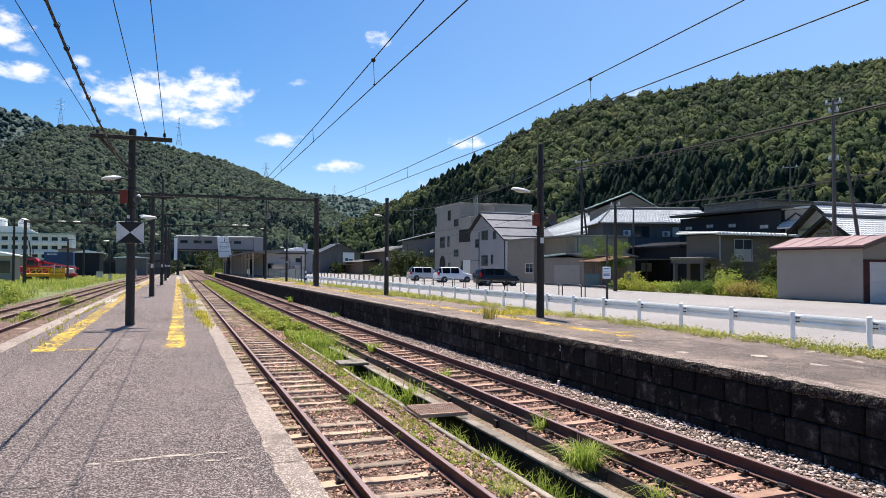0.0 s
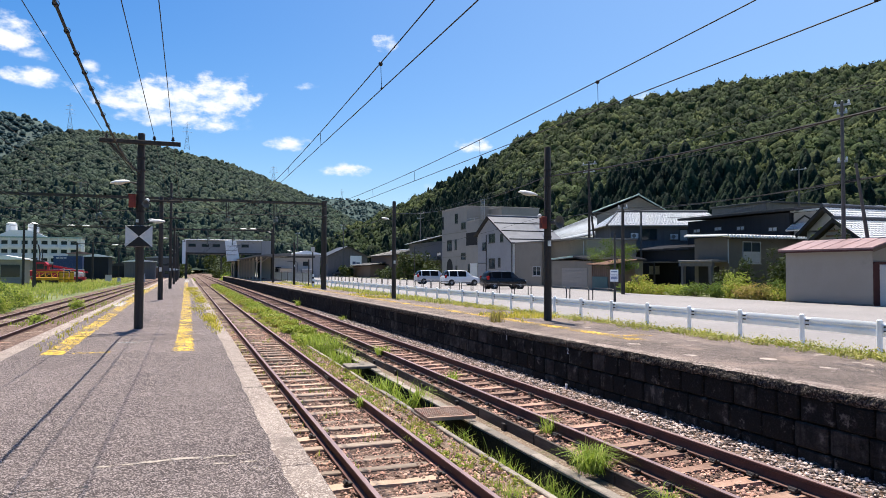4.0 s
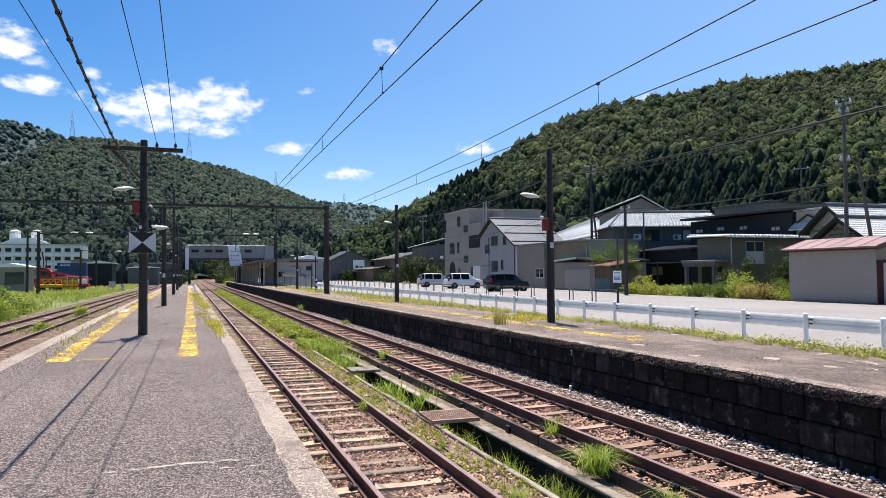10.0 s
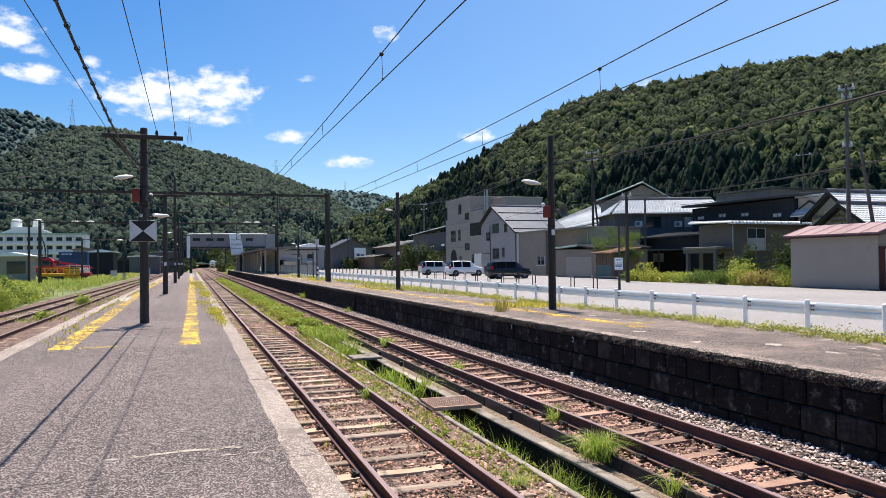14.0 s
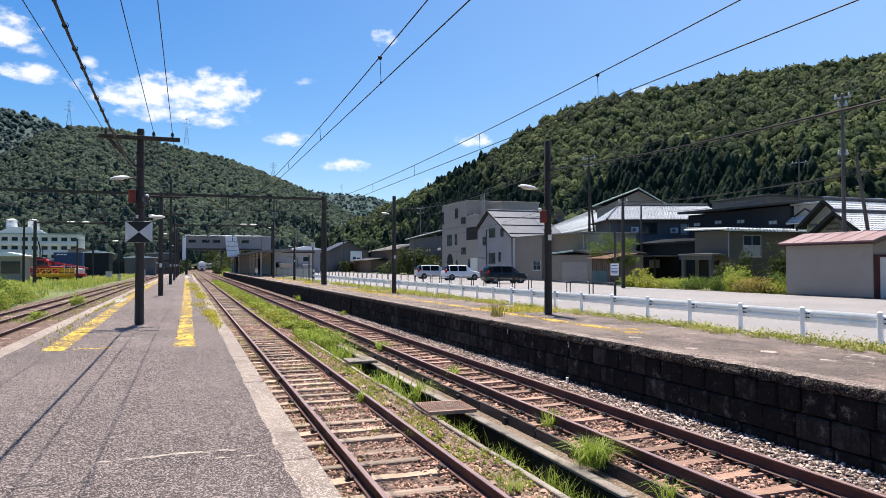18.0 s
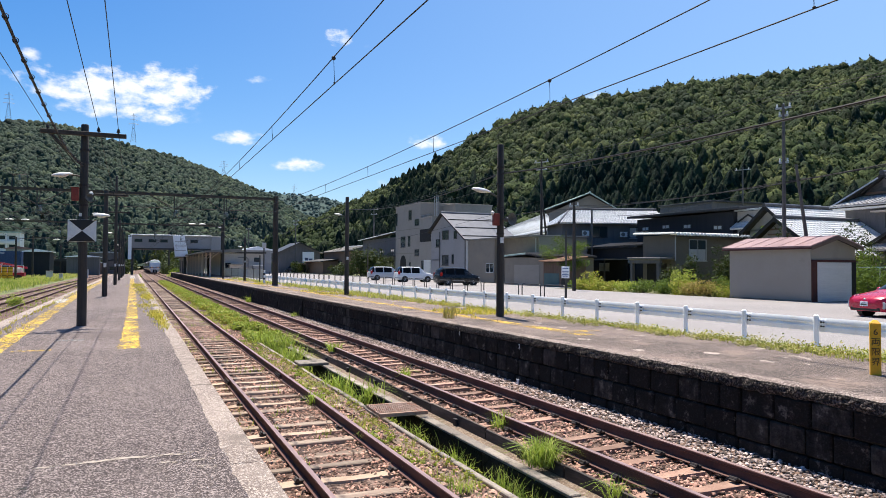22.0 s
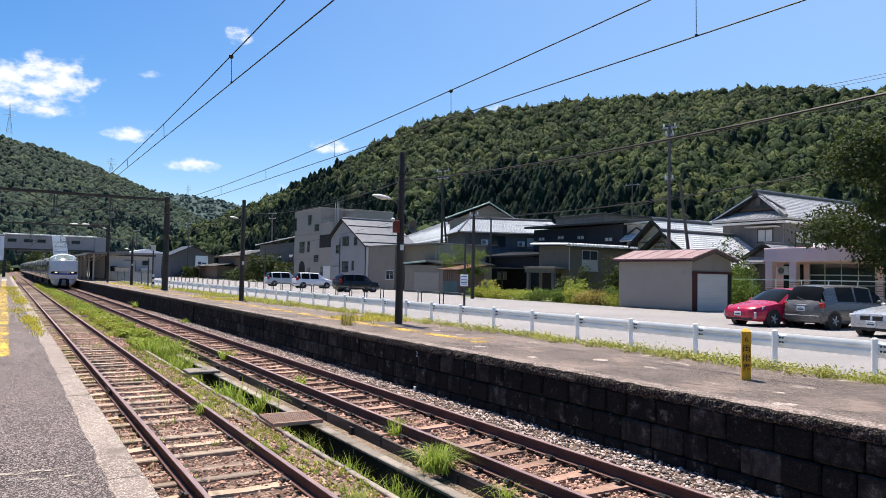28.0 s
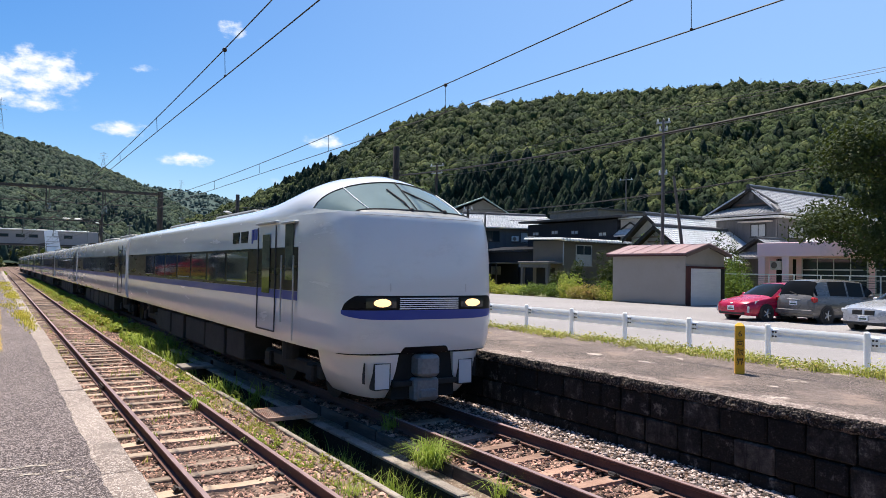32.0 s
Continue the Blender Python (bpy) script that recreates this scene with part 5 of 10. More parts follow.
def make_wires():
    def wire(name, pts, r, label, group=""):
        return solid(name, Geo().tube(pts, r, 6), M["wire"], label, "wire", group)

    def sag(a, b, d, n=14):
        a, b = Vector(a), Vector(b)
        return [a.lerp(b, i / n) - Vector((0, 0, 4 * d * (i / n) * (1 - i / n))) for i in range(n + 1)]

    # overhead line: messenger wire, contact wire and droppers
    for xc in (T1, T2, T3):
        root = thing("overhead_line", pose(xc, 0, 0), "overhead line with messenger, contact wire and droppers", "wire", "overhead lines")
        spans = [(-8.0, 48.9), (48.9, 95.0), (95.0, 150.0), (150.0, 205.0), (205.0, 330.0)]
        def mess(y):
            for a, b in spans:
                if a <= y <= b:
                    k = (y - a) / (b - a)
                    return 4.86 + 0.00113 * (y - 21) ** 2 if a < 0 else 5.74 - 2.9 * k * (1 - k)
            return 5.74
        ys = [-8 + 2.0 * i for i in range(110)] + [212 + 10 * i for i in range(12)]
        xm, xw, lift = {T1: (-0.065, -0.05, 0.0), T2: (0.12, 0.13, 0.075)}.get(xc, (0.0, 0.0, 0.0))
        part("messenger_wire", Geo().tube([(xm, y, mess(y) + lift) for y in ys], 0.0075, 6), M["wire"], root)
        part("contact_wire", Geo().tube([(xw, y, 4.68) for y in ys], 0.007, 6), M["wire"], root)
        y = 4.45
        while y < 150 and xc > 0:
            part("dropper", Geo().tube([(xw, y, 4.68), (xm, y, mess(y) + lift)], 0.005 if y > 10 else 0.004, 5), M["wire"], root)
            if y in (4.45, 8.9):
                part("dropper_clip", Geo().sphere((xm, y, mess(y) + lift - 0.01), 0.03, 8, 6), M["iron"], root)
                part("dropper_clip", Geo().sphere((xw, y, 4.69), 0.016, 8, 6), M["iron"], root)
            y += 4.45
    # feeder and span wires over the yard tracks
    for x, z, r in ((-10.0, 7.73, 0.011), (-9.2, 7.73, 0.011), (-6.7, 7.73, 0.011), (-5.9, 7.73, 0.011), (-8.2, 5.55, 0.009), (-8.2, 4.75, 0.009)):
        P = [(x, -12, z)] + [q for a, b in ((-12, 48.9), (48.9, 95), (95, 150), (150, 205)) for q in sag((x, a, z), (x, b, z + (0.5 if b > 50 and z > 7 else 0)), 0.55)[1:]]
        wire("feeder_wire", P, r, "thin black feeder wire over the yard tracks", "feeder wires")
    for a, b, r in (((-8.9, 44.0, 8.2), (-3.0, 60.0, 4.9), 0.012), ((-11.5, 48.9, 6.6), (-4.6, 95.0, 6.4), 0.012), ((-12.4, 48.9, 6.1), (-6.6, 74.0, 5.2), 0.02), ((-1.17, 57.2, 8.2), (8.9, 95.0, 7.4), 0.012), ((8.98, 48.9, 6.9), (2.4, 95.0, 7.2), 0.01), ((-1.17, 57.2, 7.4), (-17.0, 95.0, 7.4), 0.012)):
        wire("span_wire", sag(a, b, 0.25), r, "slack black span wire between portal and pole", "span wires")
    # low-voltage wires along the island platform
    for x, z, dz in ((-1.86, 5.5, 0.0), (-0.79, 5.57, 0.02), (-0.36, 5.57, 0.02)):
        wire("line_wire", sag((x, -24, z + (0.2 if z > 5.55 else 0.0)), (x, 18.66, z), 0.06) + sag((x, 18.66, z), (x + 0.05, 36, 5.7), 0.25)[1:] + sag((x + 0.05, 36, 5.7), (x, 57.1, 7.75), 0.3)[1:], 0.0065, "thin black wire along the island platform", "line wires")
    root = thing("supply_cable", None, "thick black supply cable with hanger clips", "cable")
    pts = [(-1.11, 18.7, 4.66), (-1.12, 16.8, 4.5), (-1.11, 14.5, 4.38), (-1.1, 12.6, 4.355), (-1.1, 11.1, 4.38), (-1.1, 9.13, 4.47), (-1.1, 8.15, 4.52), (-1.1, 6.75, 4.61), (-1.12, 3.5, 4.95), (-1.15, -4, 5.6), (-1.2, -14, 5.9)]
    part("cable", Geo().tube(pts, 0.0155, 8), M["wire"], root)
    for i in range(26):
        y = 18 - i * 0.62
        k = next(j for j in range(len(pts) - 1) if pts[j + 1][1] <= y <= pts[j][1])
        f = (pts[k][1] - y) / (pts[k][1] - pts[k + 1][1])
        z = pts[k][2] + (pts[k + 1][2] - pts[k][2]) * f
        part("hanger_clip", Geo().cyl((-1.1, y - 0.035, z), (-1.1, y + 0.035, z), 0.021, n=8).tube([(-1.1 + 0.028 * math.cos(k), y, z + 0.012 + 0.028 * math.sin(k)) for k in [6.2832 * q / 10 for q in range(11)]], 0.004, 5), M["wire"], root)
    wire("guy_cable", [(-1.86, 18.6, 5.4), (-1.5, 18.7, 5.0), (-1.12, 18.72, 4.5)], 0.012, "black cable looping down the pole")


def make_fence():
    root = thing("guard_rail", None, "white steel guard rail along the station road", "guard rail")
    xf = 13.6
    post = Geo().cyl((0, 0, 0), (0, 0, 0.7), 0.057, n=14).cyl((0, 0, 0.7), (0, 0, 0.725), 0.057, 0.035, 14).mesh("post", M["white_paint"], smooth=40)
    brk = Geo().box(0.03, 0.055, -0.2, -0.05, 0.44, 0.62, 0, 0.005).box(-0.02, 0.055, -0.07, -0.05, 0.44, 0.62, 0, 0.004).mesh("bracket", M["white_paint"])
    bolt = Geo().cyl((0.005, 0, 0), (0.032, 0, 0), 0.017, n=8).mesh("bolt", M["iron"])
    n0, n1 = -6, 52
    for i in range(n0, n1):
        y = 8.72 + 1.97 * i
        part("post", post, None, root, m=pose(xf, y, RZ))
        if i < 22:
            part("bracket", brk, None, root, m=pose(xf, y, RZ))
            for dy, dz in ((0.1, 0.57), (0.1, 0.48), (0.16, 0.57), (0.16, 0.48)) if i < 14 else ((0.12, 0.53),):
                part("bolt", bolt, None, root, m=pose(xf, y - dy, RZ + dz))
    # corrugated beam on the road side of the posts
    prof = [(0.075, 0.36), (0.06, 0.42), (0.06, 0.47), (0.1, 0.5), (0.1, 0.52), (0.06, 0.55), (0.06, 0.62), (0.078, 0.66)]
    for i in range(n0, n1 - 2, 2):
        y0, y1 = 8.72 + 1.97 * i, 8.72 + 1.97 * (i + 2) + 0.06
        V = [(xf + a, y, RZ + b) for y in (y0, y1) for a, b in prof] + [(xf + a + 0.004, y, RZ + b) for y in (y0, y1) for a, b in prof]
        n = len(prof)
        F = [(k, k + 1, n + k + 1, n + k) for k in range(n - 1)] + [(2 * n + k + 1, 2 * n + k, 3 * n + k, 3 * n + k + 1) for k in range(n - 1)]
        part("beam", Geo().add(V, F), M["white_paint"], root, smooth=30)
    # low black hoops on the far side of the parking bays
    black = M["black_paint"]
    hoop = Geo().tube([(0, -0.98, 0), (0, -0.98, 0.68), (0, -0.92, 0.77), (0, -0.8, 0.8), (0, 0.8, 0.8), (0, 0.92, 0.77), (0, 0.98, 0.68), (0, 0.98, 0)], 0.03, 8).mesh("hoop", black, smooth=40)
    for i in range(36):
        y = 30.95 + i * 2.34
        ob = new("hoop_barrier", hoop)
        ob.matrix_basis = pose(20.0, y, RZ)
        tagged(ob, "low black steel hoop barrier beside the parking bays", "barrier", "hoop barriers")


def text(name, body, size, m, mat, parent):
    cu = bpy.data.curves.new(name, "FONT")
    cu.body, cu.size, cu.extrude = body, size, 0.001
    cu.align_x, cu.align_y = "CENTER", "CENTER"
    cu.materials.append(mat)
    ob = new(name, cu)
    ob.parent = parent
    ob.matrix_basis = m
    return ob


def make_signs():
    p = thing("limit_post", pose(8.6, 5.92, FZ - 0.02, 0, 0, -50), "square amber post lettered in black on the far platform", "marker post")
    part("post", Geo().box(-0.06, 0.06, -0.06, 0.06, 0, 0.67, 0, 0.006).loft([[(-0.06, -0.06, 0.67), (0.06, -0.06, 0.67), (0.06, 0.06, 0.67), (-0.06, 0.06, 0.67)], [(-0.02, -0.02, 0.71), (0.02, -0.02, 0.71), (0.02, 0.02, 0.71), (-0.02, 0.02, 0.71)]]), M["yellow_paint"], p)
    for i, ch in enumerate("6両限界"):
        text("lettering", ch, 0.105, pose(0.0, -0.0625, 0.56 - 0.125 * i, 90, 0, 0), M["black_paint"], p)
    n = thing("notice_board", pose(19.6, 29.3, RZ), "white notice on a thin black post by the parking", "sign")
    part("post", Geo().cyl((0, 0, 0), (0, 0, 3.55), 0.05, n=10), M["steel_dark"], n, smooth=40)
    part("panel", Geo(pose(0, 0, 0.385, 0, 0, 32) @ Matrix.Diagonal((0.6, 0.7, 0.505, 1))).box(-0.13, -0.1, -0.3, 0.3, 1.6, 2.75, 0, 0.01), M["white_paint"], n)
    ink = surf("blue_grey_print", (0.15, 0.2, 0.35), (0.25, 0.3, 0.45), 3.0, 20.0, 0.6)
    for z, w, h in ((2.55, 0.22, 0.1), (2.25, 0.24, 0.06), (2.12, 0.24, 0.05), (1.95, 0.24, 0.16), (1.76, 0.2, 0.05)):
        part("print_bar", Geo(pose(0, 0, 0.385, 0, 0, 32) @ Matrix.Diagonal((0.6, 0.7, 0.505, 1))).box(-0.136, -0.132, -w, w, z - h / 2, z + h / 2), ink, n)
    # slim posts and a white marker on the far platform
    for x, y, h, mat in ((9.4, 56.0, 3.2, "steel_dark"), (9.5, 58.5, 2.2, "steel_dark"), (9.2, 54.5, 1.0, "white_paint")):
        s = thing("platform_sign", pose(x, y, FZ), "slim sign post on the far platform" if h > 2 else "short white marker post on the far platform", "sign")
        part("post", Geo().cyl((0, 0, 0), (0, 0, h), 0.05 if h > 2 else 0.07, n=12), M[mat], s, smooth=40)
        if h > 3:
            part("panel", Geo().box(-0.16, 0.16, -0.05, -0.02, h - 0.45, h - 0.05, 0, 0.01), M["grey_paint"], s)
        if h < 2:
            part("black_band", Geo().cyl((0, 0, 0.3), (0, 0, 0.45), 0.074, n=12).cyl((0, 0, 0.65), (0, 0, 0.8), 0.074, n=12), M["black_paint"], s, smooth=40)


make_poles()
make_portals()
make_wires()
make_fence()
make_signs()
# ---------------------------------------------------------------- houses
def wall_mat(name, a, b, **k):
    return surf(name, a, b, k.pop("s1", 0.5), k.pop("s2", 12.0), k.pop("rough", 0.85), bump=k.pop("bump", 0.15), stain=k.pop("stain", tuple(v * 0.6 for v in a)), stain_s=0.5, stain_k=0.35, **k)


W = {
    "beige": wall_mat("beige_render", (0.27, 0.25, 0.225), (0.33, 0.31, 0.28)),
    "grey": wall_mat("grey_siding", (0.26, 0.26, 0.268), (0.32, 0.32, 0.328)),
    "taupe": wall_mat("taupe_render", (0.2, 0.178, 0.15), (0.25, 0.225, 0.19)),
    "olive": wall_mat("olive_grey_render", (0.125, 0.112, 0.094), (0.16, 0.145, 0.12)),
    "navy": wall_mat("dark_navy_siding", (0.013, 0.015, 0.021), (0.022, 0.025, 0.032), squash=(6, 6, 0.3)),
    "weathered": wall_mat("weathered_grey_boards", (0.3, 0.29, 0.29), (0.4, 0.39, 0.385), squash=(5, 5, 0.4)),
    "slate": wall_mat("dark_grey_wood", (0.105, 0.102, 0.106), (0.165, 0.16, 0.165), squash=(5, 5, 0.4)),
    "pink": wall_mat("pink_stucco", (0.95, 0.64, 0.69), (0.96, 0.7, 0.74), s2=40.0),
    "cream": wall_mat("cream_render", (0.5, 0.44, 0.38), (0.6, 0.53, 0.46)),
    "white": wall_mat("white_concrete", (0.78, 0.78, 0.78), (0.86, 0.86, 0.85)),
    "brown": wall_mat("brown_boards", (0.13, 0.09, 0.07), (0.2, 0.14, 0.11), squash=(4, 4, 0.3)),
    "shed": wall_mat("stucco_shed", (0.28, 0.255, 0.225), (0.32, 0.295, 0.262), s2=30.0, bump=0.3),
    "station": wall_mat("cream_station_render", (0.42, 0.385, 0.345), (0.52, 0.48, 0.43)),
    "teal": wall_mat("teal_board", (0.06, 0.12, 0.12), (0.1, 0.16, 0.16)),
}
R = {
    "silver": surf("silver_roof_tile", (0.5, 0.52, 0.54), (0.64, 0.65, 0.67), 0.6, 8.0, 0.32, 0.15, vary=0.1),
    "ridge": surf("sooty_ridge_tile", (0.05, 0.05, 0.054), (0.1, 0.1, 0.105), 0.8, 9.0, 0.4, 0.1),
    "kawara": surf("glazed_grey_tile", (0.3, 0.31, 0.335), (0.44, 0.45, 0.47), 0.8, 9.0, 0.3, 0.1, vary=0.1),
    "slate": surf("grey_slate_roof", (0.085, 0.093, 0.118), (0.135, 0.145, 0.175), 1.0, 9.0, 0.55, 0.05),
    "metal_pink": surf("faded_red_metal_roof", (0.2, 0.115, 0.12), (0.34, 0.225, 0.23), 1.0, 14.0, 0.6, 0.0, squash=(1, 0.3, 1), stain=(0.3, 0.09, 0.08)),
    "metal_grey": surf("grey_metal_roof", (0.3, 0.33, 0.35), (0.42, 0.45, 0.47), 1.0, 14.0, 0.4, 0.3),
    "metal_green": surf("green_metal_roof", (0.3, 0.42, 0.38), (0.42, 0.52, 0.48), 1.0, 14.0, 0.4, 0.2),
    "dark": surf("black_metal_roof", (0.025, 0.026, 0.03), (0.05, 0.05, 0.055), 1.0, 14.0, 0.5, 0.2),
    # dark bargeboards, and the painted shade under the eaves
    "barge": surf("dark_barge_and_eave_shade", (0.018, 0.017, 0.017), (0.04, 0.038, 0.036), 1.0, 14.0, 0.9),
    "brown": surf("rust_brown_roof", (0.26, 0.14, 0.09), (0.36, 0.21, 0.14), 1.0, 14.0, 0.6),
}
M["under_frame"] = surf("black_wagon_frame", (0.02, 0.019, 0.018), (0.045, 0.042, 0.04), 2.0, 20.0, 0.8)
M["sash"] = surf("dark_sash", (0.03, 0.03, 0.032), (0.06, 0.058, 0.056), 2.0, 20.0, 0.45, 0.3)
M["sash_pale"] = surf("aluminium_sash", (0.45, 0.46, 0.47), (0.55, 0.56, 0.57), 2.0, 20.0, 0.4, 0.5)
M["blind"] = surf("pale_blind_behind_glass", (0.4, 0.41, 0.42), (0.52, 0.53, 0.53), 3.0, 20.0, 0.3, squash=(1, 1, 8))
M["shutter"] = surf("white_shutter", (0.66, 0.66, 0.66), (0.74, 0.74, 0.73), 1.0, 20.0, 0.5, bump=0.1)
M["gutter"] = surf("grey_gutter", (0.14, 0.135, 0.13), (0.2, 0.195, 0.19), 2.0, 20.0, 0.5)
# Near-black for flat panels that stand for the shade inside openings.
M["dark_void"] = surf("unlit_interior", (0.012, 0.012, 0.012), (0.02, 0.02, 0.02), 2.0, 20.0, 0.9)


class House:
    """A building with its long wall along the track: local x runs to smaller y, local y away from the track."""

    def __init__(self, name, label, category, x, y_left, y_right, d, z0=RZ, turn=0.0):
        self.w, self.d, self.yl, self.x, self.z0 = y_left - y_right, d, y_left, x, z0
        self.ob = thing(name, pose(x, y_left, z0, 0, 0, -90 + turn), label, category)

    def lx(self, y):
        return self.yl - y

    def walls(self, z1, mat, x0=0.0, x1=None, y0=0.0, y1=None, z0=-0.3, name="wall"):
        """Four walls, each a slab, and a flat top."""
        x1, y1, z1, t = self.w if x1 is None else x1, self.d if y1 is None else y1, z1 - self.z0, 0.15
        part(name, Geo().box(x0, x1, y0, y0 + t, z0, z1), mat, self.ob)
        part(name, Geo().box(x0, x1, y1 - t, y1, z0, z1), mat, self.ob)
        part(name, Geo().box(x0, x0 + t, y0 + t, y1 - t, z0, z1), mat, self.ob)
        part(name, Geo().box(x1 - t, x1, y0 + t, y1 - t, z0, z1), mat, self.ob)
        return self

    def gable(self, z, apex, xm, mat, axis="y", x0=0.0, x1=None, y0=0.0, y1=None):
        """The triangle of wall under a gable roof whose ridge runs along axis."""
        x1, y1 = self.w if x1 is None else x1, self.d if y1 is None else y1
        if axis == "y":
            for a in (y0, y1 - 0.15):
                part("gable_wall", Geo().prism([(x0, z - self.z0), (x1, z - self.z0), (xm, apex - self.z0)], "y", a, a + 0.15), mat, self.ob)
        else:
            for a in (x0, x1 - 0.15):
                part("gable_wall", Geo().prism([(y0, z - self.z0), (y1, z - self.z0), (xm, apex - self.z0)], "x", a, a + 0.15), mat, self.ob)
        return self

    def slope(self, a, b, c, d, mat, tile=0.0, seam=0.0, th=0.12, name="roof"):
        """A roof slope: a, b the eave's ends, c, d the ridge's (c above b, d above a), in local x, y and world z."""
        P = [Vector((p[0], p[1], p[2] - self.z0)) for p in (a, b, c, d)]
        nrm = (P[1] - P[0]).cross(P[3] - P[0]).normalized()
        if nrm.z < 0:
            nrm = -nrm
        g, ribs = Geo(), []
        L, H = (P[1] - P[0]).length, (P[3] - P[0]).length
        if tile:
            nu, nv = max(2, int(L / tile)) * 4, max(2, int(H / (tile * 0.9)))
            V, F = [], []
            for j in range(nv):
                for e in (0, 1):
                    v = (j + e) / nv
                    for i in range(nu + 1):
                        u = i / nu
                        p = P[0].lerp(P[1], u).lerp(P[3].lerp(P[2], u), v)
                        ph = (i % 4) / 4
                        V.append(p + nrm * (0.05 * (1 - e) + 0.035 * math.sin(ph * 6.2832) + th * 0.5))
            for j in range(nv):
                b0 = 2 * j * (nu + 1)
                F += [(b0 + i, b0 + i + 1, b0 + nu + 2 + i, b0 + nu + 1 + i) for i in range(nu)]
                if j:
                    F += [(b0 - nu - 1 + i, b0 - nu + i, b0 + i + 1, b0 + i) for i in range(nu)]
            g.add(V, F)
        g.add([p + nrm * th * 0.5 for p in P] + [p - nrm * th * 0.5 for p in P], ([] if tile else [(0, 1, 2, 3)]) + [(7, 6, 5, 4), (0, 4, 5, 1), (1, 5, 6, 2), (2, 6, 7, 3), (3, 7, 4, 0)])
        if seam:
            n = int(L / seam)
            for i in range(n + 1):
                u = i / n
                p, q = P[0].lerp(P[1], u) + nrm * (th * 0.5 + 0.02), P[3].lerp(P[2], u) + nrm * (th * 0.5 + 0.02)
                ribs.append((p, q))
        ob = part(name, g, mat, self.ob)
        # Board added below the slope: near-black colour gives the underside its shade.
        low, out = -nrm * (th * 0.5 + 0.004), -nrm * (th * 0.5 + 0.03)
        part("soffit", Geo().add([p + low for p in P] + [p + out for p in P], [(0, 1, 2, 3), (7, 6, 5, 4), (0, 4, 5, 1), (1, 5, 6, 2), (2, 6, 7, 3), (3, 7, 4, 0)]), R["barge"], ob, "added board under the roof, eave shade put into its colour")
        for p, q in ribs:
            part("roof_seam", Geo().tube([p, q], 0.03 if seam < 0.8 else 0.012, 4), mat, ob)
        return self

    def ridge(self, p, q, mat, r=0.14):
        part("ridge_cap", Geo().tube([(p[0], p[1], p[2] - self.z0), (q[0], q[1], q[2] - self.z0)], r, 8), mat, self.ob, smooth=60)
        return self

    def roof_x(self, z, apex, mat, over=0.35, tile=0.0, seam=0.0, x0=0.0, x1=None, y0=0.0, y1=None, ridge=True):
        """Gable roof, ridge along local x."""
        x1, y1 = self.w if x1 is None else x1, self.d if y1 is None else y1
        ym, k = (y0 + y1) / 2, (apex - z) / ((y1 - y0) / 2) * over
        self.slope((x0 - over, y0 - over, z - k), (x1 + over, y0 - over, z - k), (x1 + over, ym, apex), (x0 - over, ym, apex), mat, tile, seam)
        self.slope((x1 + over, y1 + over, z - k), (x0 - over, y1 + over, z - k), (x0 - over, ym, apex), (x1 + over, ym, apex), mat, 0, seam)
        if ridge:
            self.ridge((x0 - over, ym, apex + 0.1), (x1 + over, ym, apex + 0.1), mat)
        return self

    def roof_y(self, z0, apex, z1, xm, mat, over=0.4, tile=0.0, seam=0.0, x0=0.0, x1=None, y0=0.0, y1=None, ridge=True):
        """Gable roof with the ridge running away from the track; its two eaves may differ in height."""
        x1, y1 = self.w if x1 is None else x1, self.d if y1 is None else y1
        ka, kb = (apex - z0) / (xm - x0) * over, (apex - z1) / (x1 - xm) * over
        self.slope((x0 - over, y1 + over, z0 - ka), (x0 - over, y0 - over, z0 - ka), (xm, y0 - over, apex), (xm, y1 + over, apex), mat, tile, seam)
        self.slope((x1 + over, y0 - over, z1 - kb), (x1 + over, y1 + over, z1 - kb), (xm, y1 + over, apex), (xm, y0 - over, apex), mat, tile, seam)
        if ridge:
            self.ridge((xm, y0 - over, apex + 0.1), (xm, y1 + over, apex + 0.1), mat)
        return self

    def flat(self, z, mat, over=0.1, th=0.15, x0=0.0, x1=None, y0=0.0, y1=None):
        x1, y1 = self.w if x1 is None else x1, self.d if y1 is None else y1
        part("roof", Geo().box(x0 - over, x1 + over, y0 - over, y1 + over, z - self.z0, z - self.z0 + th, 0, 0.02), mat, self.ob)
        return self

    def window(self, ya, yb, za, zb, sash="sash", pane="glass", bars=1, face="front", y=0.0, sill=True, name="window"):
        """A window in world y and z on the front, or local y on the right-hand wall."""
        za, zb, s = za - self.z0, zb - self.z0, M[sash]
        if face == "front":
            a, b = self.lx(ya), self.lx(yb)
            m = pose(a, y, 0)
        else:
            a, b = ya, yb
            m = pose(self.w, a, 0, 0, 0, 90)
        w = b - a
        t = min(0.07, w * 0.12)
        g = Geo(m)
        for x0, x1, z0, z1 in ((0, t, za, zb), (w - t, w, za, zb), (t, w - t, za, za + t), (t, w - t, zb - t, zb)):
            g.box(x0, x1, -0.05, 0.01, z0, z1)
        rods = []
        for i in range(bars):
            x = w * (i + 1) / (bars + 1)
            rods.append(Geo(m).box(x - t * 0.4, x + t * 0.4, -0.04, 0.003, za + t, zb - t))
        win = part(name, g, s, self.ob)
        for rod in rods:
            part("glazing_bar", rod, s, win)
        part("pane", Geo(m).box(t, w - t, -0.02, 0.005, za + t, zb - t), M[pane], win)
        if sill:
            part("sill", Geo(m).box(-0.04, w + 0.04, -0.1, 0.0, za - 0.05, za), s, win)
        return self

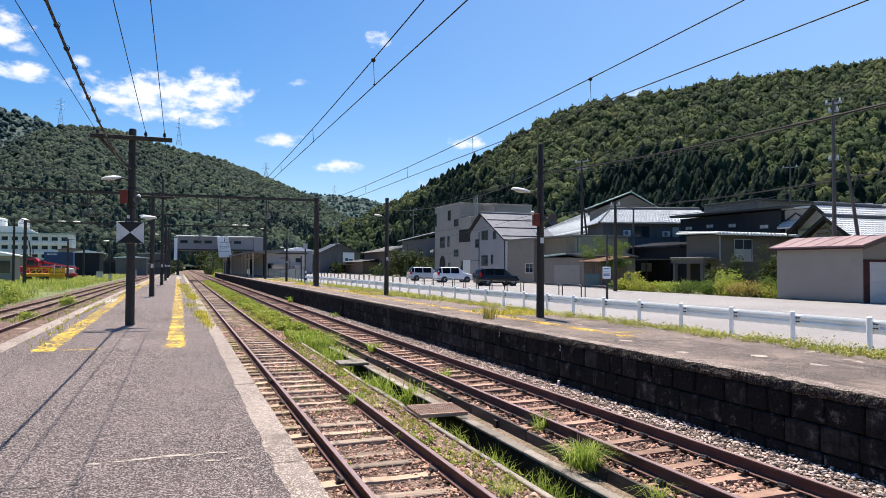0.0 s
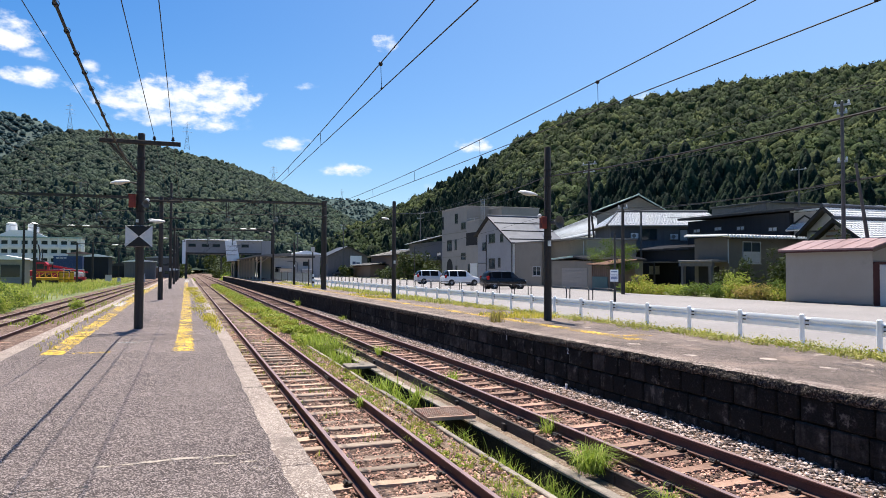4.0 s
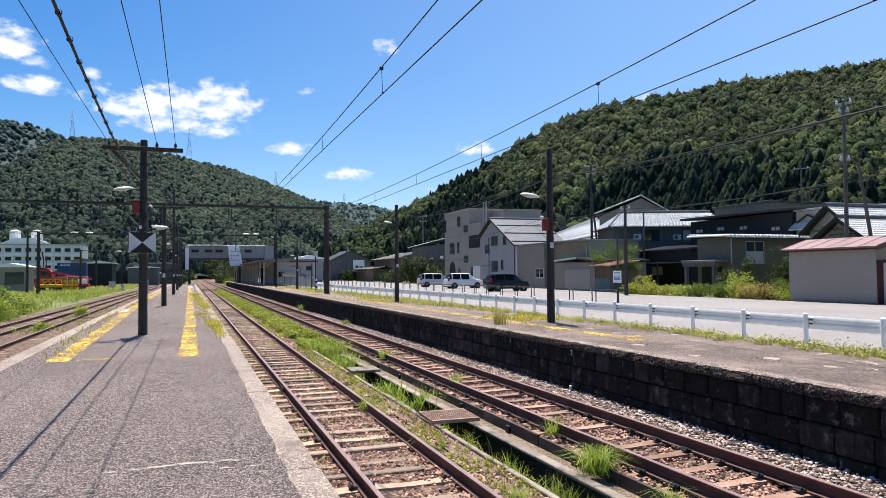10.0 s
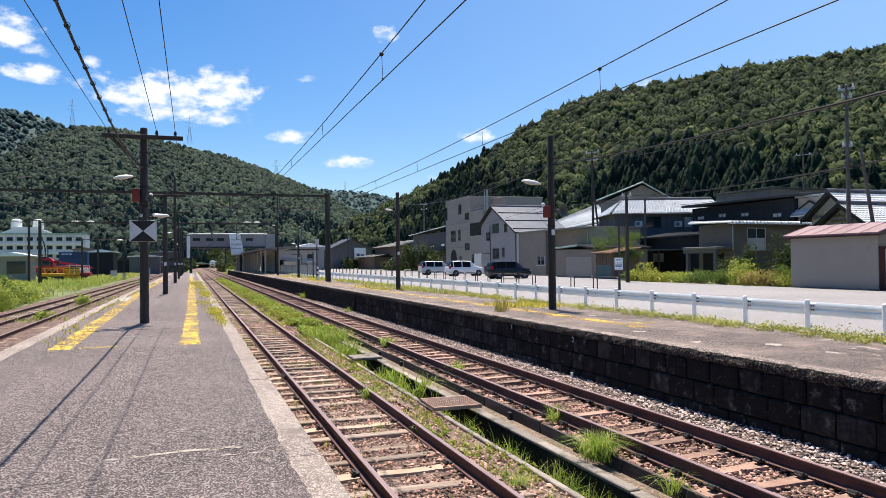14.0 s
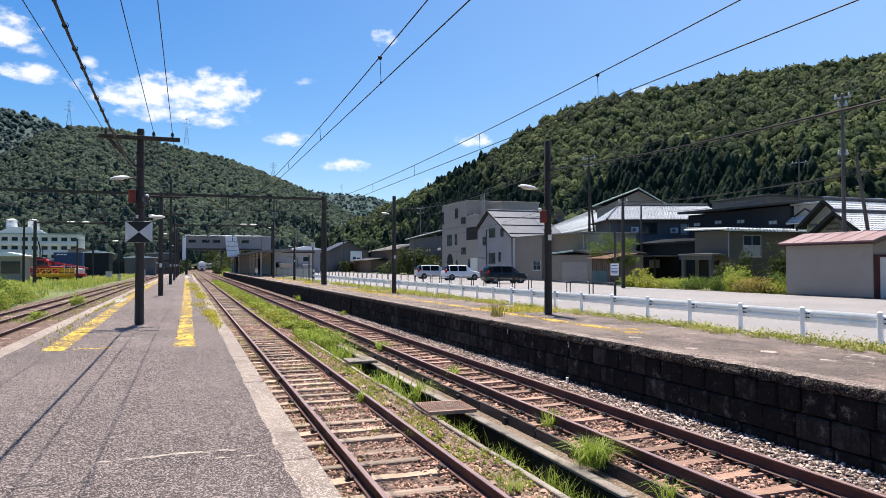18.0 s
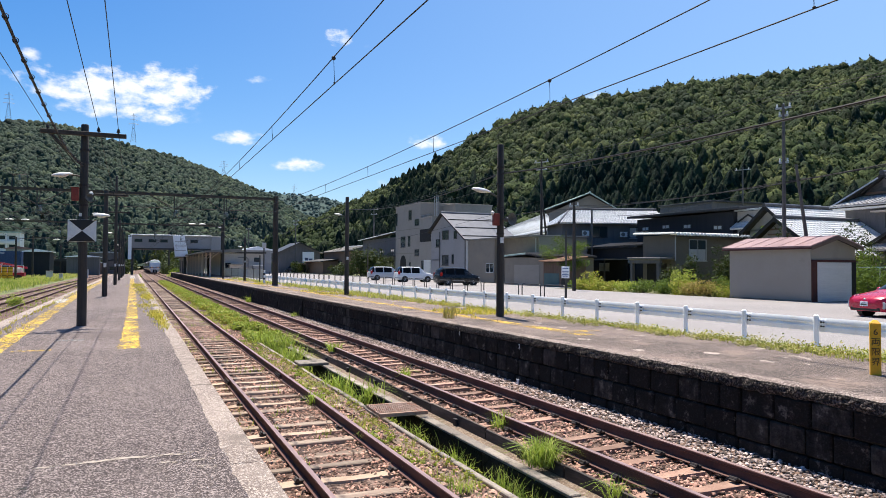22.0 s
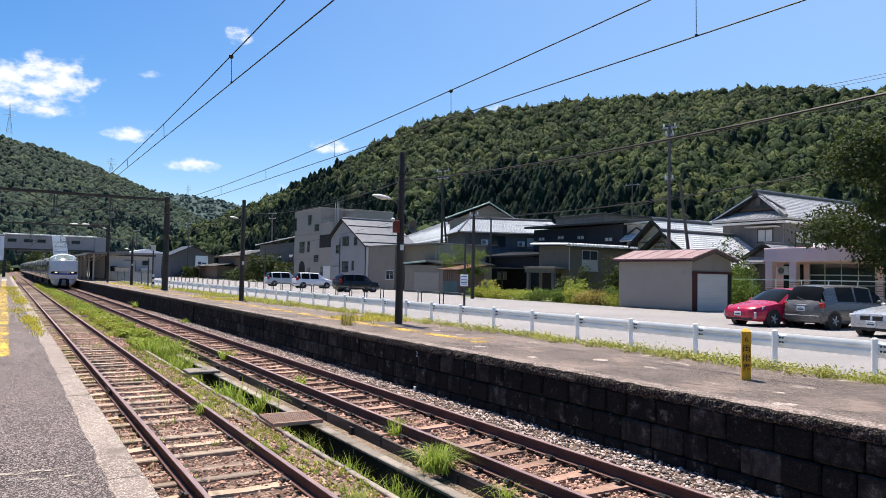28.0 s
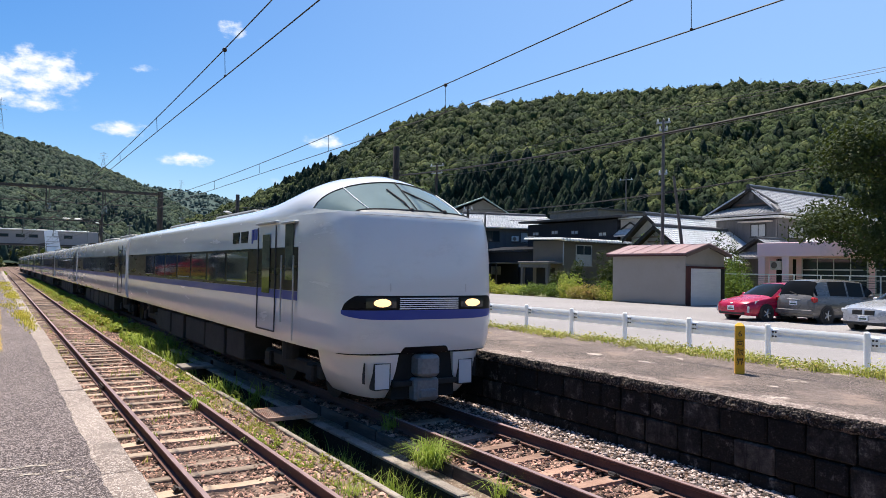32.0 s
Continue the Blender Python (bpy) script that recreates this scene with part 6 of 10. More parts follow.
    def door(self, ya, yb, za, zb, mat, face="front", ribs=0, y=0.0):
        za, zb = za - self.z0, zb - self.z0
        if face == "front":
            a, b, m = self.lx(ya), self.lx(yb), None
            m = pose(a, y, 0)
        else:
            a, b = ya, yb
            m = pose(self.w, a, 0, 0, 0, 90)
        w = b - a
        g = Geo(m).box(0, w, -0.03, 0.01, za, zb)
        d = part("door", g, mat, self.ob)
        if ribs:
            for i in range(ribs):
                z = za + (zb - za) * (i + 0.5) / ribs
                part("slat", Geo(m).box(0.02, w - 0.02, -0.05, -0.03, z - (zb - za) / ribs * 0.42, z + (zb - za) / ribs * 0.42, 0, 0.008), mat, d)
        return self

    def pipe(self, pts, r=0.045, mat="gutter", name="downpipe"):
        part(name, Geo().tube([(self.lx(p[0]), p[1], p[2] - self.z0) for p in pts], r, 8), M[mat], self.ob, smooth=50)
        return self

    def aircon(self, y, z, yy=-0.3):
        x = self.lx(y)
        ob = part("air_conditioner", Geo().box(x - 0.4, x + 0.4, yy - 0.1, yy + 0.2, z - self.z0, z - self.z0 + 0.6, 0, 0.03), M["lamp_white"], self.ob, "white air-conditioner unit")
        part("fan_grille", Geo().cyl((x - 0.1, yy - 0.12, z - self.z0 + 0.3), (x - 0.1, yy - 0.1, z - self.z0 + 0.3), 0.22, n=14), M["gutter"], ob)
        return self


def make_near_houses():
    # garage shed by the road
    s = House("garage_shed", "plain stucco garage with a faded red metal roof and white shutter", "garage", 32.1, 30.95, 25.55, 3.4)
    s.walls(3.5, W["shed"]).gable(3.5, 4.0, 1.7, W["shed"], "x").roof_x(3.52, 4.02, R["metal_pink"], 0.28, seam=0.9, ridge=False)
    s.door(0.42, 3.05, RZ, 2.65, M["shutter"], "right", 22)
    red = wall_mat("dark_red_post", (0.06, 0.022, 0.02), (0.09, 0.032, 0.028))
    part("door_post", Geo().box(s.w, s.w + 0.06, 0.02, 0.4, 0, 2.2), red, s.ob, "dark red door jamb")
    part("door_post", Geo().box(s.w, s.w + 0.06, 3.06, 3.38, 0, 2.2), M["dark_void"], s.ob)
    part("lintel", Geo().box(s.w, s.w + 0.08, 0.02, 3.38, 2.08, 2.2), red, s.ob)
    part("eave_board", Geo().box(-0.28, s.w + 0.28, -0.31, -0.27, 2.74, 2.82), red, s.ob)
    for yy, e in ((-0.3, 1.7), (3.7, 1.7)):
        part("verge_board", Geo().add([(s.w + a, yy, z) for a in (0.285, 0.31) for z in (2.68, 2.86)] + [(s.w + a, e, z) for a in (0.285, 0.31) for z in (3.26, 3.44)], [(0, 1, 3, 2), (4, 6, 7, 5), (0, 4, 5, 1), (2, 3, 7, 6), (0, 2, 6, 4), (1, 5, 7, 3)]), W["brown"], s.ob, "dark brown verge board")
    part("footing", Geo().box(-0.04, s.w + 0.04, -0.04, 3.44, -0.3, 0.08), M["trough"], s.ob)

    # pink one-storey building with a canopy
    s = House("pink_building", "pale pink flat-roofed building with a deep canopy", "building", 45.0, 28.9, 11.0, 9.0)
    s.walls(4.4, W["pink"])
    part("canopy", Geo().box(0, s.w, -1.3, 0.0, 3.04, 3.96, 0, 0.02), W["pink"], s.ob)
    s.flat(4.42, W["white"], 0.0)
    part("roof_box", Geo().box(2.4, 3.6, 0.4, 1.4, 4.0, 4.3, 0, 0.02), W["white"], s.ob)
    for x in (0.05, 1.75):
        part("pillar", Geo().box(x, x + 0.5, -1.25, -0.8, -0.3, 3.04, 0, 0.02), W["pink"], s.ob)
    part("entrance", Geo().box(0.6, 2.0, -0.02, 0.02, 0.0, 2.9), M["dark_void"], s.ob)
    s.aircon(28.0, 2.75, -0.5)
    s.window(26.5, 22.3, 1.3, 3.55, "sash_pale", bars=3).window(21.9, 15.5, 1.3, 3.55, "sash_pale", bars=5)
    for a, c in ((26.5, 22.3), (21.9, 15.5)):
        for z in (1.55, 2.2):
            part("transom", Geo().box(s.lx(a), s.lx(c), -0.06, 0, z - 0.04, z + 0.04), M["sash_pale"], s.ob)

    def barge(s, xl, zl, xm, zm, xr, zr, y, k=0.26):
        """Dark boards along a gable's two slopes."""
        zl, zm, zr = zl - s.z0, zm - s.z0, zr - s.z0
        for P in ([(xl, zl), (xm, zm), (xm, zm - k), (xl + 0.05, zl - k)], [(xm, zm), (xr, zr), (xr - 0.05, zr - k), (xm, zm - k)]):
            part("bargeboard", Geo().prism(P, "y", y - 0.06, y), R["barge"], s.ob, "dark weathered bargeboard")

    # two-storey house with glazed tiles behind it
    s = House("tiled_house", "two-storey dark-boarded house with a hipped glazed tile roof", "house", 51.0, 37.5, 32.0, 14.0)
    s.walls(7.0, W["slate"])
    w, xm = s.w, 2.8
    s.slope((w + 0.7, -0.9, 7.12), (w + 0.7, 14.5, 7.12), (xm, 14.5, 9.4), (xm, 0.35, 9.4), R["kawara"], 0.33)
    s.slope((-0.7, 14.5, 7.12), (-0.7, -0.9, 7.12), (xm, 0.35, 9.4), (xm, 14.5, 9.4), R["kawara"])
    s.slope((-0.7, -0.9, 7.12), (w + 0.7, -0.9, 7.12), (5.2, 0.75, 7.86), (0.4, 0.75, 7.86), R["kawara"], 0.33)
    part("gable_wall", Geo().prism([(0.3, 7.7 - RZ), (5.3, 7.7 - RZ), (xm, 9.3 - RZ)], "y", 0.75, 0.9), R["ridge"], s.ob)
    part("gable_beam", Geo().box(1.3, 4.3, 0.62, 0.75, 8.05 - RZ, 8.2 - RZ), W["brown"], s.ob)
    part("gable_post", Geo().box(xm - 0.2, xm + 0.2, 0.62, 0.75, 8.5 - RZ, 9.1 - RZ), W["slate"], s.ob)
    barge(s, 0.0, 7.72, xm, 9.55, 5.5, 7.72, 0.3, 0.34)
    s.ridge((xm, 0.2, 9.55), (xm, 14.4, 9.55), R["ridge"], 0.2).ridge((5.25, -0.3, 7.85), (w + 0.7, -0.95, 7.3), R["ridge"], 0.17).ridge((5.3, 0.3, 7.95), (xm, 0.32, 9.5), R["ridge"], 0.1)
    part("eave_soffit", Geo().box(-0.55, w + 0.55, -0.72, 0.0, 6.86 - RZ, 7.0 - RZ).box(w, w + 0.55, 0.0, 14.0, 6.86 - RZ, 7.0 - RZ), W["white"], s.ob, "pale boarded eave")
    s.window(34.3, 32.95, 5.4, 6.45, bars=1, pane="blind").window(1.4, 3.5, 5.3, 6.3, bars=1, pane="blind", face="right").window(6.2, 8.0, 5.3, 6.3, bars=1, pane="blind", face="right")
    part("window_hood", Geo().box(s.lx(35.1), s.lx(32.4), -0.6, 0, 6.56 - RZ, 6.66 - RZ, 0, 0.02), W["cream"], s.ob, "pale hood over the window")
    s.pipe(((32.05, -0.08, 6.9), (32.05, -0.08, 3.0)), 0.05)
    # porch with its own small gable
    s.walls(3.8, W["slate"], 4.4, 8.0, -3.2, 0.0)
    s.slope((3.6, -4.0, 3.62), (8.4, -4.0, 3.62), (7.8, -3.1, 4.05), (4.3, -3.1, 4.05), R["kawara"], 0.33)
    s.roof_y(4.05, 5.0, 4.05, 6.1, R["kawara"], 0.25, 0.33, x0=4.5, x1=7.7, y0=-3.4, y1=0.0, ridge=False)
    part("gable_wall", Geo().prism([(4.4, 3.95 - RZ), (7.8, 3.95 - RZ), (6.1, 4.9 - RZ)], "y", -3.2, -3.1), R["ridge"], s.ob)
    barge(s, 4.1, 4.0, 6.1, 5.12, 8.1, 4.0, -3.62, 0.2)
    s.ridge((6.1, -3.7, 5.12), (6.1, 0, 5.12), R["ridge"], 0.13)

    # low house with two pale tile roofs, one before the other
    s = House("low_tiled_house", "low old house under two pale tile roofs", "house", 42.0, 41.6, 32.6, 9.0)
    s.walls(3.5, W["weathered"], 3.6, 8.8, 0.3, 9.0)
    part("gable_wall", Geo().prism([(3.6, 3.4 - RZ), (8.8, 3.4 - RZ), (5.4, 5.72 - RZ), (3.6, 4.4 - RZ)], "y", 0.3, 0.45), W["weathered"], s.ob)
    s.roof_y(4.5, 5.85, 3.42, 5.4, R["silver"], 0.4, 0.33, x0=3.4, x1=9.0, y0=0.2, y1=9.0, ridge=False)
    barge(s, 3.0, 4.3, 5.4, 5.98, 9.4, 3.2, -0.2, 0.3)
    s.ridge((5.4, -0.2, 6.0), (5.4, 8.6, 6.0), R["ridge"], 0.17)
    for k in (0, 1, 2):
        part("gable_beam", Geo().box(4.3 + k * 0.2, 6.6 - k * 0.3, 0.16, 0.3, 4.35 - RZ + k * 0.36, 4.47 - RZ + k * 0.36), W["brown"], s.ob)
    s.walls(5.4, W["weathered"], 0.1, 4.1, 3.2, 11.0)
    part("gable_wall", Geo().prism([(0.1, 5.3 - RZ), (4.1, 5.3 - RZ), (2.1, 6.95 - RZ)], "y", 3.2, 3.35), W["weathered"], s.ob)
    s.roof_y(5.4, 7.06, 5.4, 2.1, R["silver"], 0.4, 0.33, x0=0.0, x1=4.2, y0=3.0, y1=11.0, ridge=False)
    barge(s, -0.4, 5.15, 2.1, 7.2, 4.6, 5.15, 2.6, 0.28)
    s.ridge((2.1, 2.5, 7.22), (2.1, 11.2, 7.22), R["ridge"], 0.17)
    # small far roof between this house and the black one
    s = House("small_tiled_house", "small house with a tiled gable behind the black house", "house", 62.0, 59.6, 54.5, 7.0)
    s.walls(6.4, W["cream"]).gable(6.4, 8.4, s.w / 2, W["cream"]).roof_y(6.4, 8.5, 6.4, s.w / 2, R["kawara"], 0.5, 0.36)
    barge(s, -0.5, 6.15, s.w / 2, 8.65, s.w + 0.5, 6.15, -0.5, 0.3)

    # olive house with a corrugated eave, and the black one behind
    s = House("olive_house", "olive-grey house with a scalloped white eave, above flower beds", "house", 40.0, 48.1, 44.1, 8.2)
    s.walls(5.0, W["olive"]).slope((s.w + 0.5, -0.5, 5.08), (s.w + 0.5, 8.3, 5.08), (-0.4, 8.3, 5.3), (-0.4, -0.5, 5.3), R["metal_grey"], 0.0, 0.4, 0.1)
    for i in range(25):
        y = -0.35 + i * 0.345
        part("eave_tile", Geo().cyl((s.w + 0.62, y, 5.02 - RZ), (s.w - 0.2, y, 5.1 - RZ), 0.13, 0.12, 8), M["white_paint"], s.ob, "white scalloped eave tile", smooth=50)
    part("eave_gutter", Geo().tube([(-0.5, -0.6, 5.2 - RZ), (s.w + 0.5, -0.6, 5.08 - RZ)], 0.08, 8), M["white_paint"], s.ob)
    part("dark_fascia", Geo().box(s.w + 0.02, s.w + 0.5, -0.4, 8.2, 4.84 - RZ, 4.92 - RZ), M["sash"], s.ob)
    s.window(1.3, 3.15, 2.9, 4.66, "sash_pale", "glass", 1, face="right")
    part("frosted_pane", Geo().box(s.w, s.w + 0.03, 1.4, 3.05, 2.98 - RZ, 3.85 - RZ), M["blind"], s.ob, "frosted lower pane")
    s.pipe(((44.1, -0.08, 4.9), (44.1, -0.08, 2.9)), 0.05, "steel_pale")
    part("porch_roof", Geo().box(-0.3, s.w - 0.2, -1.5, 0, 2.42, 2.6, 0, 0.03), M["gutter"], s.ob)
    part("porch_lintel", Geo().box(-0.1, s.w - 0.4, -1.35, -1.1, 2.1, 2.42), W["slate"], s.ob)
    for x in (0.0, s.w - 0.75):
        part("porch_post", Geo().box(x, x + 0.26, -1.38, -1.1, -0.3, 2.1), W["slate"], s.ob)
    part("porch_opening", Geo().box(0.5, 2.9, -0.03, 0, -0.2, 2.1), M["dark_void"], s.ob)

    s = House("black_house", "large black-boarded house with a shallow sloping roof", "house", 48.0, 58.65, 45.85, 9.0)
    s.walls(7.3, W["navy"])
    s.slope((-0.8, -0.7, 7.55), (s.w + 1.2, -0.7, 7.5), (s.w + 1.2, 9.5, 7.95), (-0.8, 9.5, 8.0), R["dark"], 0, 0.5, 0.16)
    for y, z in ((57.86, 6.1), (54.87, 6.15), (51.95, 6.05), (48.16, 5.75)):
        s.window(y, y - 1.05, z, z + 0.42, "sash", "blind", 1, sill=False)
    s = House("grey_annex", "pale metal-clad annex wedged beside the black house", "house", 48.4, 45.78, 42.6, 6.0)
    s.walls(7.3, W["weathered"]).slope((-0.05, -0.3, 7.32), (s.w + 0.3, -0.3, 7.32), (s.w + 0.3, 6.0, 7.7), (-0.05, 6.0, 7.7), R["metal_grey"], 0, 0.4)
    s.slope((0.0, -0.9, 5.7), (2.6, -0.9, 5.7), (2.6, -0.02, 6.3), (0.0, -0.02, 6.3), R["silver"], 0.3)
    barge(s, -0.05, 6.3, 1.25, 7.0, 2.6, 6.3, -0.1, 0.14)
    s = House("navy_annex", "low dark annex with a grey roof edge", "house", 44.5, 62.4, 50.5, 3.4)
    s.walls(4.3, W["navy"]).slope((-0.3, -0.5, 4.35), (s.w + 0.2, -0.5, 4.5), (s.w + 0.2, 3.4, 4.9), (-0.3, 3.4, 4.9), R["dark"], 0, 0.4)
    s.window(56.6, 55.4, 2.75, 3.1, "sash_pale", "blind", 0, sill=False)
    part("carport_roof", Geo().box(2.8, 7.4, -3.4, -0.52, 2.5, 2.6), M["gutter"], s.ob)
    for x in (3.0, 5.0, 7.2):
        part("carport_post", Geo().box(x - 0.06, x + 0.06, -3.3, -3.18, -0.3, 2.5), M["sash"], s.ob)
    # Dark panel added so that the carport's inside looks shaded.
    part("carport_back", Geo().box(2.9, 7.3, -0.6, -0.54, -0.2, 2.5), M["dark_void"], s.ob)
    s.window(59.5, 57.9, 2.0, 2.8, "sash_pale", "blind", 1, y=-0.62)

    # two-storey house with white tiles
    s = House("white_tiled_house", "two-storey grey house with a pale tile roof", "house", 44.5, 67.3, 55.3, 8.0, turn=70)
    s.walls(7.5, W["slate"])
    s.slope((-0.6, -0.7, 7.3), (s.w + 0.6, -0.7, 7.3), (s.w + 0.2, 3.6, 9.1), (1.7, 3.6, 9.1), R["silver"], 0.36)
    s.slope((s.w + 0.6, 8.6, 7.3), (-0.6, 8.6, 7.3), (1.7, 3.6, 9.1), (s.w + 0.2, 3.6, 9.1), R["silver"])
    s.slope((-0.6, 8.6, 7.3), (-0.6, -0.7, 7.3), (1.7, 3.6, 9.1), (1.7, 3.7, 9.1), R["kawara"])
    s.ridge((1.6, 3.6, 9.22), (s.w + 0.2, 3.6, 9.22), R["ridge"], 0.2).ridge((-0.6, -0.75, 7.35), (1.7, 3.6, 9.15), R["ridge"], 0.14)
    s.window(63.9, 62.1, 5.75, 7.0, bars=1).window(59.6, 57.0, 5.7, 6.95, bars=2, pane="blind").aircon(64.7, 5.9).aircon(60.3, 5.8)
    part("window_rail", Geo().box(7.6, 10.4, -0.5, -0.46, 5.05, 5.1).box(7.6, 10.4, -0.5, -0.46, 5.45, 5.5), M["sash_pale"], s.ob)
    part("lower_wall", Geo().box(0, s.w, -0.06, 0, -0.3, 4.3), W["navy"], s.ob)
    s.slope((-0.8, -1.6, 4.1), (s.w + 0.5, -1.6, 4.1), (s.w + 0.5, 0, 4.75), (-0.8, 0, 4.75), R["ridge"], 0.36)

    s = House("gabled_house", "tall house with a pale green metal gable roof", "house", 53.6, 84.4, 74.5, 9.0, turn=55)
    s.walls(10.0, W["taupe"]).gable(10.0, 12.4, 5.6, W["taupe"])
    s.roof_y(10.6, 12.7, 10.0, 5.6, R["metal_green"], 0.6, 0, 0.6)
    s = House("silver_roofed_house", "grey house under a wide silver roof", "house", 57.0, 110.0, 84.5, 9.0)
    s.walls(7.6, W["slate"])
    s.slope((-0.5, -0.6, 7.5), (s.w + 0.4, -0.6, 7.2), (s.w - 1.0, 6.0, 11.2), (9.0, 6.0, 11.2), R["metal_grey"], 0, 0.5)
    s.window(94.0, 92.5, 4.8, 6.6, bars=1).window(90.5, 89.3, 4.8, 6.6, bars=1)
    s = House("roofed_annex", "narrow house with a silver metal roof", "house", 50.0, 92.0, 76.5, 6.0)
    s.walls(6.6, W["slate"]).slope((-0.5, -0.5, 6.4), (s.w + 0.4, -0.5, 7.1), (s.w + 0.4, 6, 9.0), (-0.5, 6, 7.9), R["metal_grey"], 0, 0.5)
    s.window(80.6, 79.4, 4.2, 5.8, bars=1)

    # taupe house and garage beside it
    s = House("taupe_house", "flat-roofed taupe house with one small window", "house", 36.2, 74.6, 60.8, 7.0)
    s.walls(5.4, W["taupe"], x1=6.6).walls(5.4, W["taupe"], 6.6, None, 1.2).flat(5.42, M["gutter"], 0.15)
    s.window(70.0, 68.2, 1.7, 2.75, "sash_pale", "glass", 1)
    s.pipe(((61.2, 1.1, 5.3), (61.2, 1.1, 2.0)), 0.05, "steel_pale")
    s = House("grey_garage", "low grey garage with a shallow metal roof", "garage", 34.5, 62.6, 55.2, 5.5)
    s.walls(3.2, W["taupe"]).slope((-1.0, -0.3, 3.35), (4.6, -0.3, 3.6), (4.6, 5.8, 3.75), (-1.0, 5.8, 3.5), R["metal_green"], 0, 0.35).slope((4.6, -0.3, 3.6), (s.w + 0.15, -0.3, 3.3), (s.w + 0.15, 5.8, 3.3), (4.6, 5.8, 3.75), R["dark"], 0, 0.35)
    s.door(60.6, 55.9, RZ, 2.55, W["beige"], ribs=9)

    # grey gable-fronted house
    s = House("gable_fronted_house", "grey two-storey house with a steep slate roof", "house", 36.0, 85.3, 74.8, 6.5)
    s.walls(5.7, W["grey"])
    part("gable_wall", Geo().prism([(0, 5.7 - RZ), (s.w, 5.7 - RZ), (3.9, 9.0 - RZ), (0, 7.0 - RZ)], "y", 0, 0.15), W["grey"], s.ob)
    part("gable_wall", Geo().prism([(0, 5.7 - RZ), (s.w, 5.7 - RZ), (3.9, 9.0 - RZ), (0, 7.0 - RZ)], "y", s.d - 0.15, s.d), W["grey"], s.ob)
    part("wall", Geo().box(0, 0.15, 0.15, s.d - 0.15, 5.7 - RZ, 7.0 - RZ), W["grey"], s.ob)
    s.roof_y(7.0, 9.1, 5.75, 3.9, R["slate"], 0.4, 0, 0)
    barge(s, -0.45, 6.84, 3.9, 9.17, s.w + 0.45, 5.62, -0.405, 0.16)
    for k in (0.3, 0.62, 0.95):
        xx = 3.9 + (s.w - 3.9) * k
        part("snow_rail", Geo().tube([(xx, -0.3, 9.1 - RZ - 3.35 * k + 0.12), (xx, s.d + 0.3, 9.1 - RZ - 3.35 * k + 0.12)], 0.05, 6), M["sash"], s.ob)
    s.window(81.7, 79.8, 5.75, 6.9, bars=1).window(78.2, 77.4, 5.75, 6.75, bars=0).window(83.7, 82.7, 4.85, 5.9, bars=0)
    s.window(81.7, 79.8, 2.5, 3.8, bars=1).window(78.8, 78.2, 2.7, 3.85, bars=0)
    s.pipe(((82.4, -0.08, 6.8), (82.4, -0.08, 1.0)), 0.05, "sash").pipe(((74.9, -0.08, 5.6), (74.9, -0.08, 0.6)), 0.05, "sash").pipe(((84.9, -0.08, 3.2), (82.4, -0.08, 3.2)), 0.05, "sash")
    part("side_cladding", Geo().box(s.w, s.w + 0.03, 0, s.d, 0, 5.0), W["white"], s.ob)

    # three-storey beige building
    s = House("three_storey_building", "beige three-storey building with a recessed balcony", "building", 38.5, 106.0, 91.0, 9.5)
    s.walls(11.6, W["beige"], 0, 10.6).walls(9.3, W["beige"], 10.6, None)
    s.walls(11.2, W["beige"], 10.6, None, 3.6)
    s.flat(11.6, W["beige"], 0.06, 0.2, 0, 10.6).flat(9.3, W["beige"], 0.06, 0.15, 10.6, None, 0, 3.6).flat(11.2, W["beige"], 0.08, 0.2, 10.6, None, 3.6)
    part("railing", Geo().box(10.6, s.w, 0.0, 0.04, 9.75 - RZ, 9.8 - RZ).box(11.8, 11.84, 0, 0.04, 9.3 - RZ, 9.8 - RZ).box(13.4, 13.44, 0, 0.04, 9.3 - RZ, 9.8 - RZ), M["steel_pale"], s.ob)
    part("recess", Geo().box(s.lx(95.6), s.lx(91.4), -0.02, 0.02, 5.9 - RZ, 7.75 - RZ), M["dark_void"], s.ob, "flat dark panel, the painted shade of a balcony recess")
    part("balcony_lip", Geo().box(s.lx(95.7), s.lx(91.3), -0.08, 0.0, 5.75 - RZ, 5.9 - RZ), W["beige"], s.ob)
    for ya, yb, za, zb in ((100.2, 99.0, 9.4, 10.9), (103.6, 101.6, 5.3, 7.0), (100.3, 99.5, 5.4, 7.0), (97.6, 95.9, 8.4, 9.4), (97.6, 95.9, 3.9, 4.9), (106.0, 105.2, 8.8, 10.8), (94.9, 94.1, 1.4, 3.2), (99.9, 99.2, 1.3, 3.0)):
        s.window(min(ya, 105.9), yb, za, zb, bars=1 if ya - yb > 1.1 else 0)
    s.door(94.0, 91.4, RZ + 0.1, 3.3, M["shutter"], ribs=10)
    rings = [(s.lx(103.8), 0), (s.lx(101.2), 0), (s.lx(101.2), 2.2)] + [(s.lx(102.5) + 1.3 * math.cos(a), 2.2 + 1.3 * math.sin(a)) for a in (0.5, 1.0, 1.57, 2.1, 2.6)] + [(s.lx(103.8), 2.2)]
    part("arched_entrance", Geo().prism(rings, "y", -0.03, 0.03), M["dark_void"], s.ob, "dark arched entrance")
    for z in (4.3, 7.95):
        part("string_course", Geo().box(-0.03, 10.63, -0.04, 0, z - RZ, z - RZ + 0.08), W["taupe"], s.ob)
    for x in (11.2, 11.9, 12.4):
        part("flue", Geo().cyl((x, 2.0, 9.3 - RZ), (x, 2.0, 12.7 - RZ), 0.06, n=8), M["steel_pale"], s.ob)
